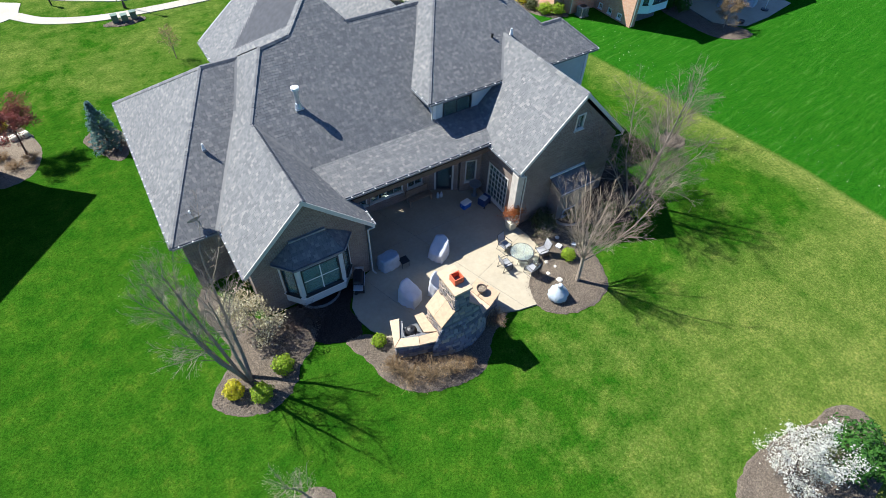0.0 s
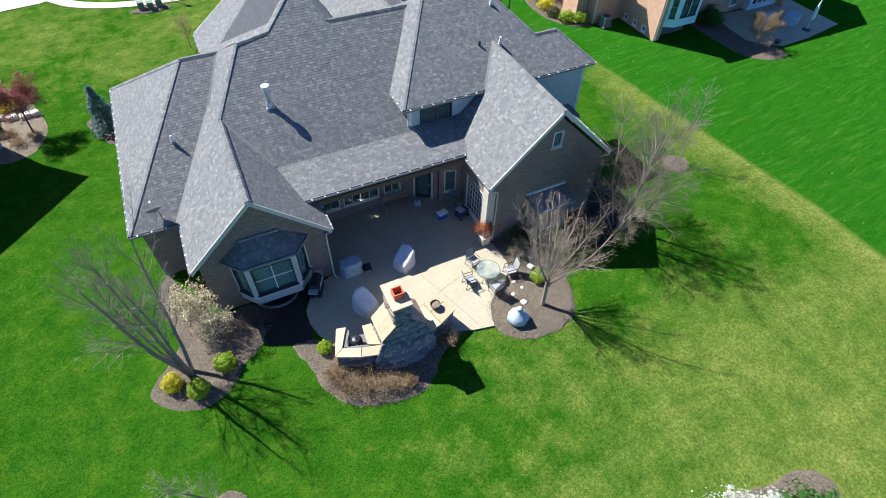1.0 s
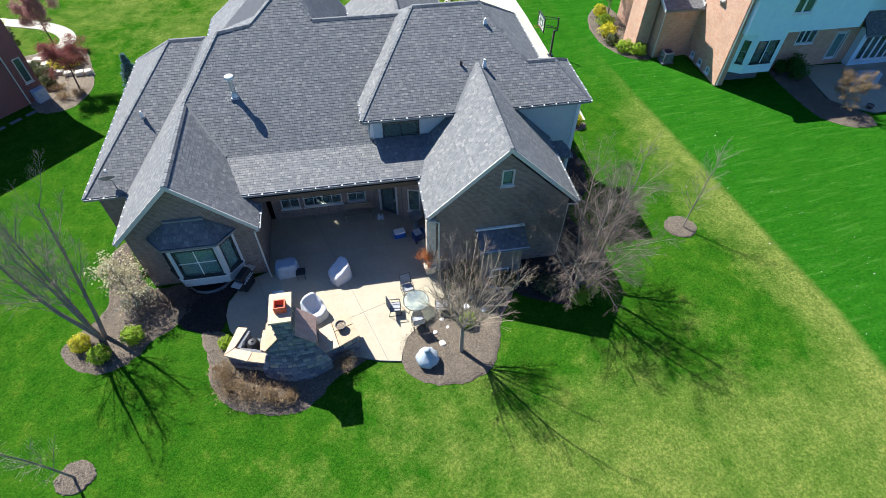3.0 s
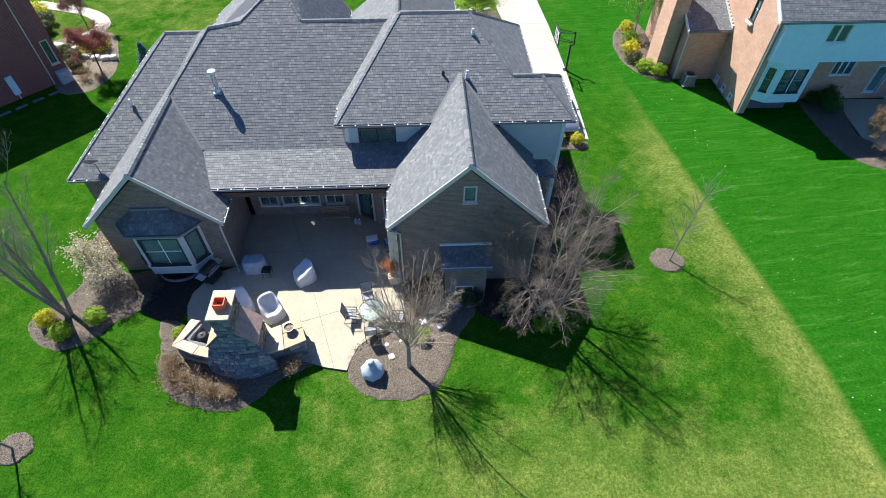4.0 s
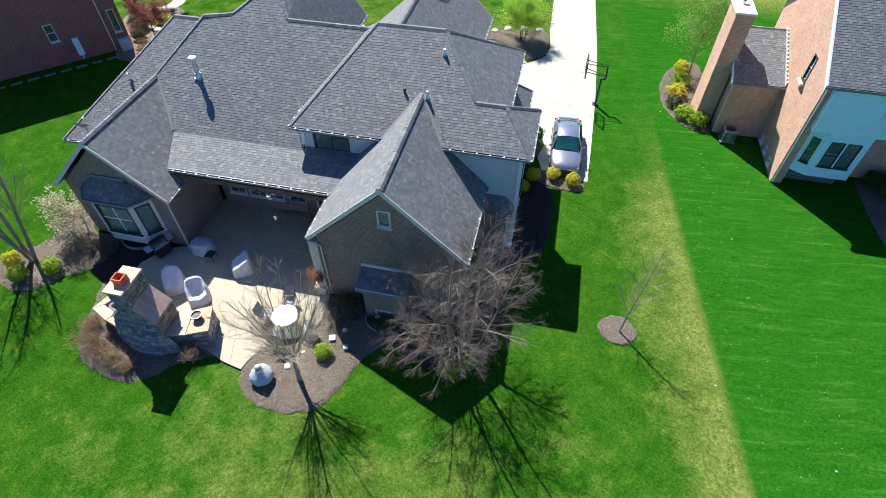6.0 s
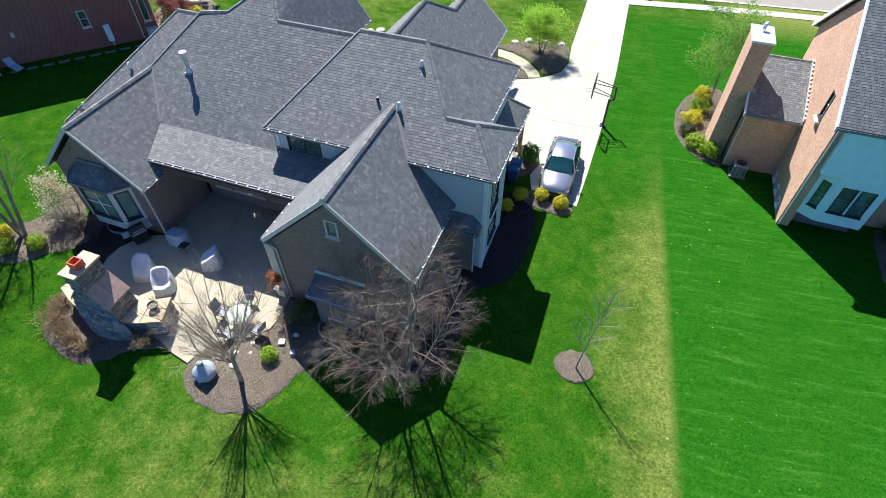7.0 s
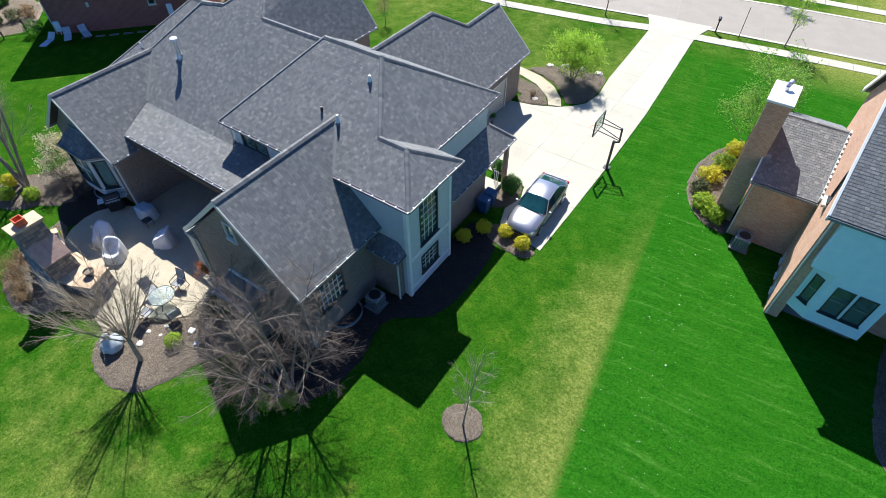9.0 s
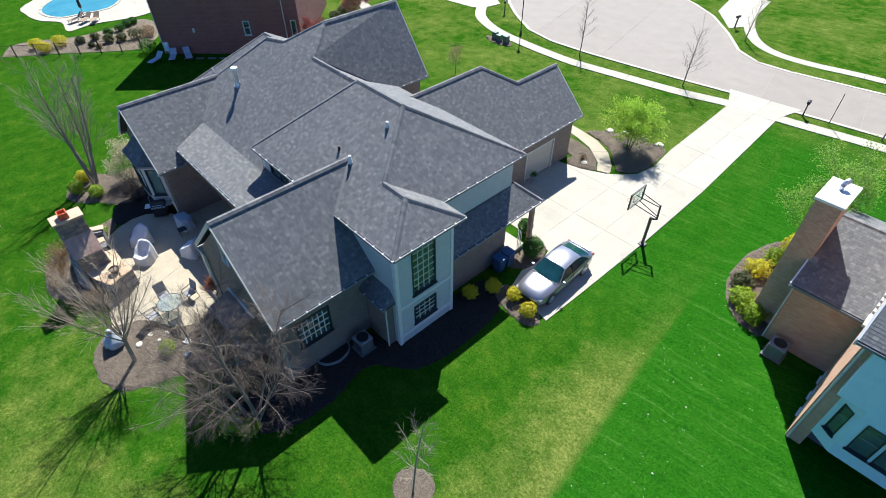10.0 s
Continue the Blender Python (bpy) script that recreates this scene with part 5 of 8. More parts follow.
# vase-shaped bare tree beside the patio
VASE = [(4, 0.02, 0.02, 16, 26, 4.2, 0.7), (10, 0.045, 0.035, 28, 34, 0.28, 0.36), (6, 0.06, 0.045, 11, 34, 0.45, 0.35), (3, 0.08, 0.04, 0, 28, 0.5, 0.45)]
START = 0.78
bare_tree("pale bare tree with upswept branches in a mulch bed", 14.15, 10.05, [(0, 0, (0.02, 0.03, 1), 1.95, 0.12)], VASE, PALE_BARK, PALE_BARK, 5)
START = 0.22
# birch clump by the tall gable
WEEP = [(10, 0.045, 0.0, 22, 42, 0.41, 0.2), (8, 0.07, -0.012, 18, 36, 0.4, 0.25), (5, 0.08, -0.045, 8, 36, 0.5, 0.4), (3, 0.09, -0.06, 0, 28, 0.5, 0.45)]
START = 0.26
bare_tree("bare multi-stemmed birch with drooping brown twigs", 20.95, 12.75, [(-0.2, -0.15, (-0.12, -0.1, 1), 7.6, 0.1), (0.2, 0.1, (0.14, 0.0, 1), 7.8, 0.1), (0.0, 0.3, (-0.05, 0.34, 1), 6.6, 0.065), (-0.25, 0.1, (-0.4, 0.14, 1), 6.2, 0.06), (0.1, -0.3, (0.16, -0.42, 1), 6.0, 0.06), (-0.15, -0.3, (-0.3, -0.36, 1), 5.8, 0.055), (0.35, 0.0, (0.46, 0.1, 1), 6.0, 0.06)], WEEP, BIRCH, TWIG, 11)
START = 0.22
# sprawling tree at the house corner
SPRAWL = [(9, 0.03, 0.015, 13, 32, 0.4, 0.22), (7, 0.07, 0.04, 14, 34, 0.4, 0.3), (5, 0.07, 0.03, 7, 34, 0.5, 0.35), (3, 0.1, 0.02, 0, 30, 0.5, 0.4)]
START = 0.3
bare_tree("bare grey multi-stemmed tree in the corner bed", -2.65, 13.55, [(0, 0, (-0.3, -0.04, 1), 7.9, 0.12), (0.1, 0.05, (0.06, 0.2, 1), 7.6, 0.11), (-0.1, 0.0, (-0.2, 0.2, 1), 7.4, 0.1), (0.1, -0.1, (-0.02, -0.14, 1), 7.2, 0.09), (0.0, 0.1, (-0.44, 0.16, 1), 6.2, 0.07)], SPRAWL, BARK, BARK, 8, (BUD, 500, 0.025, 0.05, "buds"))
START = 0.22
# saplings
SAPLING = [(8, 0.02, 0.02, 24, 42, 0.26, 0.25), (5, 0.07, 0.04, 13, 38, 0.45, 0.35), (3, 0.1, 0.02, 0, 30, 0.5, 0.4)]
bare_tree("thin young bare tree in a mulch ring", 28.25, 15.85, [(0, 0, (0.02, 0.02, 1), 5.7, 0.045)], SAPLING, BARK, BARK, 21)
bare_tree("thin young bare tree in a mulch ring", -2.2, 6.95, [(0, 0, (-0.05, -0.05, 1), 5.6, 0.05)], SAPLING, BARK, BARK, 22, (BUD, 500, 0.025, 0.08, "buds"))
STREET = [(7, 0.02, 0.02, 20, 38, 0.36, 0.25), (5, 0.06, 0.05, 13, 36, 0.45, 0.35), (3, 0.1, 0.02, 0, 30, 0.5, 0.4)]
for k, (x, y, h) in enumerate([(7.3, 55.4, 4.8), (17.6, 56.6, 5.0), (16.9, 70.4, 4.2)]):
    bare_tree("young bare street tree on the verge", x, y, [(0, 0, (0.03, 0.0, 1), h, 0.06)], STREET, BARK, TWIG, 30 + k)
for k, (x, y, h) in enumerate([(32.6, 59.3, 5.4), (30.2, 69.0, 5.0)]):
    bare_tree("young street tree coming into leaf on the verge", x, y, [(0, 0, (0.03, 0.0, 1), h, 0.06)], STREET, BARK, TWIG, 40 + k, (FRESH, 1300, 0.06, 0.12, "leaves"), name="street_tree")
DOME = [(5, 0.03, 0.02, 18, 60, 0.78, 0.3), (5, 0.07, 0.05, 9, 42, 0.5, 0.35), (4, 0.1, 0.02, 5, 40, 0.5, 0.4), (2, 0.1, 0.0, 0, 30, 0.5, 0.4)]
LEAFY = [(5, 0.03, 0.02, 12, 50, 0.55, 0.3), (5, 0.07, 0.08, 8, 40, 0.5, 0.35), (4, 0.1, 0.02, 4, 40, 0.5, 0.4), (2, 0.1, 0.0, 0, 30, 0.5, 0.4)]
bare_tree("small fresh-green leafy tree in the drive bed", 20.1, 43.9, [(-0.05, 0, (-0.14, 0.06, 1), 2.9, 0.06), (0.15, 0.0, (0.2, 0.0, 1), 2.8, 0.05), (0.0, 0.1, (0.0, 0.2, 1), 2.8, 0.045)], DOME, DARK_BARK, DARK_BARK, 51, (FRESH, 12000, 0.065, 0.16, "leaves"), name="leafy_tree")
bare_tree("slender tree in pale young leaf beside the brick house", 33.3, 40.6, [(0, 0, (-0.05, 0.0, 1), 5.8, 0.05), (0.2, 0.4, (0.05, 0.2, 1), 5.2, 0.04)], LEAFY, BARK, BARK, 52, (YOUNG, 9000, 0.06, 0.2, "leaves"), name="leafy_tree")
START = 0.5
bare_tree("red-leaved ornamental tree in the gravel bed", -9.45, 36.35, [(0, 0, (0.17, -0.08, 1), 3.0, 0.07)], [(6, 0.03, 0.0, 20, 56, 0.72, 0.3), (5, 0.07, 0.03, 9, 42, 0.5, 0.35), (4, 0.1, 0.02, 5, 40, 0.5, 0.4), (2, 0.1, 0.0, 0, 30, 0.5, 0.4)], DARK_BARK, DARK_BARK, 53, (RED_LEAF, 9000, 0.05, 0.12, "leaves"), name="red_tree")
START = 0.22
bare_tree("pinkish ornamental tree behind the gravel bed", -13.2, 43.5, [(0, 0, (-0.05, 0.04, 1), 3.6, 0.06)], LEAFY, DARK_BARK, DARK_BARK, 54, (PINK, 9000, 0.06, 0.13, "leaves"), name="red_tree")
bare_tree("white blossoming tree in a mulch bed", 14.4, -2.6, [(0, 0, (-0.06, 0.06, 1), 3.4, 0.08), (0.1, 0.1, (-0.25, 0.2, 1), 3.1, 0.06)], LEAFY, DARK_BARK, DARK_BARK, 55, (PETAL, 6000, 0.045, 0.1, "blossom"), name="blossom_tree")
bare_tree("magnolia bush with cream blossoms against the house", -1.35, 15.4, [(0, 0, (-0.1, 0.1, 1), 2.5, 0.05), (0.2, -0.2, (0.12, -0.1, 1), 2.0, 0.04), (-0.1, 0.2, (-0.22, 0.3, 1), 2.4, 0.04), (0.1, 0.8, (-0.05, 0.3, 1), 2.3, 0.04)], [(5, 0.06, 0.03, 12, 44, 0.5, 0.3), (4, 0.08, 0.04, 9, 42, 0.5, 0.35), (3, 0.1, 0.02, 6, 40, 0.5, 0.4), (2, 0.1, 0, 0, 30, 0.5, 0.4)], BARK, TWIG, 56, (CREAM, 3000, 0.06, 0.12, "blossom"), name="magnolia")
bare_tree("round-headed tree with dry brown leaves at the neighbour's patio", 44.9, 25.0, [(0, 0, (0, 0.02, 1), 2.5, 0.06)], [(4, 0.03, 0.02, 26, 62, 0.62, 0.4), (5, 0.07, 0.03, 11, 40, 0.5, 0.35), (4, 0.08, 0.03, 6, 36, 0.5, 0.4), (2, 0.1, 0.0, 0, 30, 0.5, 0.4)], BARK, TWIG, 57, (BROWN_LEAF, 9000, 0.032, 0.06, "leaves"))
bare_tree("bare ornamental shrub tree in the front lawn", 1.8, 43.8, [(0, 0, (0, 0, 1), 2.2, 0.04)], LEAFY, BARK, TWIG, 58, (BROWN_LEAF, 900, 0.04, 0.1, "buds"))


def spruce(x, y, h, r, seed):
    rng = random.Random(seed)
    ob = thing("spruce", "small blue-green spruce in a mulch bed", "tree", x, y, 0)
    segs, needles = [], []
    part("trunk", tube_mesh([(Vector((0, 0, 0)), Vector((0, 0, h * 0.95)), 0.06, 0.01, 6)]), DARK_BARK, ob)
    z = 0.2
    while z < h:
        reach = r * (1 - z / h) ** 0.8
        for i in range(9):
            a = rng.uniform(0, 6.28)
            tip = Vector((math.cos(a) * reach, math.sin(a) * reach, z - 0.1 * reach))
            segs.append((Vector((0, 0, z)), tip, 0.012, 0.004, 3))
            needles += [tip * k + Vector((0, 0, z)) * (1 - k) for k in (0.35, 0.55, 0.7, 0.85, 1.0)]
        z += 0.16
    part("branch_tier", tube_mesh(segs), DARK_BARK, ob, kind="stuff")
    part("needles", leaf_quads(rng, needles, 0.08, 4200, 0.06), BLUE_NEEDLE, ob, kind="stuff")


spruce(-4.75, 34.6, 3.3, 1.15, 3)

# clipped and loose shrubs
for k, (x, y, r, h) in enumerate([(-1.05, 13.2, 0.5, 0.8), (-3.35, 13.1, 0.45, 0.85), (-2.35, 12.35, 0.5, 0.85)]):
    shrub("round_shrub", ["rounded lime-green shrub in the corner bed", "rounded golden shrub in the corner bed", "rounded yellow-green shrub in the corner bed"][k], x, y, r, h, [LIME, GOLD, LIME][k], 60 + k, 1500, 0.045)
shrub("round_shrub", "small green box ball beside the fireplace wall", 3.3, 12.1, 0.36, 0.6, LIME, 64, 1100, 0.04)
shrub("round_shrub", "bright green box ball in the tree bed", 14.75, 11.5, 0.42, 0.65, LIME, 65, 1300, 0.04)
for k, (x, y) in enumerate([(24.15, 26.6), (25.35, 26.3), (22.4, 25.0), (22.95, 26.2)]):
    shrub("round_shrub", "rounded golden shrub by the drive's end", x, y, 0.44, 0.75, GOLD, 70 + k, 1300, 0.045, group="golden shrubs by the drive")
shrub("round_shrub", "tall dark green bush by the side porch", 22.6, 29.9, 0.62, 1.3, GREEN, 75, 2200, 0.05)
shrub("round_shrub", "dark green bush at the porch steps", 20.9, 31.3, 0.45, 0.9, GREEN, 76, 1400, 0.05)
for k, (x, y, r, h, m) in enumerate([(32.9, 41.5, 0.6, 0.9, GOLD), (32.7, 39.7, 0.7, 0.95, LIME), (32.3, 38.1, 0.7, 0.9, GOLD), (32.1, 36.6, 0.55, 0.75, DULL), (32.6, 35.3, 0.6, 0.85, LIME), (33.5, 34.6, 0.65, 0.95, LIME)]):
    shrub("loose_shrub", ["golden", "lime-green", "golden", "dull brownish", "lime-green", "yellow-green"][k] + " loose shrub against the brick chimney", x, y, r, h, m, 80 + k, 1500, 0.06, lumpy=0.35, group="shrubs by the chimney")
for k, (x, y, r, m) in enumerate([(-13.2, 39.1, 0.6, DULL), (-12.3, 38.4, 0.65, DULL), (-11.6, 37.05, 0.55, DULL), (-11.7, 39.6, 0.7, GOLD), (-10.8, 40.0, 0.7, GOLD)]):
    shrub("round_shrub", "grey-green clipped ball in the gravel bed" if m is DULL else "yellow flowering shrub behind limestone blocks", x, y, r, 0.9, m, 90 + k, 1300, 0.06)
for k, (x, y, r) in enumerate([(-17.2, 44.8, 0.8), (-18.8, 46.6, 1.0), (-16.6, 43.2, 0.7)]):
    shrub("round_shrub", "rounded shrub along the neighbour's front", x, y, r, 1.0, [DULL, GOLD, DULL][k], 96 + k, 1300, 0.07)
shrub("loose_shrub", "dark green evergreen beside the blossom tree", 17.6, -3.3, 1.35, 1.7, GREEN, 101, 4200, 0.07, lumpy=0.4)
shrub("loose_shrub", "yellow-green evergreen beside the blossom tree", 16.6, -2.5, 0.9, 1.2, DULL, 102, 2600, 0.06, lumpy=0.4)
shrub("loose_shrub", "green bush below the tall gable wall", 15.1, 14.2, 0.7, 0.9, DULL, 103, 1500, 0.055, lumpy=0.4)
shrub("loose_shrub", "dark green bush in the shaded bed", 17.2, 13.6, 0.6, 0.6, DULL, 104, 1200, 0.055, lumpy=0.4)
shrub("loose_shrub", "brownish green bush in the shaded bed", 19.2, 13.0, 0.6, 0.6, DULL, 105, 1200, 0.055, lumpy=0.4)
shrub("loose_shrub", "yellow-green bush under the birch", 20.6, 11.9, 0.5, 0.6, LIME, 106, 1000, 0.055, lumpy=0.4)
shrub("loose_shrub", "yellow-green bush under the birch", 21.4, 12.4, 0.45, 0.6, LIME, 107, 900, 0.055, lumpy=0.4)
for k, (x, y, r, h) in enumerate([(44.0, 29.2, 0.7, 1.4), (44.6, 30.4, 0.6, 1.2), (43.4, 30.3, 0.5, 0.9)]):
    shrub("loose_shrub", "dark green shrub by the neighbour's wall", x, y, r, h, GREEN, 110 + k, 1300, 0.06, lumpy=0.4)
for k, (x, y, r, h) in enumerate([(3.6, 9.75, 0.75, 0.9), (4.6, 9.3, 0.8, 0.95), (5.5, 9.0, 0.6, 0.7), (3.3, 10.6, 0.5, 0.6), (6.3, 8.9, 0.4, 0.5)]):
    twiggy("dormant_shrub", "brown dormant shrub behind the fireplace", x, y, r * 1.15, h * 1.2, BROWN_LEAF, 120 + k, 75, (BROWN_LEAF, 380, 0.04))
twiggy("dormant_shrub", "rusty brown dormant shrub beside the fireplace", 8.75, 10.15, 0.6, 0.85, TWIG, 126, 70, (BROWN_LEAF, 600, 0.035))
twiggy("dormant_shrub", "dark twiggy bush under the bay window", 0.3, 14.9, 0.9, 0.9, DARK_BARK, 127, 80, None)
twiggy("dormant_shrub", "dark twiggy bush beside the bay window", 1.3, 15.0, 0.8, 1.1, DARK_BARK, 128, 60, None)
twiggy("dormant_shrub", "twiggy shrub at the mulch edge by the patio", 14.5, 13.4, 0.6, 1.0, PALE_BARK, 129, 60, (DULL, 300, 0.035))
for k, (x, y) in enumerate([(-10.8, 36.4), (-10.2, 35.2), (-9.2, 35.6)]):
    twiggy("dormant_shrub", "brown perennial clump in the gravel bed", x, y, 0.6, 0.5, BROWN_LEAF, 130 + k, 60, (BROWN_LEAF, 400, 0.04))
twiggy("dormant_shrub", "brown grass tuft at the garage corner", 18.6, 40.4, 0.4, 0.5, BROWN_LEAF, 134, 60, None)


def lawn_specks():
    """Fallen petals and leaves on the grass."""
    rng = random.Random(77)
    spots = []
    for _ in range(330):
        y = rng.uniform(4, 36)
        spots.append(Vector((35.6 + rng.gauss(0, 1.5) - 0.1 * (y - 9), y, 0.03)))
    verts, faces = [], []
    for c in spots:
        a, s = rng.uniform(0, 6.28), rng.uniform(0.01, 0.026) * (2.2 if rng.random() < 0.06 else 1)
        k = len(verts)
        verts += [(c.x + s * math.cos(a + b), c.y + s * math.sin(a + b) * 0.7, 0.015 + 0.01 * (i % 2)) for i, b in enumerate((0, 1.6, 3.1, 4.7))]
        faces.append((k, k + 1, k + 2, k + 3))
    part("fallen_petals", (verts, faces), PETAL, None, kind="stuff")
    tagged(bpy.data.objects["fallen_petals"], "scattered white petals lying on the lawn", "petals")


lawn_specks()


# ---- fireplace ----
def stone_pieces(parent, origin, along, poly, seed, mat, size=0.4, proud=0.035):
    """Rough stones laid on a wall face: outline poly in (u, z), body to the left of along."""
    rng = random.Random(seed)
    o, d = Vector(origin), Vector((*along[:2], 0)).normalized()
    out = Vector((d.y, -d.x, 0))
    z0, z1 = min(p[1] for p in poly), max(p[1] for p in poly)
    z = z0
    while z < z1:
        h = size * rng.uniform(0.45, 0.85)
        band_ = cut_box(list(poly), -99, z + 0.012, 99, z + h - 0.012)
        if len(band_) >= 3:
            a, b = min(p[0] for p in band_), max(p[0] for p in band_)
            u = a - rng.uniform(0, size * 0.5)
            while u < b:
                w = size * rng.uniform(0.6, 1.6)
                cell = cut_box(band_, u + 0.012, z, u + w - 0.012, z + h)
                if len(cell) >= 3:
                    cu, cz = sum(p[0] for p in cell) / len(cell), sum(p[1] for p in cell) / len(cell)
                    k = proud * rng.uniform(0.5, 1.3)
                    skew = rng.uniform(-0.02, 0.02)
                    base = [o + d * p[0] + Vector((0, 0, p[1])) for p in cell]
                    face = [o + d * (cu + (p[0] - cu) * 0.9 + skew * 0.3) + Vector((0, 0, cz + (p[1] - cz) * 0.88)) + out * (k + skew * (1 if p[0] > cu else -1)) for p in cell]
                    m = len(cell)
                    part("stone", ([tuple(p) for p in base + face], [tuple(range(m, 2 * m))] + [(i, (i + 1) % m, m + (i + 1) % m, m + i) for i in range(m)]), mat, parent)
                u += w
        z += h


def cap_slab(parent, poly, z, thick=0.09, mat=None, name="capstone"):
    bm = prism(bmesh.new(), poly, z, z + thick)
    bmesh.ops.bevel(bm, geom=bm.edges[:], offset=0.012, segments=1, affect="EDGES")
    return part(name, bm, mat or CAPSTONE, parent)


def outdoor_fireplace():
    ob = thing("outdoor_fireplace", "stone outdoor fireplace with sandstone caps beside the patio", "fireplace")
    # hearth body with sloped shoulders, seen from the lawn as a tall gable of rubble
    prof = [(5.66, 0), (7.7, 0), (7.7, 2.25), (7.02, 3.06), (7.02, 4.1), (6.27, 4.1), (6.27, 2.88), (5.66, 2.17)]
    front, back = 11.5, 10.2
    verts = [(x, back, z) for x, z in prof] + [(x, front, z) for x, z in prof]
    n = len(prof)
    chest = part("chimney_breast", (verts, [tuple(range(n)), tuple(range(2 * n - 1, n - 1, -1))] + [(i, n + i, n + (i + 1) % n, (i + 1) % n) for i in range(n)]), MORTAR, ob, "grey rubble stone chimney breast")
    X1 = (1, 0)
    stone_pieces(chest, (0, back, 0), X1, [(5.66, 2.05), (7.7, 2.05), (7.7, 2.22), (7.02, 3.0), (6.27, 2.85), (5.66, 2.12)], 2, STONE, 0.34)
    stone_pieces(chest, (0, back, 0), X1, [(6.27, 2.88), (7.02, 3.03), (7.02, 4.1), (6.27, 4.1)], 3, STONE, 0.34)
    stone_pieces(chest, (7.02, 0, 0), (0, 1), [(back, 3.1), (front, 3.1), (front, 4.1), (back, 4.1)], 4, TANSTONE, 0.3)
    stone_pieces(chest, (7.7, 0, 0), (0, 1), [(back, 1.2), (front, 1.2), (front, 2.22), (back, 2.22)], 7, TANSTONE, 0.3)
    stone_pieces(chest, (6.27, 0, 0), (0, -1), [(-front, 2.92), (-back, 2.92), (-back, 4.1), (-front, 4.1)], 5, TANSTONE, 0.3)
    stone_pieces(chest, (5.66, 0, 0), (0, -1), [(-front, 1.2), (-back, 1.2), (-back, 2.15), (-front, 2.15)], 8, TANSTONE, 0.3)
    stone_pieces(chest, (0, front, 0), (-1, 0), [(-7.7, 0), (-5.66, 0), (-5.66, 1.9), (-7.7, 1.9)], 6, STONE)
    # rubble face that swells out towards the lawn at its foot
    def bulge(u, z, out=0.0):
        k = max(0.0, 1 - z / 2.15)
        return (6.68 + u * (1.02 + 0.5 * min(1.0, k * 1.5)), 10.19 - 0.46 * k ** 0.8 * (1 - u * u) - out, z)

    us, zs = [-1 + 0.2 * i for i in range(11)], [0.3 * j for j in range(8)]
    faces = [(j * 11 + i, j * 11 + i + 1, j * 11 + i + 12, j * 11 + i + 11) for j in range(7) for i in range(10)]
    swell = part("rubble_face", ([bulge(u, z) for z in zs for u in us], faces), MORTAR, ob, "bulging rubble stone face")
    rng = random.Random(31)
    z = 0.0
    while z < 1.95:
        h = rng.uniform(0.13, 0.26)
        u = -1 - rng.uniform(0, 0.1)
        while u < 0.98:
            w = rng.uniform(0.12, 0.34)
            a, b = max(-1.0, u + 0.008), min(1.0, u + w - 0.008)
            if b - a > 0.03:
                lift, k = rng.uniform(0.0, 0.02), rng.uniform(0.03, 0.06)
                ring = [(a, z + 0.012), (b, z + 0.012 + lift), (b, min(2.1, z + h - 0.012)), (a, min(2.1, z + h - 0.012 + lift))]
                mu, mz = (a + b) / 2, z + h / 2
                v = [bulge(p, q, -0.01) for p, q in ring] + [bulge(mu + (p - mu) * 0.86, mz + (q - mz) * 0.82, k * rng.uniform(0.7, 1.2)) for p, q in ring]
                part("stone", (v, [(4, 5, 6, 7)] + [(m, (m + 1) % 4, 4 + (m + 1) % 4, 4 + m) for m in range(4)]), STONE, swell)
            u += w
        z += h
    # sloped shoulder slabs
    for xa, za, xb, zb, mat in ((5.58, 2.12, 6.27, 2.92, CAPSTONE), (7.78, 2.2, 7.02, 3.1, PINKSTONE)):
        for y0, y1 in ((back - 0.06, 10.84), (10.85, front + 0.05)):
            v = []
            for dz in (0.0, 0.08):
                v += [(xa, y0, za + dz), (xb, y0, zb + dz), (xb, y1, zb + dz), (xa, y1, za + dz)]
            part("shoulder_slab", (v, [(0, 1, 2, 3), (7, 6, 5, 4), (0, 4, 5, 1), (1, 5, 6, 2), (2, 6, 7, 3), (3, 7, 4, 0)]), mat, ob, "flat sandstone shoulder slab")
    cap_slab(ob, [(6.18, 10.1), (7.1, 10.1), (7.1, 11.6), (6.18, 11.6)], 4.1, 0.11)
    bm = boxes((6.45, 10.55, 4.21, 6.5, 11.0, 4.56), (6.87, 10.55, 4.21, 6.92, 11.0, 4.56), (6.5, 10.55, 4.21, 6.87, 10.6, 4.56), (6.5, 10.95, 4.21, 6.87, 11.0, 4.56), bevel=0.008)
    pot = part("chimney_pot", bm, TERRACOTTA, ob, "square orange terracotta chimney pot")
    part("pot_floor", boxes((6.5, 10.6, 4.21, 6.87, 10.95, 4.25)), MORTAR, pot)
    # curved wing walls
    def wing(points, high, cap_w, seeds, name):
        for k, (a, b) in enumerate(zip(points, points[1:])):
            a, b = Vector(a), Vector(b)
            d = (b - a).normalized()
            nn = Vector((-d.y, d.x)) * cap_w
            w = part(name, prism(bmesh.new(), [tuple(a), tuple(b), tuple(b + nn), tuple(a + nn)], 0, high), MORTAR, ob)
            stone_pieces(w, (a.x, a.y, 0), d, [(0, 0), ((b - a).length, 0), ((b - a).length, high), (0, high)], seeds + k, STONE)
            back_at = b + nn
            stone_pieces(w, (back_at.x, back_at.y, 0), -d, [(0, 0), ((b - a).length, 0), ((b - a).length, high), (0, high)], seeds + 10 + k, STONE)
    wing([(3.75, 10.9), (5.64, 10.3)], 1.12, 0.42, 20, "wing_wall")
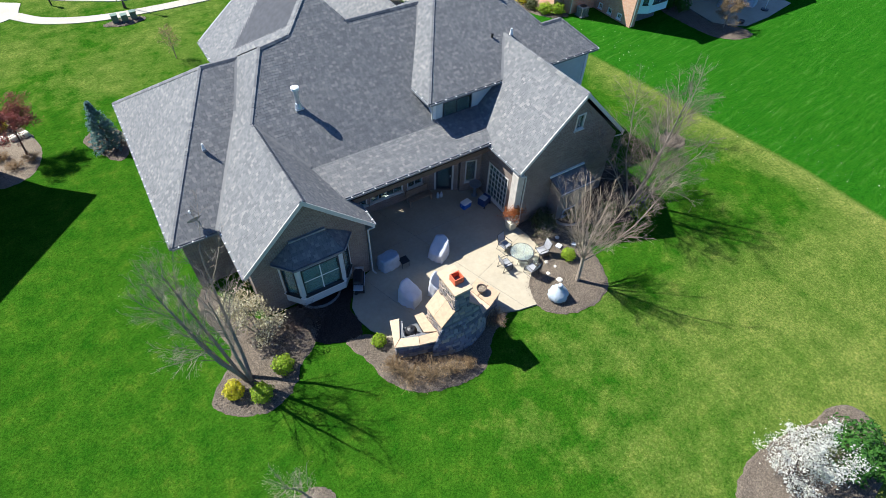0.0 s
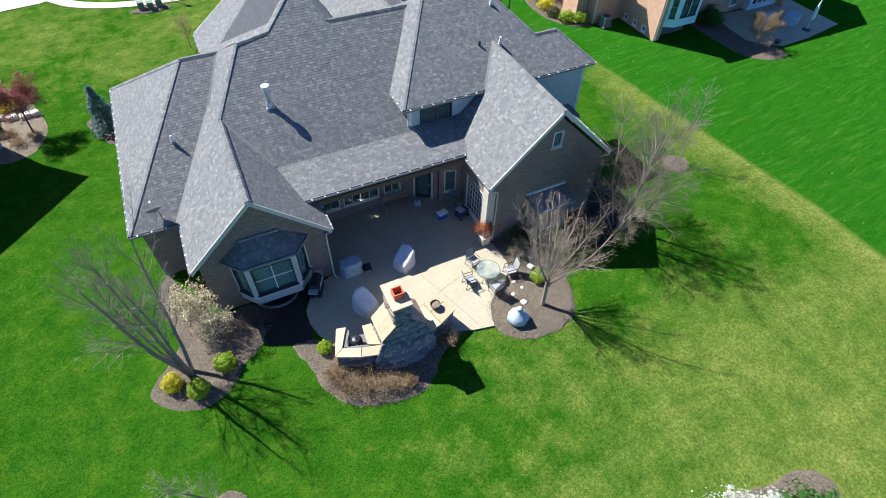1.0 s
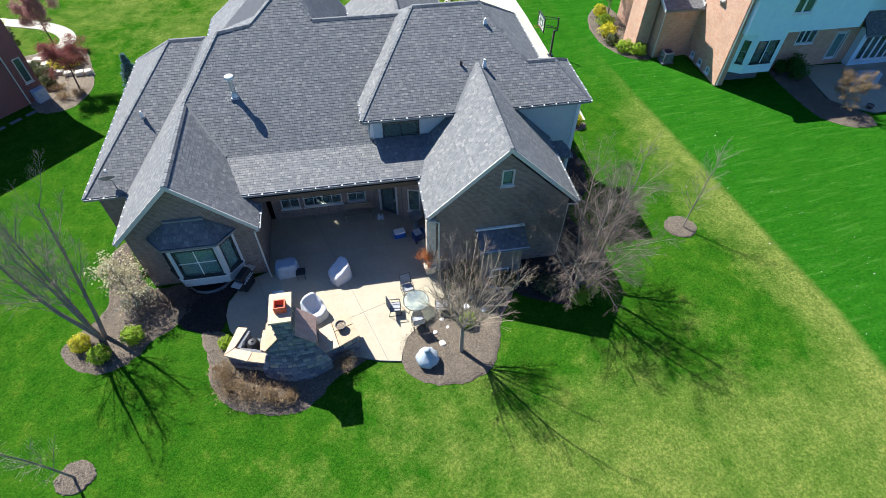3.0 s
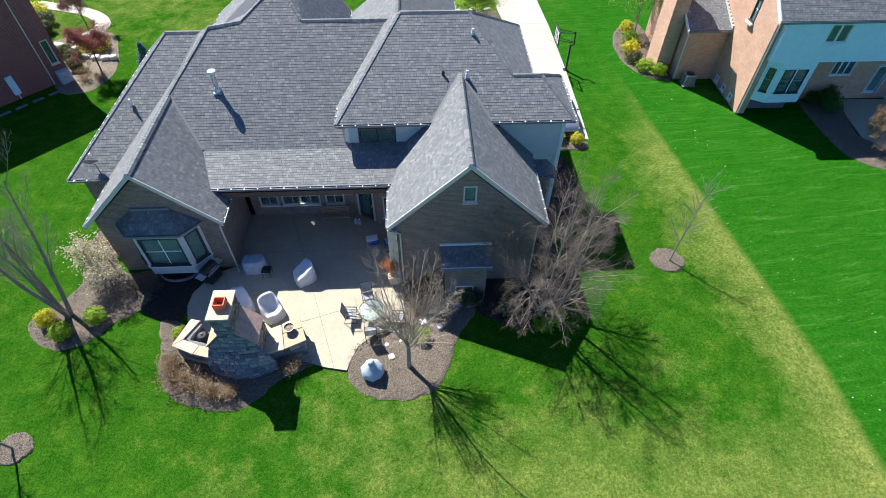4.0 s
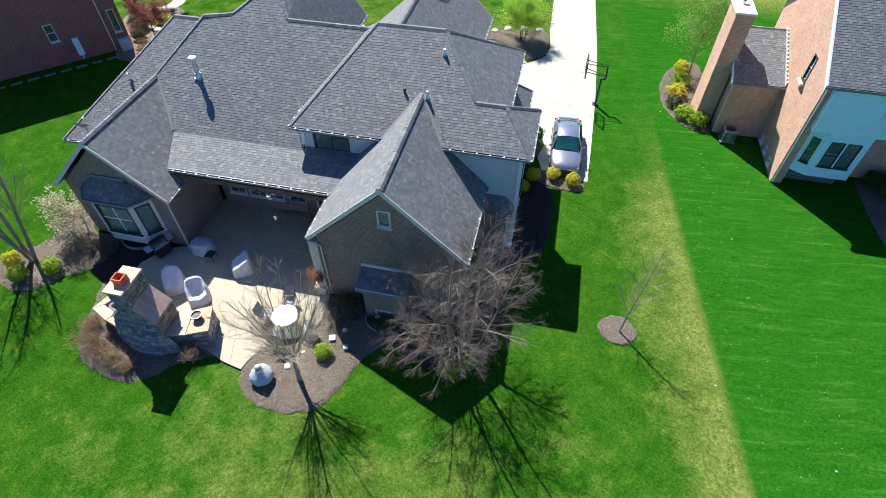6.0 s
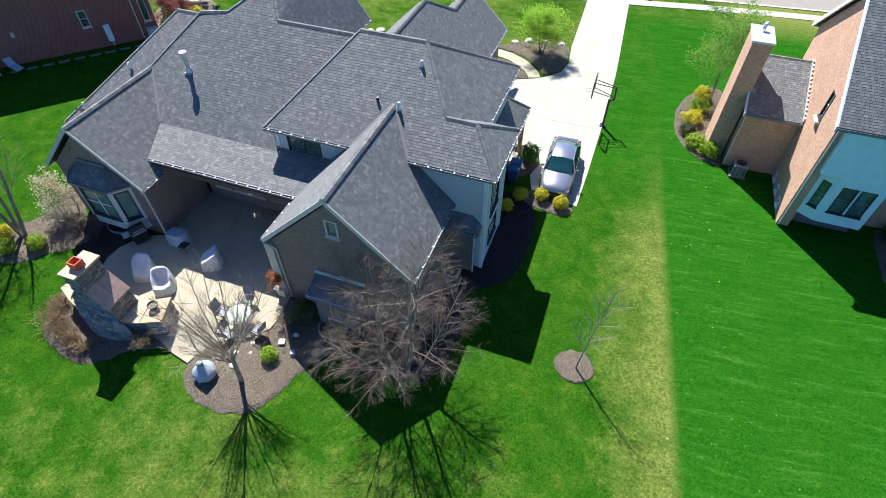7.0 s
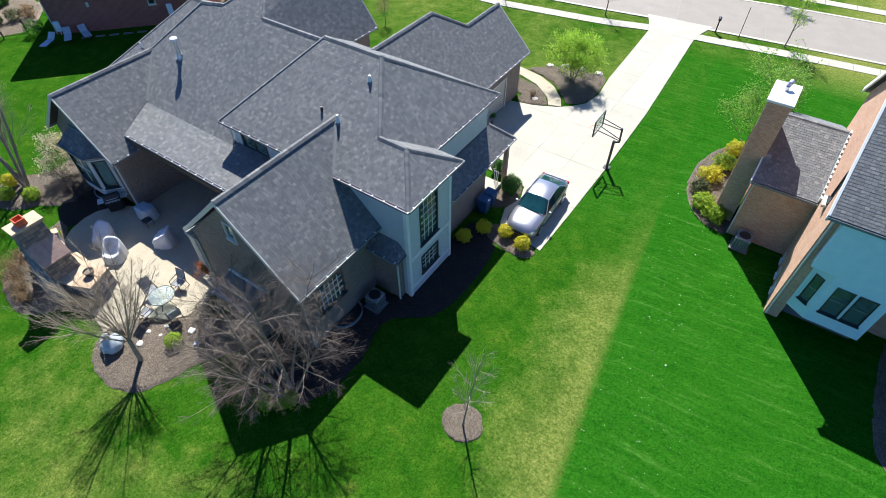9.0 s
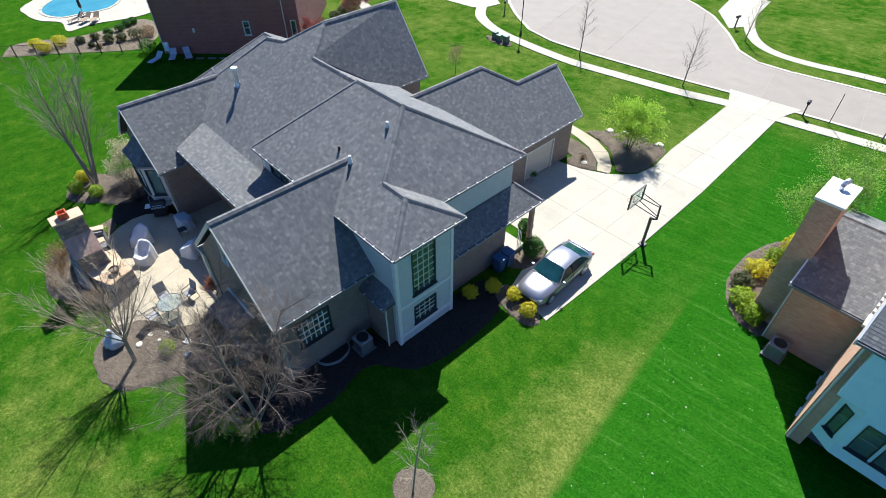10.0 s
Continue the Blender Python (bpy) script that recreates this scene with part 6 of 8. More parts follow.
    wing([(4.15, 12.2), (3.65, 10.95)], 1.12, 0.42, 40, "wing_wall")
    wing([(7.72, 10.3), (9.45, 10.95)], 1.12, 0.42, 60, "wing_wall")
    wing([(9.45, 10.95), (9.0, 12.2)], 1.12, 0.42, 80, "wing_wall")
    part("counter_core", prism(bmesh.new(), [(8.1, 10.6), (9.2, 11.1), (8.85, 12.1), (7.7, 11.6)], 0, 1.1), MORTAR, ob)
    part("box_floor", prism(bmesh.new(), [(4.0, 11.0), (5.2, 10.6), (5.3, 11.9), (4.5, 12.0)], 0, 0.55), MORTAR, ob)
    cap_slab(ob, [(3.55, 10.88), (4.6, 10.4), (4.78, 10.85), (4.0, 11.18)], 1.12)
    cap_slab(ob, [(4.62, 10.4), (5.65, 10.1), (5.65, 10.62), (4.8, 10.84)], 1.12)
    cap_slab(ob, [(3.55, 10.9), (3.99, 11.2), (4.5, 12.18), (4.05, 12.3)], 1.12)
    cap_slab(ob, [(5.12, 11.2), (5.12, 10.9), (5.65, 10.64), (5.65, 11.9), (5.2, 11.95)], 1.12)
    cap_slab(ob, [(7.72, 10.25), (8.62, 10.48), (8.3, 11.82), (7.72, 11.55)], 1.12)
    cap_slab(ob, [(8.64, 10.49), (9.55, 10.92), (9.3, 11.6), (8.45, 11.3)], 1.12)
    cap_slab(ob, [(8.44, 11.32), (9.28, 11.62), (9.05, 12.28), (8.32, 11.84)], 1.12)
    cap_slab(ob, [(5.6, 11.55), (7.75, 11.55), (7.6, 12.1), (5.75, 12.1)], 0.42, 0.1, name="hearth_slab")
    part("hearth", boxes((5.65, 11.5, 0.0, 7.7, 12.0, 0.42)), MORTAR, ob)
    # no recess here: a black sheet paints the shade inside the firebox
    part("firebox", boxes((6.1, 11.49, 0.5, 7.25, 11.515, 1.3)), BLACK, ob, "flat black panel painted as the firebox's shaded opening")


outdoor_fireplace()


# ---- patio things ----
def kettle(x, y, z):
    ob = thing("kettle_grill", "round dark charcoal cooker in the stone recess", "grill", x, y, z)
    part("bowl", revolve(bmesh.new(), [(0.1, 0.0), (0.25, 0.1), (0.29, 0.28), (0.3, 0.3)], 16), BLACK, ob)
    part("lid", revolve(bmesh.new(), [(0.3, 0.31), (0.28, 0.45), (0.18, 0.57), (0.04, 0.61)], 16), BLACK, ob)
    part("knob", boxes((-0.04, -0.02, 0.61, 0.04, 0.02, 0.66), bevel=0.008), BLACK, ob)


kettle(4.72, 11.45, 0.55)


def pot(x, y, z):
    ob = thing("plant_pot", "dark glazed bowl pot standing on the stone counter", "pot", x, y, z)
    part("bowl", revolve(bmesh.new(), [(0.14, 0.0), (0.21, 0.12), (0.24, 0.26), (0.26, 0.3), (0.22, 0.3), (0.2, 0.22)], 16), plain("brown_glaze", (0.09, 0.07, 0.06), 0.35), ob)
    part("soil", revolve(bmesh.new(), [(0.2, 0.2), (0.205, 0.235)], 14), GRAVEL, ob)


pot(8.75, 11.45, 1.21)


def fabric_cover(x, y, turn, w, d, back, front, label, mat, seed, dip=0.12, flat=False):
    """A fitted cover over a lounge chair: skirted sides, a high back and a sagging seat."""
    rng = random.Random(seed)
    ob = thing("covered_chair", label, "covered chair", x, y, 0.06, turn, group="covered patio chairs")
    sides = 40
    bm = bmesh.new()
    rings = []
    for k, (s, h) in enumerate(((1.06, 0.0), (1.03, 0.3), (1.0, 0.62), (0.97, 0.9), (0.9, 1.0), (0.72, 0.93), (0.5, 0.72), (0.25, 0.58))):
        ring = []
        for i in range(sides):
            a = 2 * math.pi * i / sides
            c, q = math.cos(a), math.sin(a)
            sq = 1 / max(abs(c), abs(q)) ** 0.55
            rise = 0.5 + 0.5 * math.sin(a)
            top = front + (back - front) * (rise ** 1.3)
            fold = 1 + (0.035 * math.sin(i * 1.73 + seed) + 0.02 * math.sin(i * 2.9 + 2 * seed)) * (1.1 - h) + rng.uniform(-0.012, 0.012)
            top += 0.03 * math.sin(i * 0.9 + seed * 2)
            seat = front * 0.75 + 0.25 * top - dip * 0.5
            hh = top * h if k < 5 else seat + (top - seat) * max(0.0, h - 0.55) / 0.45 * (0.55 + 0.45 * rise)
            if flat and k >= 5:
                hh = front + (back - front) * (0.5 + 0.5 * q * s) ** 1.3 + 0.04 * (1 - s)
            ring.append(bm.verts.new((c * sq * s * w / 2 * fold, q * sq * s * d / 2 * fold, max(0.0, hh))))
        rings.append(ring)
    for lo, hi in zip(rings, rings[1:]):
        for i in range(sides):
            bm.faces.new((lo[i], lo[(i + 1) % sides], hi[(i + 1) % sides], hi[i]))
    bm.faces.new(rings[-1])
    for f in bm.faces:
        f.smooth = True
    part("cover", bm, mat, ob)
    part("hem", rods(*[((math.cos(0.157 * i) * w * 0.5, math.sin(0.157 * i) * d * 0.5, 0.02), (math.cos(0.157 * (i + 1)) * w * 0.5, math.sin(0.157 * (i + 1)) * d * 0.5, 0.02), 0.012) for i in range(40)], sides=4), mat, ob)
    return ob


fabric_cover(7.45, 13.2, 35, 1.0, 1.05, 1.25, 0.5, "lounge chair under a pale cover in the sun", CLOTH, 1)
fabric_cover(5.9, 13.6, 30, 1.0, 1.05, 1.25, 0.5, "lounge chair under a pale cover behind the chimney", CLOTH, 2, flat=True)
fabric_cover(8.75, 15.4, -60, 0.95, 1.05, 1.2, 0.5, "lounge chair under a pale cover at the shade's edge", CLOTH, 3, flat=True)
fabric_cover(6.05, 16.2, 185, 1.15, 0.85, 0.85, 0.7, "low covered seat in the patio's shade", BLUE_CLOTH, 4, flat=True)


def side_table(x, y):
    ob = thing("side_table", "small black metal side table on the patio", "table", x, y, 0.06)
    part("tabletop", boxes((-0.24, -0.24, 0.42, 0.24, 0.24, 0.45), bevel=0.008), BLACK, ob)
    for sx in (-0.2, 0.2):
        for sy in (-0.2, 0.2):
            part("leg", rods(((sx, sy, 0), (sx, sy, 0.42), 0.014), sides=6), BLACK, ob)


side_table(6.75, 15.75)


def dining_chair():
    ob = thing("patio_chair", "dark metal patio chair with a grey sling seat", "chair", 0, 0, 0, group="chairs round the patio table")
    tube = 0.016
    v = []
    for z0, y0, z1, y1 in ((0.4, -0.24, 0.42, 0.24), ):
        bm = boxes((-0.25, -0.24, 0.4, 0.25, 0.24, 0.425), bevel=0.008)
    part("seat", bm, MESH_CLOTH, ob, "pale grey woven sling")
    bm = boxes((-0.25, -0.012, 0, 0.25, 0.012, 0.58), bevel=0.006)
    bm.transform(pose(0, 0.25, 0.44, -14, 0, 0))
    part("backrest", bm, MESH_CLOTH, ob, "grey woven sling back")
    for sx in (-0.27, 0.27):
        part("back_post", rods(((sx, 0.24, 0.4), (sx, 0.4, 1.03), tube), sides=6), BLACK, ob)
        part("armrest", rods(((sx, -0.25, 0.64), (sx, 0.3, 0.66), 0.02), sides=6), BLACK, ob)
        part("leg", rods(((sx, -0.25, 0.64), (sx, -0.29, 0.0), tube), sides=6), BLACK, ob)
        part("leg", rods(((sx, 0.24, 0.42), (sx, 0.33, 0.0), tube), sides=6), BLACK, ob)
        part("seat_rail", rods(((sx, -0.25, 0.41), (sx, 0.26, 0.41), tube), sides=6), BLACK, ob)
        part("runner", rods(((sx, -0.29, 0.012), (sx, 0.33, 0.012), tube * 0.8), sides=6), BLACK, ob)
    part("top_rail", rods(((-0.27, 0.4, 1.03), (0.27, 0.4, 1.03), tube), sides=6), BLACK, ob)
    part("front_rail", rods(((-0.27, -0.25, 0.41), (0.27, -0.25, 0.41), tube), sides=6), BLACK, ob)
    return ob


seat_one = dining_chair()
seat_one.matrix_basis = pose(12.1, 13.85, 0.06, 0, 0, 12)
for x, y, a in ((11.35, 12.75, 88), (12.35, 11.75, 188), (13.6, 12.45, 262)):
    copy_thing(seat_one, pose(x, y, 0.06, 0, 0, a))


def glass_table(x, y):
    ob = thing("patio_table", "round glass patio table with dark metal rim and legs", "table", x, y, 0.06)
    bm = revolve(bmesh.new(), [(0.62, 0.7), (0.66, 0.705), (0.66, 0.72), (0.62, 0.72)], 32)
    part("tabletop", revolve(bmesh.new(), [(0.6, 0.708), (0.61, 0.718)], 32), glass_material("table_glass", (0.75, 0.85, 0.82), 0.22), ob, "round greenish glass top")
    bm.free()
    part("rim", rods(*[((math.cos(0.196 * i) * 0.63, math.sin(0.196 * i) * 0.63, 0.71), (math.cos(0.196 * (i + 1)) * 0.63, math.sin(0.196 * (i + 1)) * 0.63, 0.71), 0.018) for i in range(32)], sides=6), BLACK, ob)
    for k in range(4):
        a = k * math.pi / 2 + 0.5
        c, s = math.cos(a), math.sin(a)
        part("leg", rods(((c * 0.58, s * 0.58, 0.7), (c * 0.22, s * 0.22, 0.36), 0.018), ((c * 0.22, s * 0.22, 0.36), (c * 0.5, s * 0.5, 0.0), 0.018), sides=6), BLACK, ob)
    part("brace_ring", rods(*[((math.cos(0.52 * i) * 0.22, math.sin(0.52 * i) * 0.22, 0.36), (math.cos(0.52 * (i + 1)) * 0.22, math.sin(0.52 * (i + 1)) * 0.22, 0.36), 0.012) for i in range(12)], sides=5), BLACK, ob)


glass_table(12.4, 12.75)


def gas_grill(x, y, turn):
    ob = thing("gas_grill", "black gas grill with steel front near the bay window", "grill", x, y, 0.06, turn)
    part("cart", boxes((-0.4, -0.25, 0.1, 0.4, 0.25, 0.75), bevel=0.015), BLACK, ob)
    part("firebox", boxes((-0.42, -0.28, 0.75, 0.42, 0.28, 0.92), bevel=0.02), BLACK, ob)
    bm = boxes((-0.42, -0.26, 0.92, 0.42, 0.27, 1.15))
    for v in bm.verts:
        if v.co.z > 1.1:
            v.co.y *= 0.6
    bmesh.ops.bevel(bm, geom=bm.edges[:], offset=0.03, segments=2, affect="EDGES")
    lid = part("lid", bm, BLACK, ob)
    part("handle", rods(((-0.3, -0.31, 1.0), (0.3, -0.31, 1.0), 0.016)), STEEL, lid)
    for s in (-1, 1):
        part("side_shelf", boxes((s * 0.43, -0.24, 0.84, s * 0.78, 0.24, 0.88), bevel=0.01), STEEL, ob)
        part("wheel", rods(((s * 0.36, 0.2, 0.09), (s * 0.41, 0.2, 0.09), 0.09), sides=14), BLACK, ob)
    part("control_panel", boxes((-0.4, -0.31, 0.76, 0.4, -0.28, 0.88), bevel=0.006), STEEL, ob)
    for k in range(4):
        part("knob", rods(((-0.27 + 0.18 * k, -0.31, 0.82), (-0.27 + 0.18 * k, -0.34, 0.82), 0.025)), BLACK, ob)


gas_grill(4.0, 15.55, 62)


def planter(x, y):
    ob = thing("planter", "square cream planter with a rust-brown dry shrub", "planter", x, y, 0.06)
    bm = boxes((-0.27, -0.27, 0, 0.27, 0.27, 0.62))
    for v in bm.verts:
        if v.co.z < 0.1:
            v.co.x *= 0.78
            v.co.y *= 0.78
    bmesh.ops.bevel(bm, geom=bm.edges[:], offset=0.012, segments=1, affect="EDGES")
    part("box", bm, plain("cream_planter", (0.62, 0.57, 0.42), 0.6), ob)
    part("rim", boxes((-0.3, -0.3, 0.58, 0.3, -0.24, 0.66), (-0.3, 0.24, 0.58, 0.3, 0.3, 0.66), (-0.3, -0.24, 0.58, -0.24, 0.24, 0.66), (0.24, -0.24, 0.58, 0.3, 0.24, 0.66)), plain("cream_rim", (0.66, 0.62, 0.48), 0.6), ob)
    part("soil", boxes((-0.24, -0.24, 0.5, 0.24, 0.24, 0.6)), GRAVEL, ob)
    rng = random.Random(9)
    stems, tips = [], []
    for _ in range(40):
        e = Vector((rng.gauss(0, 0.22), rng.gauss(0, 0.22), rng.uniform(1.0, 1.75)))
        stems.append((Vector((0, 0, 0.6)), e, 0.008, 0.004, 3))
        tips.append(e)
    part("stem_tuft", tube_mesh(stems), TWIG, ob, kind="stuff")
    part("dry_leaves", leaf_quads(rng, tips, 0.05, 1500, 0.13), RUST, ob, "rust-brown dry leaves", kind="stuff")


planter(13.42, 15.0)


def cooler(x, y, turn, label):
    ob = thing("cool_box", label, "cool box", x, y, 0.06, turn)
    part("body", boxes((-0.3, -0.2, 0, 0.3, 0.2, 0.34), bevel=0.03), BLUE, ob)
    part("lid", boxes((-0.31, -0.21, 0.345, 0.31, 0.21, 0.42), bevel=0.025), WHITE, ob, "white lid")
    part("handle", rods(((-0.33, 0, 0.2), (-0.33, 0, 0.36), 0.012), ((0.33, 0, 0.2), (0.33, 0, 0.36), 0.012)), WHITE, ob)


cooler(12.15, 17.8, 10, "blue cool box with a white lid on the patio")


def blue_cart(x, y):
    ob = thing("storage_cart", "dark blue storage cart with white lid by the glazed wall", "cart", x, y, 0.06, 20)
    part("tub", boxes((-0.35, -0.25, 0.12, 0.35, 0.25, 0.6), bevel=0.03), plain("navy_plastic", (0.03, 0.05, 0.14), 0.5), ob)
    part("lid", boxes((-0.3, -0.22, 0.6, 0.1, 0.22, 0.66), bevel=0.015), BLUE_CLOTH, ob)
    for s in (-0.3, 0.3):
        part("wheel", rods(((s, -0.27, 0.07), (s, -0.23, 0.07), 0.07), sides=12), BLACK, ob)


blue_cart(13.2, 17.4)


def bird_bath(x, y):
    ob = thing("bird_bath", "grey pedestal basin in the porch corner", "bird bath", x, y, 0.06)
    part("pedestal", revolve(bmesh.new(), [(0.2, 0), (0.1, 0.1), (0.08, 0.6), (0.12, 0.78)], 14), GREY_METAL, ob)
    part("basin", revolve(bmesh.new(), [(0.12, 0.78), (0.36, 0.86), (0.38, 0.92), (0.3, 0.9), (0.1, 0.86)], 18), GREY_METAL, ob)


bird_bath(13.2, 18.4)


def garden_bench(x, y):
    ob = thing("bench", "dark wooden bench against the porch wall", "bench", x, y, 0.06)
    for k in range(4):
        part("seat_slat", boxes((-0.8, -0.2 + 0.11 * k, 0.42, 0.8, -0.11 + 0.11 * k, 0.45)), WOOD, ob)
    for k in range(3):
        part("back_slat", boxes((-0.8, 0.25, 0.55 + 0.13 * k, 0.8, 0.28, 0.65 + 0.13 * k)), WOOD, ob)
    for sx in (-0.72, 0.72):
        part("leg", boxes((sx - 0.03, -0.2, 0, sx + 0.03, -0.14, 0.42)), WOOD, ob)
        part("leg", boxes((sx - 0.03, 0.2, 0, sx + 0.03, 0.25, 0.95)), WOOD, ob)


garden_bench(10.0, 19.6)


def bottles():
    for k, (x, y) in enumerate(((11.15, 19.35), (11.35, 19.3))):
        ob = thing("jug", "pale plastic jug by the patio door", "jug", x, y, 0.06)
        part("body", revolve(bmesh.new(), [(0.09, 0), (0.1, 0.05), (0.1, 0.25), (0.04, 0.34)], 12), BLUE_CLOTH, ob)
        part("cap", revolve(bmesh.new(), [(0.04, 0.34), (0.04, 0.39)], 10), WHITE, ob)


bottles()


def covered_fountain(x, y):
    """A tied cloth cover over a garden fountain."""
    rng = random.Random(4)
    ob = thing("covered_fountain", "garden fountain wrapped in a blue-grey cover", "fountain", x, y, 0.08)
    bm = revolve(bmesh.new(), [(0.4, 0.0), (0.5, 0.12), (0.52, 0.3), (0.44, 0.48), (0.3, 0.62), (0.17, 0.78), (0.1, 0.9), (0.15, 0.97), (0.1, 1.05), (0.02, 1.08)], 26, wobble=0.1, rng=rng)
    for f in bm.faces:
        f.smooth = True
    part("cover", bm, BLUE_CLOTH, ob)
    part("tie", rods(*[((math.cos(0.52 * i) * 0.11, math.sin(0.52 * i) * 0.11, 0.88), (math.cos(0.52 * (i + 1)) * 0.11, math.sin(0.52 * (i + 1)) * 0.11, 0.88), 0.012) for i in range(12)], sides=5), BLACK, ob)
    part("foot", revolve(bmesh.new(), [(0.3, -0.04), (0.34, 0.02)], 16), MORTAR, ob)


covered_fountain(12.5, 9.75)


def garden_stone(x, y, r, label, seed, mat=None, z=0.06, name="garden_stone"):
    rng = random.Random(seed)
    ob = thing(name, label, "stone", x, y, z)
    bm = bmesh.new()
    bmesh.ops.create_icosphere(bm, subdivisions=2, radius=r)
    for v in bm.verts:
        v.co *= 1 + 0.25 * noise.noise(v.co * (2.0 / r) + Vector((seed, 0, 0)))
        v.co.z = max(v.co.z * 0.6, -0.15 * r) + 0.12 * r
    part("rock", bm, mat or BOULDER, ob)


garden_stone(13.35, 10.55, 0.17, "pale round stone in the mulch", 1)
garden_stone(13.75, 11.4, 0.09, "small pale stone in the mulch", 2)
garden_stone(13.1, 11.2, 0.12, "flat pale stone in the mulch", 3)
garden_stone(13.55, 11.9, 0.12, "flat pale stone by the patio edge", 4)
garden_stone(15.25, 13.0, 0.13, "pale stone under the bush", 5)
for k, (x, y, r) in enumerate([(18.9, 40.2, 0.26), (17.6, 45.3, 0.3), (18.7, 45.9, 0.35), (20.0, 46.2, 0.4), (21.4, 46.2, 0.35), (4.2, 42.2, 0.4), (5.2, 42.8, 0.35), (6.0, 43.2, 0.4), (6.9, 43.0, 0.3)]):
    garden_stone(x, y, r, "pale limestone boulder edging a bed", 10 + k, z=-0.03, name="boulder")
for k, (x, y, w) in enumerate([(-14.4, 40.6, 1.0), (-13.4, 40.9, 1.1), (-12.3, 39.3, 0.8), (-11.5, 38.8, 0.7), (-10.7, 38.5, 0.6), (-9.9, 38.4, 0.6), (-9.3, 38.5, 0.5), (-12.9, 40.0, 0.9)]):
    ob = thing("limestone_block", "rough pale limestone block edging the gravel bed", "stone", x, y, 0.03, -20 + 7 * k)
    bm = boxes((-w / 2, -0.25, 0, w / 2, 0.25, 0.32), bevel=0.05)
    for v in bm.verts:
        v.co += Vector((1, 1, 1)) * 0.04 * noise.noise(v.co * 3 + Vector((k, 0, 0)))
    part("block", bm, BOULDER, ob)


def meter_box(name, label, x, y, w, h, mat, turn=0.0):
    ob = thing(name, label, "box", x, y, 0.05, turn)
    part("body", boxes((-w / 2, -w / 2, 0, w / 2, w / 2, h), bevel=0.02), mat, ob)
    part("lid", boxes((-w / 2 - 0.02, -w / 2 - 0.02, h, w / 2 + 0.02, w / 2 + 0.02, h + 0.05), bevel=0.01), mat, ob)


meter_box("junction_box", "small white box lying in the mulch", 14.85, 12.4, 0.26, 0.1, WHITE, 20)
meter_box("junction_box", "small blue box in the mulch", 15.65, 12.05, 0.2, 0.14, BLUE_CLOTH, 30)
for x, y, h in ((-1.1, 52.3, 0.6), (-0.35, 52.1, 0.55), (0.4, 52.3, 0.6)):
    meter_box("utility_box", "dark green utility pedestal in a mulch bed", x, y, 0.5, h, plain("utility_green", (0.14, 0.2, 0.15)))


def air_conditioner(x, y, label, s=0.8):
    ob = thing("air_conditioner", label, "air conditioner", x, y, 0.05)
    part("pad", boxes((-s * 0.6, -s * 0.6, 0, s * 0.6, s * 0.6, 0.06)), MORTAR, ob)
    part("casing", boxes((-s / 2, -s / 2, 0.06, s / 2, s / 2, 0.85), bevel=0.03), GREY_METAL, ob)
    for k in range(8):
        part("louvre", boxes((-s / 2 - 0.012, -s / 2 - 0.012, 0.15 + 0.08 * k, s / 2 + 0.012, s / 2 + 0.012, 0.17 + 0.08 * k)), BLACK, ob)
    part("fan_grille", revolve(bmesh.new(), [(0.3, 0.85), (0.3, 0.88), (0.05, 0.9)], 18), BLACK, ob)


air_conditioner(21.2, 18.7, "grey air conditioning unit in the shaded bed", 0.75)
air_conditioner(35.3, 33.2, "grey air conditioning unit by the brick house")


def bin_(x, y, turn):
    ob = thing("wheeled_bin", "blue wheeled bin by the side wall", "bin", x, y, 0.05, turn)
    bm = boxes((-0.28, -0.32, 0.08, 0.28, 0.32, 1.0))
    for v in bm.verts:
        if v.co.z < 0.2:
            v.co.x *= 0.8
            v.co.y *= 0.8
    bmesh.ops.bevel(bm, geom=bm.edges[:], offset=0.02, segments=1, affect="EDGES")
    part("body", bm, plain("bin_blue", (0.04, 0.08, 0.17), 0.5), ob)
    part("lid", boxes((-0.31, -0.36, 1.0, 0.31, 0.36, 1.07), bevel=0.02), plain("bin_lid", (0.05, 0.1, 0.2), 0.5), ob)
    for s in (-0.26, 0.26):
        part("wheel", rods(((s - 0.03, 0.28, 0.1), (s + 0.03, 0.28, 0.1), 0.1), sides=12), BLACK, ob)


bin_(22.1, 27.6, 90)
bin_(22.1, 28.3, 90)


def window_well(x, y, turn, r, label):
    ob = thing("window_well", label, "window well", x, y, 0, turn)
    verts, faces = [], []
    n = 14
    for k in range(n + 1):
        a = math.pi * k / n
        for rr, z in ((r, -0.02), (r, 0.22), (r + 0.06, 0.22), (r + 0.06, -0.02)):
            verts.append((math.cos(a) * rr, math.sin(a) * rr * 0.8, z))
    for k in range(n):
        for j in range(3):
            faces.append((k * 4 + j, k * 4 + j + 1, k * 4 + j + 5, k * 4 + j + 4))
    part("rim", (verts, faces), GREY_METAL, ob)
    # black sheet at ground level paints the shaded depth of the well
    part("bottom", prism(bmesh.new(), [(math.cos(math.pi * k / n) * r * 0.98, math.sin(math.pi * k / n) * r * 0.78) for k in range(n + 1)], 0.02, 0.075), BLACK, ob)


window_well(20.37, 17.4, -90, 0.85, "pale curved window well at the side wall")
window_well(2.1, 16.28, 180, 1.0, "curved window well under the bay window")
window_well(17.0, 14.0, 180, 0.95, "curved window well under the box bay")


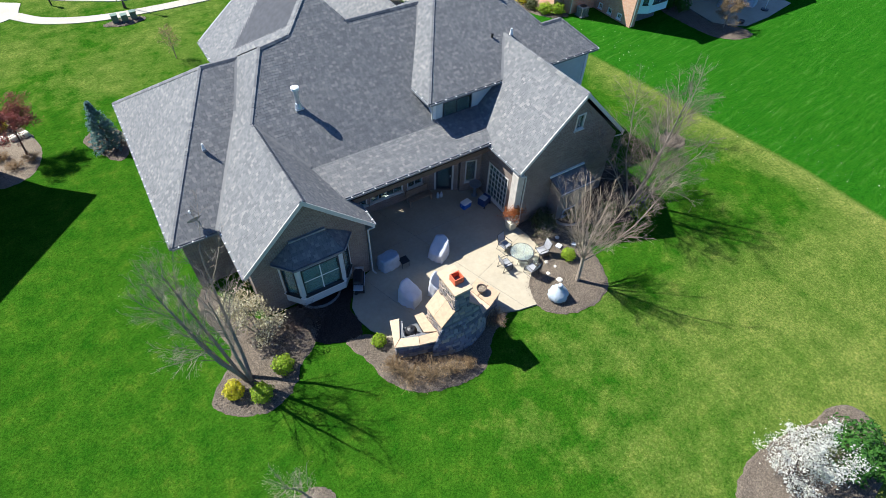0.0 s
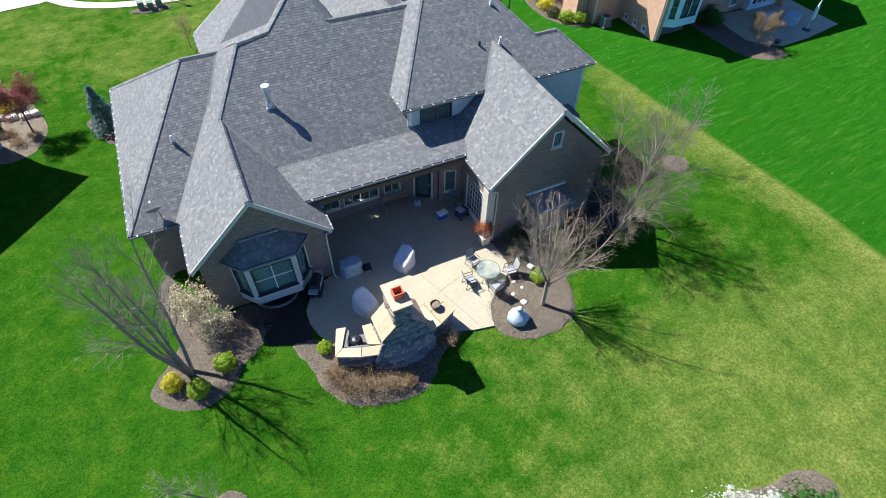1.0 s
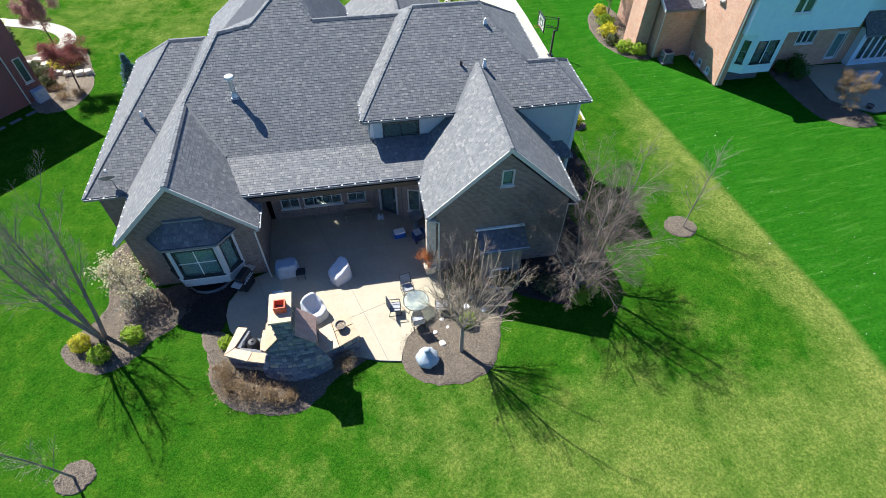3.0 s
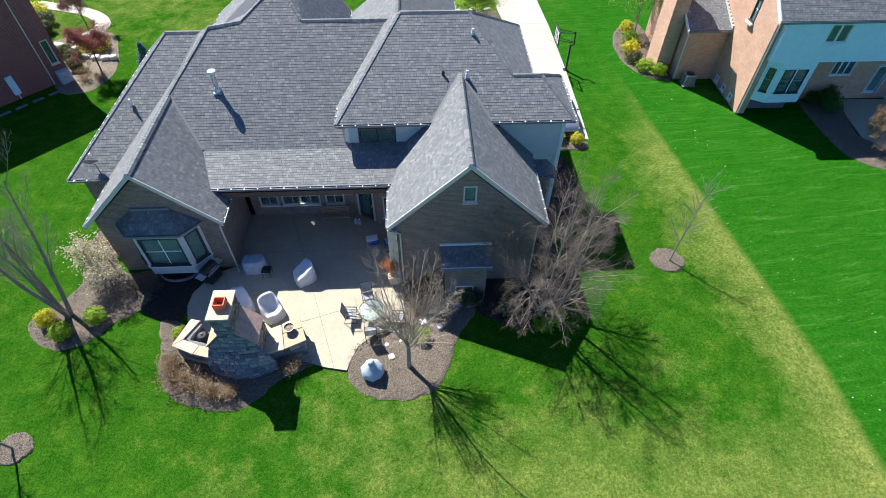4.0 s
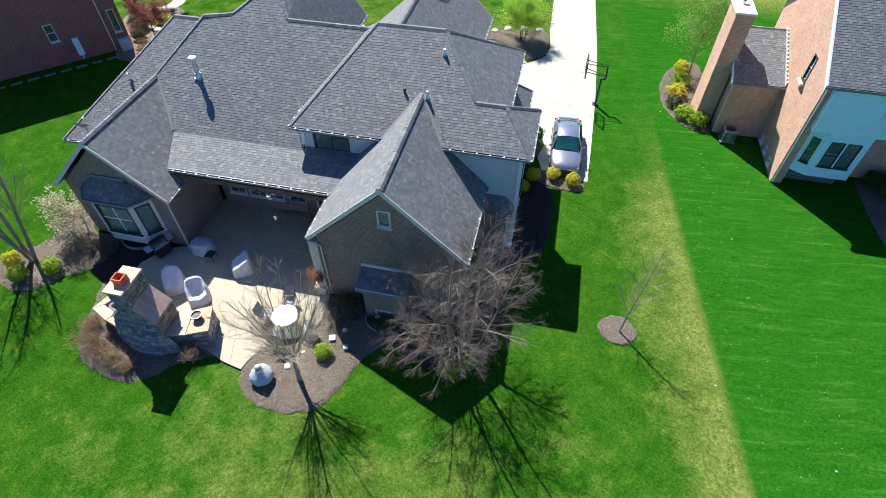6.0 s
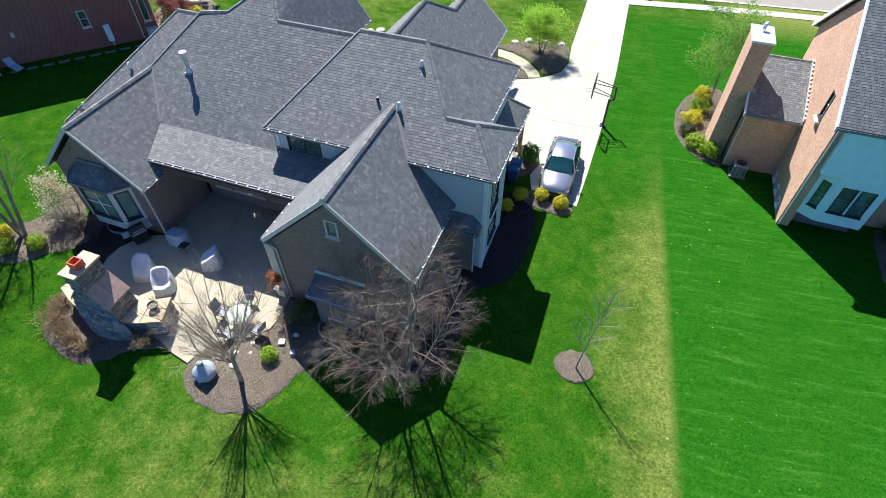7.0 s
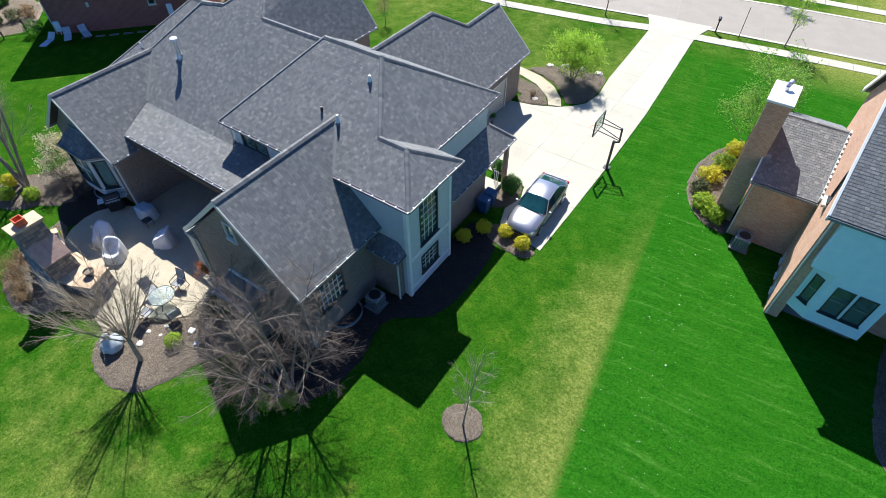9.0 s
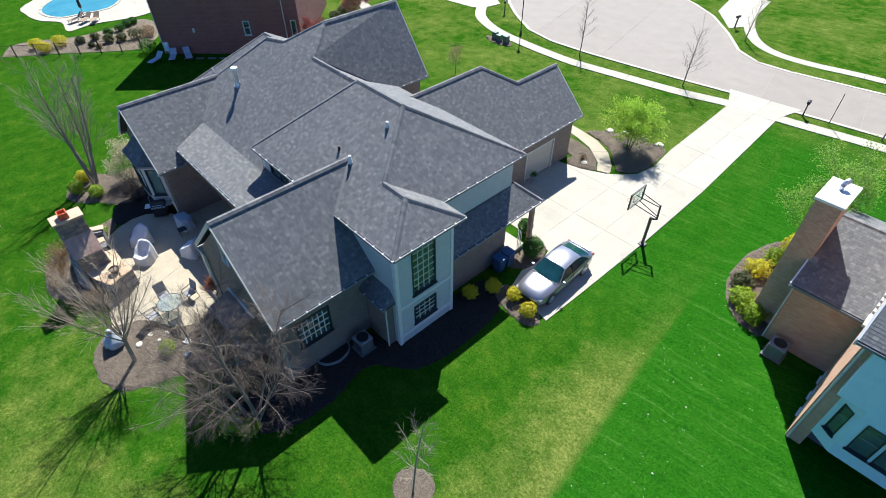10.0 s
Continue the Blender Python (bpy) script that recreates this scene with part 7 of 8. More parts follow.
# ---- car and hoop ----
def car(x, y, turn, size=1.07):
    """A silver saloon: lofted body, glasshouse, wheels and lamps. Nose towards -y."""
    ob = thing("car", "silver saloon car parked on the pale drive", "car", x, y, 0.03, turn)
    ob.scale = (size, size, size)
    paint = Nodes("silver_paint")
    paint.p.inputs["Coat Weight"].default_value = 0.8
    silver = paint.done(paint.ramp(paint.noise(paint.place(), 40.0, 1.0), [(0.3, (0.3, 0.3, 0.34)), (0.7, (0.35, 0.35, 0.39))]), 0.28, 0.7)
    # (y, half width, low, belt, crown) along the length
    rows = [(-2.36, 0.46, 0.34, 0.54, 0.6), (-2.3, 0.64, 0.26, 0.64, 0.71), (-2.14, 0.77, 0.21, 0.7, 0.81), (-1.9, 0.84, 0.2, 0.74, 0.86), (-1.6, 0.88, 0.19, 0.78, 0.91), (-1.0, 0.9, 0.19, 0.84, 0.95), (-0.4, 0.9, 0.19, 0.9, 0.98), (0.4, 0.9, 0.19, 0.93, 0.99), (1.1, 0.9, 0.19, 0.95, 1.0), (1.6, 0.89, 0.2, 0.96, 1.03), (2.0, 0.86, 0.24, 0.95, 1.05), (2.25, 0.8, 0.3, 0.9, 1.02), (2.36, 0.68, 0.4, 0.8, 0.86)]
    bm = bmesh.new()
    rings = []
    for yy, w, lo, belt, top in rows:
        sec = [(-w * 0.86, lo), (-w, lo + 0.14), (-w * 1.01, (lo + belt) / 2), (-w * 0.98, belt - 0.05), (-w * 0.9, belt + 0.02), (-w * 0.6, top - 0.02), (0, top), (w * 0.6, top - 0.02), (w * 0.9, belt + 0.02), (w * 0.98, belt - 0.05), (w * 1.01, (lo + belt) / 2), (w, lo + 0.14), (w * 0.86, lo)]
        rings.append([bm.verts.new((px, yy, pz)) for px, pz in sec])
    for a, b in zip(rings, rings[1:]):
        for i in range(len(a) - 1):
            bm.faces.new((a[i], a[i + 1], b[i + 1], b[i]))
        bm.faces.new((a[-1], a[0], b[0], b[-1]))
    bm.faces.new(rings[0])
    bm.faces.new(rings[-1][::-1])
    bmesh.ops.recalc_face_normals(bm, faces=bm.faces[:])
    for f in bm.faces:
        f.smooth = True
    body = part("body", bm, silver, ob)
    roofline = [(-0.95, 0.74, 0.97), (-0.2, 0.62, 1.4), (0.25, 0.61, 1.46), (0.8, 0.61, 1.45), (1.2, 0.62, 1.36), (1.95, 0.72, 1.06)]
    bm = bmesh.new()
    rings = [[bm.verts.new(p) for p in ((-w, yy, z - 0.05), (-w * 0.8, yy, z), (0, yy, z + 0.03), (w * 0.8, yy, z), (w, yy, z - 0.05))] for yy, w, z in roofline[1:5]]
    for a, b in zip(rings, rings[1:]):
        for i in range(4):
            bm.faces.new((a[i], a[i + 1], b[i + 1], b[i]))
    for f in bm.faces:
        f.smooth = True
    part("roof_panel", bm, silver, ob)
    tint = plain("car_glass", (0.012, 0.05, 0.06), 0.04, vary=0.3, scale=1.5, bump=0.0)
    for name, i in (("windscreen", 0), ("rear_window", 4)):
        a, b = roofline[i], roofline[i + 1]
        v = [(-a[1], a[0], a[2] - 0.05), (-a[1] * 0.8, a[0], a[2]), (0, a[0] - (0.05 if i == 0 else 0), a[2] + 0.03), (a[1] * 0.8, a[0], a[2]), (a[1], a[0], a[2] - 0.05), (b[1], b[0], b[2] - 0.05), (b[1] * 0.8, b[0], b[2]), (0, b[0], b[2] + 0.03), (-b[1] * 0.8, b[0], b[2]), (-b[1], b[0], b[2] - 0.05)]
        part(name, (v, [(0, 1, 8, 9), (1, 2, 7, 8), (2, 3, 6, 7), (3, 4, 5, 6)]), tint, ob)
    for s in (-1, 1):
        side = [(s * 0.86, -0.85, 0.93), (s * 0.625, -0.2, 1.34), (s * 0.615, 0.25, 1.41), (s * 0.615, 0.8, 1.4), (s * 0.63, 1.2, 1.31), (s * 0.84, 1.75, 0.98), (s * 0.87, 0.4, 0.95)]
        part("side_window", (side, [tuple(range(7))]), tint, ob)
        part("pillar", rods(((s * 0.875, 0.33, 0.94), (s * 0.625, 0.31, 1.42), 0.025), sides=5), BLACK, ob)
        part("roof_rail", rods(((s * 0.87, -0.88, 0.95), (s * 0.635, -0.2, 1.37), 0.03), ((s * 0.635, -0.2, 1.37), (s * 0.625, 0.8, 1.43), 0.03), ((s * 0.625, 0.8, 1.43), (s * 0.64, 1.2, 1.34), 0.03), ((s * 0.64, 1.2, 1.34), (s * 0.82, 1.85, 1.02), 0.035), sides=6), silver, ob)
        part("mirror", boxes((s * 0.9, -0.72, 0.93, s * 1.06, -0.6, 1.05), bevel=0.03), silver, ob)
        part("headlamp", boxes((s * 0.45, -2.28, 0.56, s * 0.8, -2.02, 0.68), bevel=0.03), glass_material("lamp_glass", (0.9, 0.92, 0.95), 0.05), ob, "clear headlamp")
        part("tail_lamp", boxes((s * 0.5, 2.2, 0.78, s * 0.82, 2.36, 0.92), bevel=0.03), plain("red_lens", (0.35, 0.02, 0.02), 0.2), ob, "red tail lamp")
        part("door_seam", boxes((s * 0.895, 0.3, 0.3, s * 0.915, 0.32, 0.92)), BLACK, ob)
        part("door_handle", boxes((s * 0.89, 0.05, 0.78, s * 0.93, 0.22, 0.81), bevel=0.01), silver, ob)
        for yy in (-1.45, 1.4):
            wheel = part("wheel", rods(((s * 0.74, yy, 0.32), (s * 0.925, yy, 0.32), 0.22), sides=18), STEEL, ob, "alloy wheel")
            tyre = bmesh.new()
            for k in range(20):
                a0, a1 = 2 * math.pi * k / 20, 2 * math.pi * (k + 1) / 20
                rod(tyre, (s * 0.83, yy + math.cos(a0) * 0.27, 0.32 + math.sin(a0) * 0.27), (s * 0.83, yy + math.cos(a1) * 0.27, 0.32 + math.sin(a1) * 0.27), 0.085, sides=6)
            part("tyre", tyre, BLACK, wheel)
            part("wheel_arch", rods(*[((s * 0.9, yy + math.cos(0.35 * k) * 0.37, 0.34 + math.sin(0.35 * k) * 0.37), (s * 0.9, yy + math.cos(0.35 * (k + 1)) * 0.37, 0.34 + math.sin(0.35 * (k + 1)) * 0.37), 0.022) for k in range(9)], sides=5), BLACK, ob)
    part("grille", boxes((-0.42, -2.385, 0.4, 0.42, -2.33, 0.56), bevel=0.015), BLACK, ob)
    part("lower_intake", boxes((-0.6, -2.36, 0.25, 0.6, -2.28, 0.36), bevel=0.015), BLACK, ob)
    part("bonnet_seam", boxes((-0.78, -0.98, 0.955, 0.78, -0.96, 0.968)), BLACK, ob)
    part("spoiler", boxes((-0.62, 2.1, 1.05, 0.62, 2.26, 1.085), bevel=0.012), silver, ob)


car(24.72, 29.3, 2)


def hoop(x, y):
    ob = thing("basketball_hoop", "black basketball post with a clear framed backboard", "basketball hoop", x, y, 0)
    part("post", boxes((-0.07, -0.07, 0, 0.07, 0.07, 2.1), bevel=0.01), BLACK, ob)
    part("base_plate", boxes((-0.2, -0.2, 0.0, 0.2, 0.2, 0.06)), BLACK, ob)
    part("neck", rods(((0, 0, 2.0), (0.3, 0.12, 2.05), 0.06), ((0.3, 0.12, 2.05), (0.25, 0.12, 3.05), 0.06), sides=6), BLACK, ob)
    for dy in (-0.25, 0.25):
        for z0, z1 in ((2.95, 3.2), (2.2, 2.6)):
            part("arm", rods(((0.25, 0.12 + dy * 0.3, z0), (-1.1, dy, z1), 0.028), sides=6), BLACK, ob)
    board = part("backboard", boxes((-1.17, -0.72, 2.4, -1.15, 0.72, 3.4)), glass_material("clear_board", (0.9, 0.93, 0.95), 0.05), ob, "clear acrylic backboard")
    board.visible_shadow = False
    part("board_edge", boxes((-1.2, -0.76, 2.36, -1.12, 0.76, 2.42), (-1.2, -0.76, 3.38, -1.12, 0.76, 3.44), (-1.2, -0.76, 2.42, -1.12, -0.69, 3.38), (-1.2, 0.69, 2.42, -1.12, 0.76, 3.38)), BLACK, board)
    part("target_square", boxes((-1.19, -0.3, 2.62, -1.175, 0.3, 2.66), (-1.19, -0.3, 3.04, -1.175, 0.3, 3.08), (-1.19, -0.3, 2.66, -1.175, -0.26, 3.04), (-1.19, 0.26, 2.66, -1.175, 0.3, 3.04)), BLACK, board)
    part("rim", rods(*[((-1.42 + math.cos(0.393 * i) * 0.225, math.sin(0.393 * i) * 0.225, 2.52), (-1.42 + math.cos(0.393 * (i + 1)) * 0.225, math.sin(0.393 * (i + 1)) * 0.225, 2.52), 0.012) for i in range(16)], sides=5), plain("orange_rim", (0.5, 0.12, 0.03)), ob)


hoop(26.5, 35.6)


def mailbox(x, y, turn):
    ob = thing("mailbox", "dark mailbox on a post at the kerb", "mailbox", x, y, 0, turn)
    part("post", boxes((-0.05, -0.05, 0, 0.05, 0.05, 1.05)), BLACK, ob)
    bm = rods(((0, -0.25, 1.18), (0, 0.25, 1.18), 0.13), sides=12)
    part("box", bm, BLACK, ob)
    part("flag", boxes((0.13, 0.0, 1.2, 0.15, 0.03, 1.38)), plain("flag_red", (0.4, 0.03, 0.03)), ob)


mailbox(27.0, 58.75, 10)
mailbox(-5.4, 58.5, 30)
mailbox(14.6, 73.0, -15)


def street_lamp(x, y, h=4.0):
    ob = thing("street_lamp", "slim black street lamp on the verge", "street lamp", x, y, 0)
    part("post", rods(((0, 0, 0), (0, 0, h), 0.05), sides=10), BLACK, ob)
    part("base", revolve(bmesh.new(), [(0.14, 0), (0.1, 0.4), (0.06, 0.5)], 12), BLACK, ob)
    part("lantern", revolve(bmesh.new(), [(0.08, h), (0.17, h + 0.25), (0.2, h + 0.42), (0.05, h + 0.55)], 8), WHITE, ob)


street_lamp(0.1, 54.9, 4.6)


def sign_post(x, y):
    ob = thing("marker_post", "thin bare marker post on the verge", "post", x, y, 0)
    part("post", rods(((0, 0, 0), (0, 0, 2.6), 0.03), sides=6), BLACK, ob)


sign_post(28.95, 58.85)


def door_urn(x, y):
    ob = thing("urn", "grey urn with a dark plant by the garage doors", "urn", x, y, 0.03)
    part("bowl", revolve(bmesh.new(), [(0.16, 0), (0.1, 0.1), (0.1, 0.3), (0.24, 0.55), (0.27, 0.62), (0.22, 0.62)], 14), GREY_METAL, ob)
    part("plant", leaf_quads(random.Random(3), [Vector((0, 0, 0.75))], 0.06, 160, 0.1), GREEN, ob, kind="stuff")


door_urn(17.95, 35.55)


# ---- neighbouring houses ----
def east_house():
    ob = thing("neighbour_house", "orange brick neighbour house with pale siding at the back", "house")
    mid, top = 34.6, 11.4
    # west gable wall with one narrow window, low basement windows
    wall("wall", ob, ORANGE_BRICK, (37.45, 39.9, 0), (0, -1), [(0, 0), (10.6, 0), (10.6, 7.1), (5.3, 11.1), (0, 7.1)], [(7.55, 5.45, 8.15, 6.95), (6.55, 0.25, 7.05, 0.75), (7.75, 0.25, 8.25, 0.75), (8.95, 0.25, 9.45, 0.75)])
    window(ob, (37.45, 39.9, 0), (0, -1), 7.55, 5.45, 8.15, 6.95, 1, 2, DARK_FRAME, 0.05, label="narrow upper window in the gable", muntin=TRIM)
    part("stone_sill", boxes((37.22, 31.65, 5.22, 37.44, 32.45, 5.38), bevel=0.02), BOULDER, ob, "pale stone window sill")
    for u in (6.55, 7.75, 8.95):
        window(ob, (37.45, 39.9, 0), (0, -1), u, 0.25, u + 0.5, 0.75, 2, 1, WHITE, 0.03, label="small basement window")
    wall("wall", ob, ORANGE_BRICK, (37.45, 29.3, 0), (1, 0), [(0, 0), (0.62, 0), (0.62, 6.9), (0, 6.9)])
    part("corner_return", boxes((37.3, 28.86, 6.86, 37.98, 29.26, 7.0), bevel=0.01), WHITE, ob, "white boxed eaves return")
    # upper storey of siding, standing out over the brick, flush with the bay below
    wall("wall", ob, PALE_SIDING, (37.8, 28.82, 0), (1, 0), [(0, 4.15), (8.9, 4.15), (8.9, 6.9), (0, 6.9)], [(2.85, 5.5, 4.25, 6.7)], label="pale blue-white siding")
    window(ob, (37.8, 28.82, 0), (1, 0), 2.85, 5.5, 4.25, 6.7, 2, 1, WHITE, 0.14)
    wall("wall", ob, PALE_SIDING, (37.8, 29.29, 0), (0, -1), [(0, 4.15), (0.47, 4.15), (0.47, 6.9), (0, 6.9)], thick=0.12)
    wall("wall", ob, PALE_SIDING, (46.7, 28.82, 0), (0, 1), [(0, 4.15), (2.08, 4.15), (2.08, 6.9), (0, 6.9)])
    part("overhang_soffit", boxes((38.06, 29.08, 4.16, 46.44, 30.88, 4.22)), PALE_SIDING, ob)
    plan = [(38.02, 29.3), (38.82, 28.824), (41.1, 28.824), (41.3, 30.9)]
    bay_body = part("bay_window", prism(bmesh.new(), plan + [(38.02, 30.9)], 1.16, 1.26), PALE_SIDING, ob, "pale siding bay with dark windows")
    for (x0, y0), (x1, y1), spans in ((plan[0], plan[1], [(0.24, 0.7, 1)]), (plan[1], plan[2], [(0.3, 1.05, 1), (1.17, 1.92, 1)]), (plan[2], plan[3], [(0.5, 1.4, 1)])):
        d = Vector((x1 - x0, y1 - y0))
        n = d.length
        wall("jamb", bay_body, PALE_SIDING, (x0, y0, 0), d.normalized(), [(0, 1.26), (n, 1.26), (n, 4.146), (0, 4.146)], [(a, 1.95, b, 3.65) for a, b, _ in spans], 0.12)
        for a, b, cols in spans:
            window(bay_body, (x0, y0, 0), d.normalized(), a, 1.95, b, 3.65, cols, 2, DARK_FRAME, 0.05, 0.04, 0.07, name="sash", muntin=GREY_METAL)
    part("foundation", boxes((37.72, 29.9, 0.0, 41.2, 30.1, 1.15)), MORTAR, ob, "grey foundation wall below the bay")
    wall("wall", ob, ORANGE_BRICK, (41.32, 30.9, 0), (1, 0), [(0, 0), (7.98, 0), (7.98, 4.14), (0, 4.14)], [(2.75, 1.95, 4.3, 3.3), (6.15, 0.35, 7.05, 2.6)])
    window(ob, (41.32, 30.9, 0), (1, 0), 2.75, 1.95, 4.3, 3.3, 3, 1, WHITE, 0.1)
    door_leaf(ob, (41.32, 30.9, 0), (1, 0), 6.15, 0.35, 7.05, 2.6, WHITE, label="white framed glazed back door", ribs=1, glazed=True)
    wall("wall", ob, PALE_SIDING, (46.7, 30.9, 0), (1, 0), [(0, 4.15), (6.45, 4.15), (6.45, 7.0), (0, 7.0)])
    wall("wall", ob, PALE_SIDING, (49.3, 30.3, 0), (1, 0), [(0, 0), (3.85, 0), (3.85, 2.95), (0, 2.95)], [(0.3, 0.45, 3.6, 2.5)])
    window(ob, (49.3, 30.3, 0), (1, 0), 0.3, 0.45, 3.6, 2.5, 5, 1, WHITE, 0.16, label="row of sunroom windows")
    wall("wall", ob, PALE_SIDING, (49.3, 30.9, 0), (0, -1), [(0, 0), (0.6, 0), (0.6, 2.95), (0, 2.95)])
    wall("wall", ob, ORANGE_BRICK, (53.15, 29.6, 0), (0, 1), [(0, 0), (10.3, 0), (10.3, 7.1), (0, 7.1)])
    wall("wall", ob, ORANGE_BRICK, (53.15, 39.9, 0), (-1, 0), [(0, 0), (15.7, 0), (15.7, 7.1), (0, 7.1)])
    roof(ob, "grey shingle main roof", [[(37.2, 28.75, 6.95), (54.0, 28.75, 6.95), (54.0, mid, top), (37.2, mid, top)], [(54.0, 40.45, 6.95), (37.2, 40.45, 6.95), (37.2, mid, top), (54.0, mid, top)]],
         eaves=[((37.2, 28.75, 6.95), (54.0, 28.75, 6.95)), ((54.0, 40.45, 6.95), (37.2, 40.45, 6.95))], ridges=[((37.2, mid, top), (54.0, mid, top))], seed=31, strapped=False)
    for a, b in (((37.2, 28.75, 6.95), (37.2, mid, top)), ((37.2, mid, top), (37.2, 40.45, 6.95))):
        a, b = Vector(a), Vector(b)
        v = [tuple(p + s) for s in (Vector((-0.05, 0, 0)), Vector((0.03, 0, 0))) for p in (a + Vector((0, 0, 0.03)), b + Vector((0, 0, 0.03)), b - Vector((0, 0, 0.26)), a - Vector((0, 0, 0.26)))]
        part("rake_board", (v, [(0, 1, 2, 3), (7, 6, 5, 4), (0, 4, 5, 1), (2, 6, 7, 3), (1, 5, 6, 2), (3, 7, 4, 0)]), WHITE, ob)
    roof(ob, "sunroom roof of dark shingles", [[(48.7, 29.6, 2.95), (53.4, 29.6, 2.95), (53.4, 30.9, 4.1), (48.7, 30.9, 4.1)]], eaves=[((48.7, 29.6, 2.95), (53.4, 29.6, 2.95))], seed=33, strapped=False)
    # side wing and chimney
    wall("wall", ob, ORANGE_BRICK, (34.5, 33.95, 0), (1, 0), [(0, 0), (2.95, 0), (2.95, 4.0), (0, 4.0)])
    wall("wall", ob, ORANGE_BRICK, (34.5, 41.3, 0), (0, -1), [(0, 0), (7.35, 0), (7.35, 4.0), (3.67, 5.75), (0, 4.0)])
    wall("wall", ob, ORANGE_BRICK, (37.45, 41.3, 0), (-1, 0), [(0, 0), (2.95, 0), (2.95, 4.0), (0, 4.0)])
    roof(ob, "grey shingle wing roof", [[(34.3, 33.65, 4.0), (37.45, 33.65, 4.0), (37.45, 37.6, 5.85), (34.3, 37.6, 5.85)], [(37.45, 41.6, 4.0), (34.3, 41.6, 4.0), (34.3, 37.6, 5.85), (37.45, 37.6, 5.85)]],
         eaves=[((34.3, 33.65, 4.0), (37.45, 33.65, 4.0))], ridges=[((34.3, 37.6, 5.85), (37.45, 37.6, 5.85))], seed=32, strapped=False)
    stack = part("chimney", boxes((33.28, 34.95, 0, 34.36, 36.98, 7.6)), ORANGE_BRICK, ob, "tall orange brick chimney stack")
    part("chimney_cap", boxes((33.2, 34.86, 7.6, 34.44, 37.06, 7.74), bevel=0.02), WHITE, stack, "white metal cap")
    part("flue", rods(((33.8, 36.2, 7.74), (33.8, 36.2, 7.95), 0.1), ((33.8, 36.2, 7.95), (33.83, 36.3, 8.08), 0.11), ((33.83, 36.3, 8.08), (33.9, 36.45, 8.12), 0.13), sides=14), STEEL, stack, "steel flue with a turned hood")
    part("shoulder_flashing", boxes((34.36, 34.9, 4.5, 34.62, 35.3, 4.75), bevel=0.01), GREY_METAL, stack)
    # stepped pale flashing where the wing roof meets the gable wall
    for k in range(14):
        y0 = 33.7 + 0.28 * k
        part("step_flashing", boxes((37.36, y0, 4.06 + 0.131 * k, 37.44, y0 + 0.26, 4.3 + 0.131 * k)), TRIM, ob)
    v = [(34.27 + dx, y, z + dz) for dx in (-0.04, 0.03) for y, z, dz in ((33.65, 4.0, 0.03), (37.6, 5.85, 0.03), (37.6, 5.85, -0.2), (33.65, 4.0, -0.2))]
    part("rake_board", (v, [(0, 1, 2, 3), (7, 6, 5, 4), (0, 4, 5, 1), (2, 6, 7, 3), (1, 5, 6, 2), (3, 7, 4, 0)]), WHITE, ob)
    downspout(ob, [(34.4, 33.6, 3.9), (34.45, 33.88, 3.7), (34.45, 33.88, 0.1)])
    downspout(ob, [(37.3, 28.85, 6.8), (37.55, 29.22, 6.5), (37.55, 29.22, 0.1)])
    return ob


east_house()
paving("neighbour_patio", [(44.9, 25.7), (47.2, 24.2), (50.4, 24.3), (55.0, 25.0), (55.0, 30.3), (45.7, 30.8), (45.2, 28.4)], [(1, 0, 49.0), (1, 0, 52.0)], 0.04, CONCRETE, "buff concrete patio of the neighbour", "patio")
fabric_cover(49.0, 27.9, 180, 2.0, 0.95, 0.9, 0.75, "sofa under a grey cover on the neighbour's patio", BLUE_CLOTH, 11)
fabric_cover(51.2, 27.0, 200, 1.6, 1.2, 0.8, 0.7, "table under a grey cover on the neighbour's patio", BLUE_CLOTH, 12)


def closed_parasol(x, y):
    ob = thing("parasol", "closed white parasol on the neighbour's patio", "parasol", x, y, 0.04)
    part("pole", rods(((0, 0, 0), (0, 0, 2.6), 0.025)), WHITE, ob)
    part("canopy", revolve(bmesh.new(), [(0.12, 0.9), (0.2, 1.1), (0.14, 1.9), (0.04, 2.55)], 12), WHITE, ob)
    part("base", revolve(bmesh.new(), [(0.35, 0), (0.35, 0.08), (0.06, 0.12)], 16), BLACK, ob)


closed_parasol(51.4, 25.4)
pot(47.0, 24.7, 0.05)


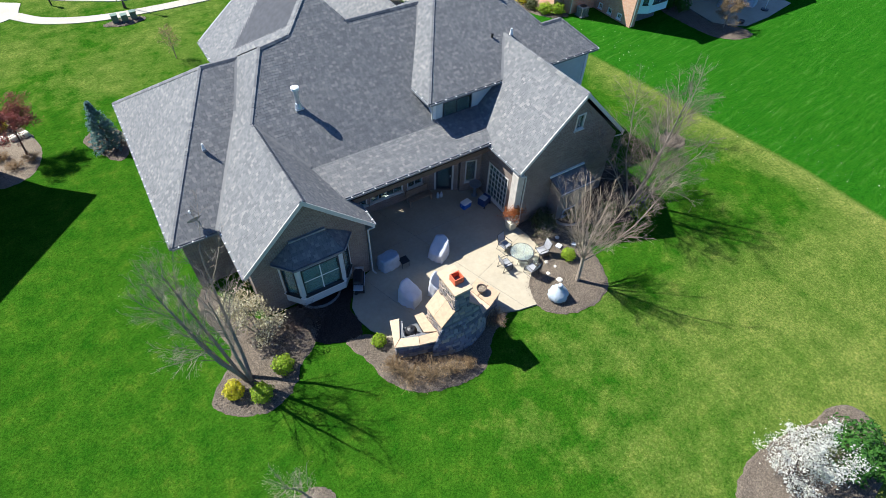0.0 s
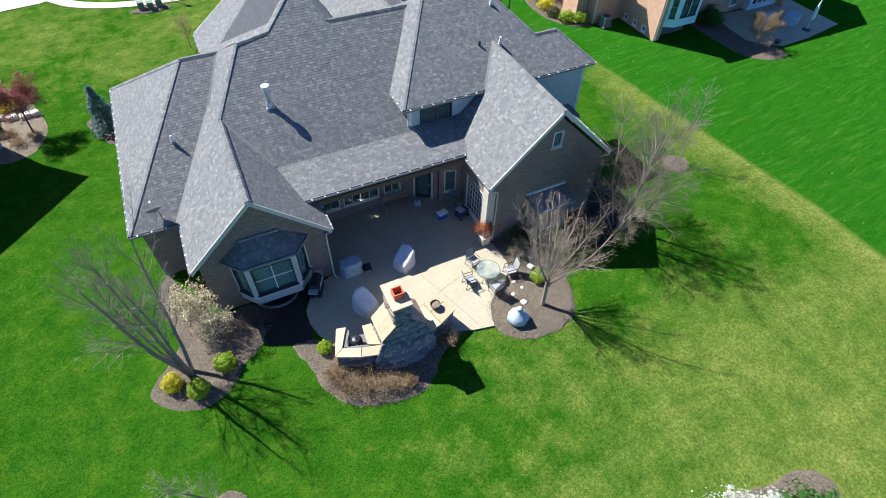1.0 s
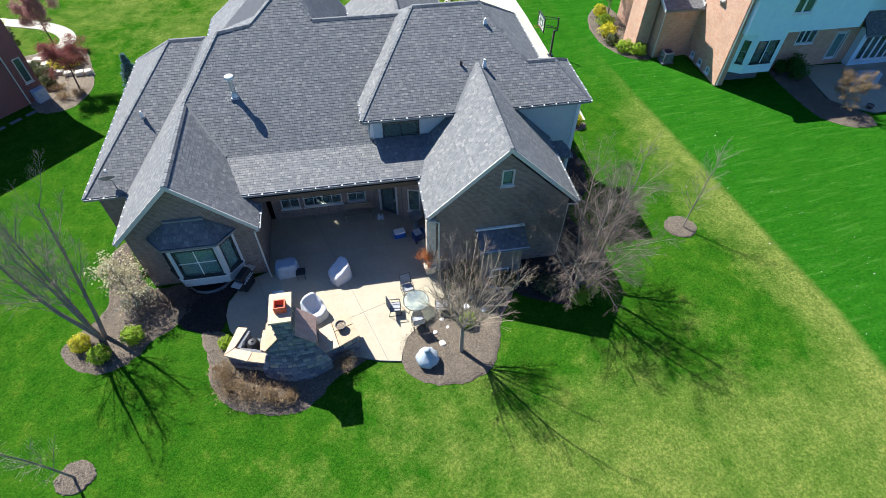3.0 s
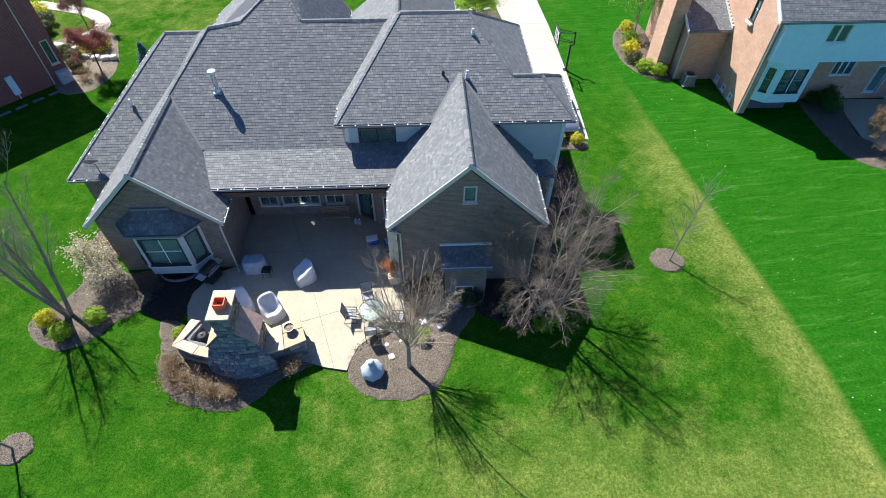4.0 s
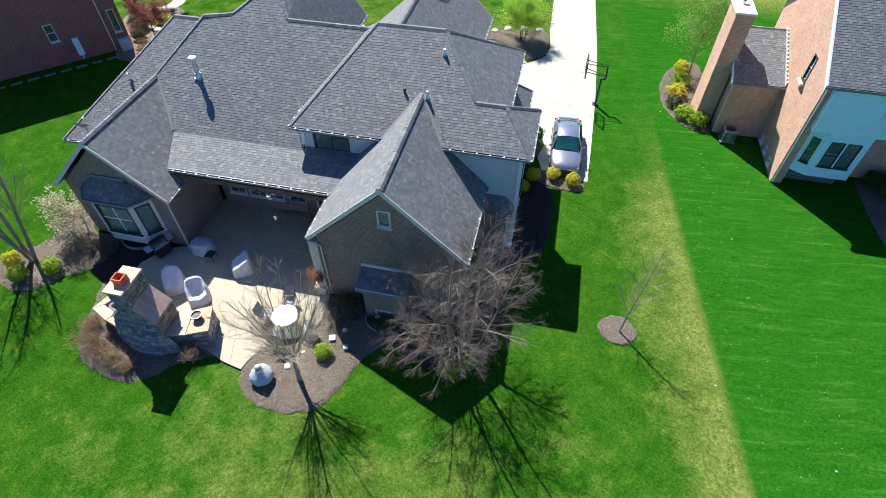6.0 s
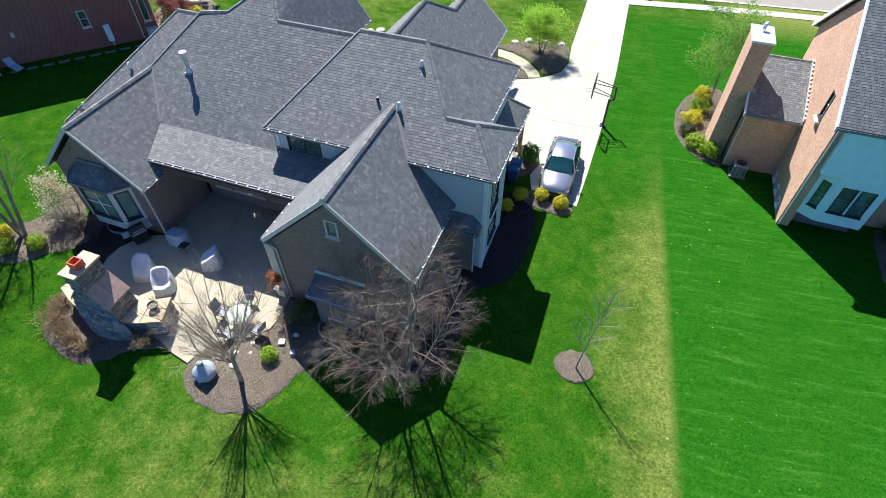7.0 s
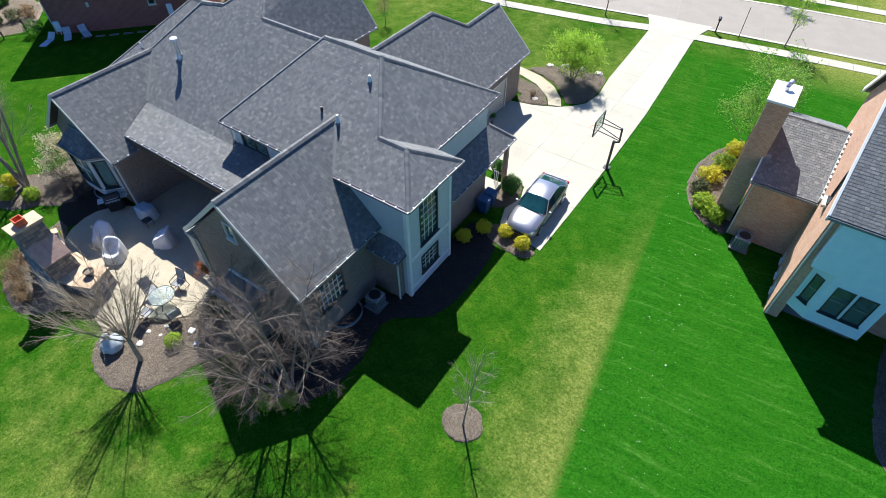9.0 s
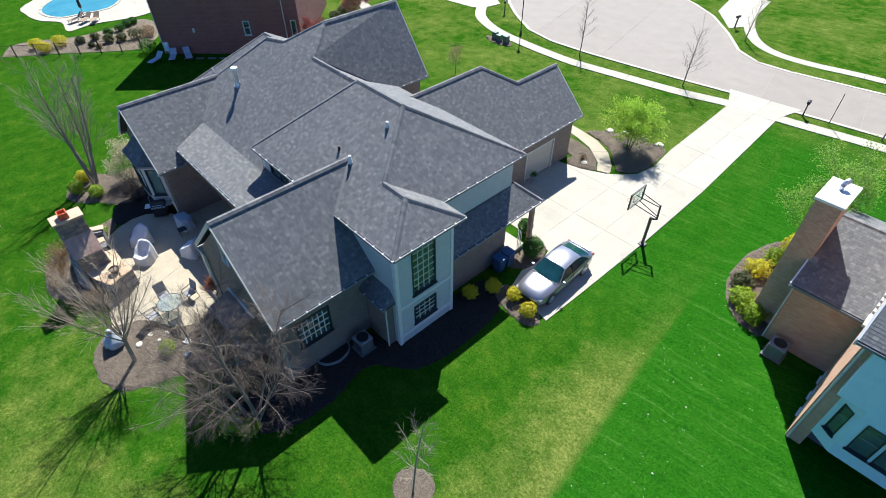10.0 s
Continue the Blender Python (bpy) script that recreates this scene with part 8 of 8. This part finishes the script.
def west_house():
    """The red brick house, turned towards the cul-de-sac."""
    ob = thing("neighbour_house", "dark red brick neighbour house beyond the lawn", "house", -20.8, 25.85, 0, -42.8)
    n, h = 13.7, 8.5
    wall("wall", ob, RED_BRICK, (0, 0, 0), (0, 1), [(0, 0), (n, 0), (n, h), (0, h)], [(8.3, 1.8, 8.95, 3.15), (12.85, 1.4, 13.4, 3.2)])
    window(ob, (0, 0, 0), (0, 1), 8.3, 1.8, 8.95, 3.15, 1, 2, TRIM, 0.05, label="small sash window")
    window(ob, (0, 0, 0), (0, 1), 12.85, 1.4, 13.4, 3.2, 1, 1, TRIM, 0.05, label="tall narrow window")
    wall("wall", ob, RED_BRICK, (-14, 0, 0), (1, 0), [(0, 0), (14, 0), (14, h), (0, h)])
    wall("wall", ob, RED_BRICK, (0, n, 0), (-1, 0), [(0, 0), (14, 0), (14, h), (0, h)])
    wall("wall", ob, RED_BRICK, (-14, n, 0), (0, -1), [(0, 0), (n, 0), (n, h), (0, h)])
    a, b, z, r = 0.45, n + 0.45, h - 0.05, 13.0
    roof(ob, "dark hipped shingle roof", [[(-14.5, -a, z), (a, -a, z), (-6.0, 6.9, r), (-8.5, 6.9, r)], [(a, -a, z), (a, b, z), (-6.0, 6.9, r)], [(a, b, z), (-14.5, b, z), (-8.5, 6.9, r), (-6.0, 6.9, r)], [(-14.5, b, z), (-14.5, -a, z), (-8.5, 6.9, r)]],
         eaves=[((a, -a, z), (a, b, z)), ((-14.5, -a, z), (a, -a, z))], seed=41, strapped=False)
    for y0, z0, y1, z1 in ((0.15, 0.3, 0.6, 1.15), (9.7, 0.4, 10.15, 1.75)):
        case = part("wall_cabinet", boxes((-0.01, y0, z0, 0.16, y1, z1), bevel=0.012), PALE_SIDING, ob, "pale wall cabinet")
        part("conduit", rods(((0.06, (y0 + y1) / 2, z0), (0.06, (y0 + y1) / 2, 0.0), 0.03), sides=6), PALE_SIDING, case)
    part("wall_light", boxes((0, 3.4, 2.1, 0.15, 3.6, 2.5), bevel=0.02), TRIM, ob)
    downspout(ob, [(0.09, 12.35, 8.4), (0.09, 12.35, 0.1)])
    downspout(ob, [(0.09, 0.07, 8.4), (0.09, 0.07, 0.1)])
    for k in range(9):
        part("edging_stone", boxes((0.95, 2.2 + 1.15 * k, -0.04, 1.25, 3.0 + 1.15 * k, 0.02), bevel=0.02), MORTAR, ob)
    # made-up pale block in place of a patch of sunlight
    part("corner_plinth", boxes((0.06, 12.75, 0.0, 0.62, 13.6, 0.95), bevel=0.05), BLUE_CLOTH, ob, "pale block standing in for a sunlit patch at the corner")


west_house()


def lounger(x, y, turn, label, mat):
    ob = thing("sun_lounger", label, "lounger", x, y, 0.05, turn, group="loungers")
    part("seat", boxes((-0.3, -0.9, 0.3, 0.3, 0.4, 0.35), bevel=0.01), mat, ob)
    bm = boxes((-0.3, 0, 0, 0.3, 0.65, 0.05), bevel=0.01)
    bm.transform(pose(0, 0.4, 0.32, 38, 0, 0))
    part("backrest", bm, mat, ob)
    for sx in (-0.27, 0.27):
        for sy in (-0.8, 0.35):
            part("leg", boxes((sx - 0.02, sy - 0.02, 0, sx + 0.02, sy + 0.02, 0.3)), BLACK, ob)


for x, y, a in ((-18.9, 25.9, 60), (-18.2, 27.1, 75), (-19.3, 24.4, 30)):
    lounger(x, y, a, "blue-grey garden chair in the red house's shade", BLUE_CLOTH)

# pool garden beyond the far lawn
POOL_DECK = [(-46.0, 19.4), (-42.3, 18.6), (-39.2, 19.2), (-36.9, 20.8), (-33.6, 20.6), (-34.0, 23.3), (-33.0, 28.3), (-36.0, 33.0), (-46.0, 34.0), (-52.0, 28.0)]
paving("pool_deck", smooth_loop(POOL_DECK, 4), [(1, 0, -40.5), (0, 1, 29.0), (1, 0, -37.0)], 0.03, PALE_CONCRETE, "pale concrete pool deck", "deck")
WATER = Nodes("pool_water")
WATER.bump(WATER.noise(WATER.place(), 3.0, 3.0), 0.15, 0.05)
WATER_MAT = WATER.done(WATER.ramp(WATER.noise(WATER.place(), 0.5), [(0.3, (0.045, 0.2, 0.24)), (0.7, (0.075, 0.26, 0.29))]), 0.05)
pool_rim = smooth_loop([(-42.2, 20.2), (-40.0, 20.4), (-38.5, 21.4), (-38.3, 23.2), (-38.0, 26.0), (-40.4, 28.2), (-45.0, 29.0), (-47.2, 25.0), (-44.6, 21.5)], 5)
fixed("water", prism(bmesh.new(), pool_rim, 0.0, 0.055), WATER_MAT, "turquoise swimming pool water", "pool")
for k in range(len(pool_rim) // 2):
    a, b = Vector(pool_rim[2 * k]), Vector(pool_rim[(2 * k + 2) % len(pool_rim)])
    d = (b - a).normalized()
    nn = Vector((d.y, -d.x)) * 0.32
    q = [tuple(a + d * 0.01), tuple(b - d * 0.01), tuple(b - d * 0.01 + nn), tuple(a + d * 0.01 + nn)]
    part("coping", prism(bmesh.new(), q, 0.0, 0.08), PALE_CONCRETE, bpy.data.objects["water"])
for x, y, a in ((-36.0, 22.2, 20), (-35.2, 22.9, 35), (-34.6, 23.7, 50)):
    lounger(x, y, a, "brown lounger on the pool deck", WOOD)


def parasol(x, y):
    ob = thing("parasol", "folded dark parasol leaning over the pool deck", "parasol", x, y, 0.03)
    part("pole", rods(((0, 0, 0), (-0.1, 0, 2.7), 0.03)), BLACK, ob)
    part("canopy", revolve(bmesh.new(), [(0.1, 1.0), (0.18, 1.2), (0.12, 2.1), (0.03, 2.7)], 12), DARK_FRAME, ob)
    part("base", revolve(bmesh.new(), [(0.35, 0), (0.35, 0.08), (0.06, 0.12)], 16), BLACK, ob)


parasol(-36.8, 23.2)
bed("bed_pool", [(-31.4, 14.0), (-33.5, 15.2), (-33.2, 17.4), (-31.6, 20.6), (-31.4, 24.6), (-32.0, 27.6), (-28.6, 28.6), (-26.0, 27.2), (-23.9, 24.6), (-26.0, 21.0), (-28.6, 17.6), (-30.6, 14.4)], 0.05, "gravel planting strip along the pool garden fence", GRAVEL)
for k, (x, y, r, m) in enumerate([(-30.8, 17.0, 0.65, GOLD), (-29.4, 17.4, 0.6, GOLD), (-29.9, 18.9, 0.7, GOLD), (-29.2, 20.6, 0.45, DULL), (-29.2, 22.0, 0.45, DULL), (-29.4, 23.4, 0.5, GREEN), (-29.8, 24.7, 0.5, GREEN), (-30.6, 25.7, 0.45, GREEN), (-31.0, 26.5, 0.45, GREEN), (-27.4, 22.8, 0.55, DULL), (-26.9, 23.9, 0.5, DULL), (-26.6, 25.2, 0.7, DULL), (-27.5, 21.1, 0.3, DULL), (-26.6, 21.5, 0.3, BROWN_LEAF), (-26.4, 26.4, 0.7, BROWN_LEAF), (-22.4, 24.9, 0.8, GREEN)]):
    shrub("round_shrub", "golden flowering shrub in the fence bed" if m is GOLD else "clipped green shrub in the fence bed" if m is GREEN else "dull olive shrub in the fence bed", x, y, r, r * 1.5, m, 200 + k, 650, 0.07, group="shrubs along the pool fence")


def fence():
    ob = thing("fence", "black metal post-and-rail fence along the pool garden", "fence")
    a, b = Vector((-30.9, 13.3)), Vector((-22.8, 24.4))
    n = 7
    for k in range(n + 1):
        p = a + (b - a) * (k / n)
        part("post", boxes((p.x - 0.04, p.y - 0.04, 0, p.x + 0.04, p.y + 0.04, 1.35)), BLACK, ob)
    for z in (0.15, 1.2):
        part("rail", rods(((a.x, a.y, z), (b.x, b.y, z), 0.02), sides=4), BLACK, ob)
    for k in range(n * 12):
        p = a + (b - a) * ((k + 0.5) / (n * 12))
        part("picket", boxes((p.x - 0.008, p.y - 0.008, 0.15, p.x + 0.008, p.y + 0.008, 1.2)), BLACK, ob)


fence()


# ---- grass blades and bark chips ----
def inside(px, py, loop):
    """Which of the points lie in a plan outline."""
    hit = np.zeros(len(px), bool)
    n = len(loop)
    for i in range(n):
        (x0, y0), (x1, y1) = loop[i], loop[(i + 1) % n]
        cross = (y0 > py) != (y1 > py)
        with np.errstate(divide="ignore", invalid="ignore"):
            xi = (x1 - x0) * (py - y0) / ((y1 - y0) if y1 != y0 else 1e-9) + x0
        hit ^= cross & (px < xi)
    return hit


HOUSE_PLANS = [[(-2.95, 20.0), (22.4, 20.0), (22.4, 29.6), (17.5, 40.0), (10.0, 40.0), (10.0, 32.9), (-2.95, 32.9)], [(-0.75, 16.4), (5.05, 16.4), (5.05, 20.2), (-0.75, 20.2)], [(13.3, 15.0), (20.4, 15.0), (20.4, 20.2), (13.3, 20.2)], [(34.4, 29.3), (54, 29.3), (54, 41.4), (33.1, 41.4)]]


def quad_field(name, verts, per, mat, label, category):
    """Many loose small faces as one sheet of stuff."""
    count = len(verts) // per
    me = bpy.data.meshes.new(name)
    me.vertices.add(len(verts))
    me.vertices.foreach_set("co", verts.astype(np.float32).ravel())
    me.loops.add(count * per)
    me.loops.foreach_set("vertex_index", np.arange(count * per, dtype=np.int32))
    me.polygons.add(count)
    me.polygons.foreach_set("loop_start", np.arange(0, count * per, per, dtype=np.int32))
    me.polygons.foreach_set("loop_total", np.full(count, per, dtype=np.int32))
    me.update(calc_edges=True)
    me.validate()
    me.materials.append(mat)
    return tagged(new(name, me), label, category, kind="stuff")


def grass():
    rng = np.random.default_rng(5)
    px, py = [], []
    for x0, y0, x1, y1, per in ((-14, -7, 40, 21, 170), (-30, 21, 48, 40, 80), (22, 40, 48, 62, 50), (-30, 40, 22, 62, 35), (40, 5, 52, 30, 70), (-40, 8, -14, 21, 60)):
        k = int((x1 - x0) * (y1 - y0) * per)
        px.append(rng.uniform(x0, x1, k))
        py.append(rng.uniform(y0, y1, k))
    px, py = np.concatenate(px), np.concatenate(py)
    free = np.ones(len(px), bool)
    for loop in [b[0] for b in BEDS] + PAVED + HOUSE_PLANS:
        lo, hi = np.min(np.array(loop), 0), np.max(np.array(loop), 0)
        near = (px > lo[0]) & (px < hi[0]) & (py > lo[1]) & (py < hi[1])
        at = np.nonzero(near)[0]
        free[at[inside(px[at], py[at], loop)]] = False
    px, py = px[free], py[free]
    n = len(px)
    a, l, w = rng.uniform(0, 2 * np.pi, n), rng.uniform(0.05, 0.14, n), rng.uniform(0.006, 0.018, n)
    ahead = np.stack([np.cos(a), np.sin(a), np.zeros(n)], 1)
    side = np.stack([-np.sin(a) * w, np.cos(a) * w, rng.uniform(-0.05, 0.05, n) * w], 1)
    level = np.array([[0.03 * noise.noise(((-60 + 2 * i) * 0.12, (-20 + 2 * j) * 0.12, 0.0)) - 0.03 for i in range(66)] for j in range(56)])
    gx, gy = (px + 60) / 2, (py + 20) / 2
    i, j = gx.astype(int), gy.astype(int)
    fx, fy = gx - i, gy - j
    lie = (level[j, i] * (1 - fx) + level[j, i + 1] * fx) * (1 - fy) + (level[j + 1, i] * (1 - fx) + level[j + 1, i + 1] * fx) * fy
    base = np.stack([px, py, lie + 0.003], 1)
    tip = base + ahead * l[:, None]
    tip[:, 2] += rng.uniform(0.003, 0.014, n)
    verts = np.stack([base + side, base - side, tip], 1).reshape(-1, 3)
    quad_field("grass_blades", verts, 3, BLADES, "short uneven blades of lawn grass", "grass")


def chips(which, mat, name, label):
    rng = np.random.default_rng(9)
    out = []
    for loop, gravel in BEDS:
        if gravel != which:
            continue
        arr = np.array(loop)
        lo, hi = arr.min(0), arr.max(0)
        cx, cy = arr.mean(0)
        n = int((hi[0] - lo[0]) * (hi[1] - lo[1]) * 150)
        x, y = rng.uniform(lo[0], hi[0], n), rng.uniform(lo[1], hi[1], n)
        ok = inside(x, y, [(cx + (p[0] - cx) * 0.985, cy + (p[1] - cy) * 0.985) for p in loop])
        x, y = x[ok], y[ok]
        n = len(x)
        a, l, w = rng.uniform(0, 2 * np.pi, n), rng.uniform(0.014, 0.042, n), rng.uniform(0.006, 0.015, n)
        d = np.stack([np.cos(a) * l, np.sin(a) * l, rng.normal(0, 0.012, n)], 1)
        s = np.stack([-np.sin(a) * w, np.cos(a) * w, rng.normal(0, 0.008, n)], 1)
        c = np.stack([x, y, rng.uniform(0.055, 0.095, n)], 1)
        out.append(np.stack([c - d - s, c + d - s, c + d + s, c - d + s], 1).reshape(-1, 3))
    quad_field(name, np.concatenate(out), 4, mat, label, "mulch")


grass()
chips(0, plain("bark_chip", (0.24, 0.192, 0.14), 0.9, vary=0.25, scale=20.0, spread="island"), "bark_chips", "loose brown bark chips on the beds")
chips(1, plain("gravel_chip", (0.3, 0.245, 0.18), 0.9, vary=0.35, scale=20.0, spread="island"), "gravel_chips", "loose pale gravel on the beds")
# chips for the shaded beds, shade painted into their colour
chips(2, plain("shade_chip", (0.06, 0.045, 0.036), 0.9, vary=0.35, scale=20.0, spread="island"), "damp_chips", "loose bark chips coloured dark for shade on two beds")
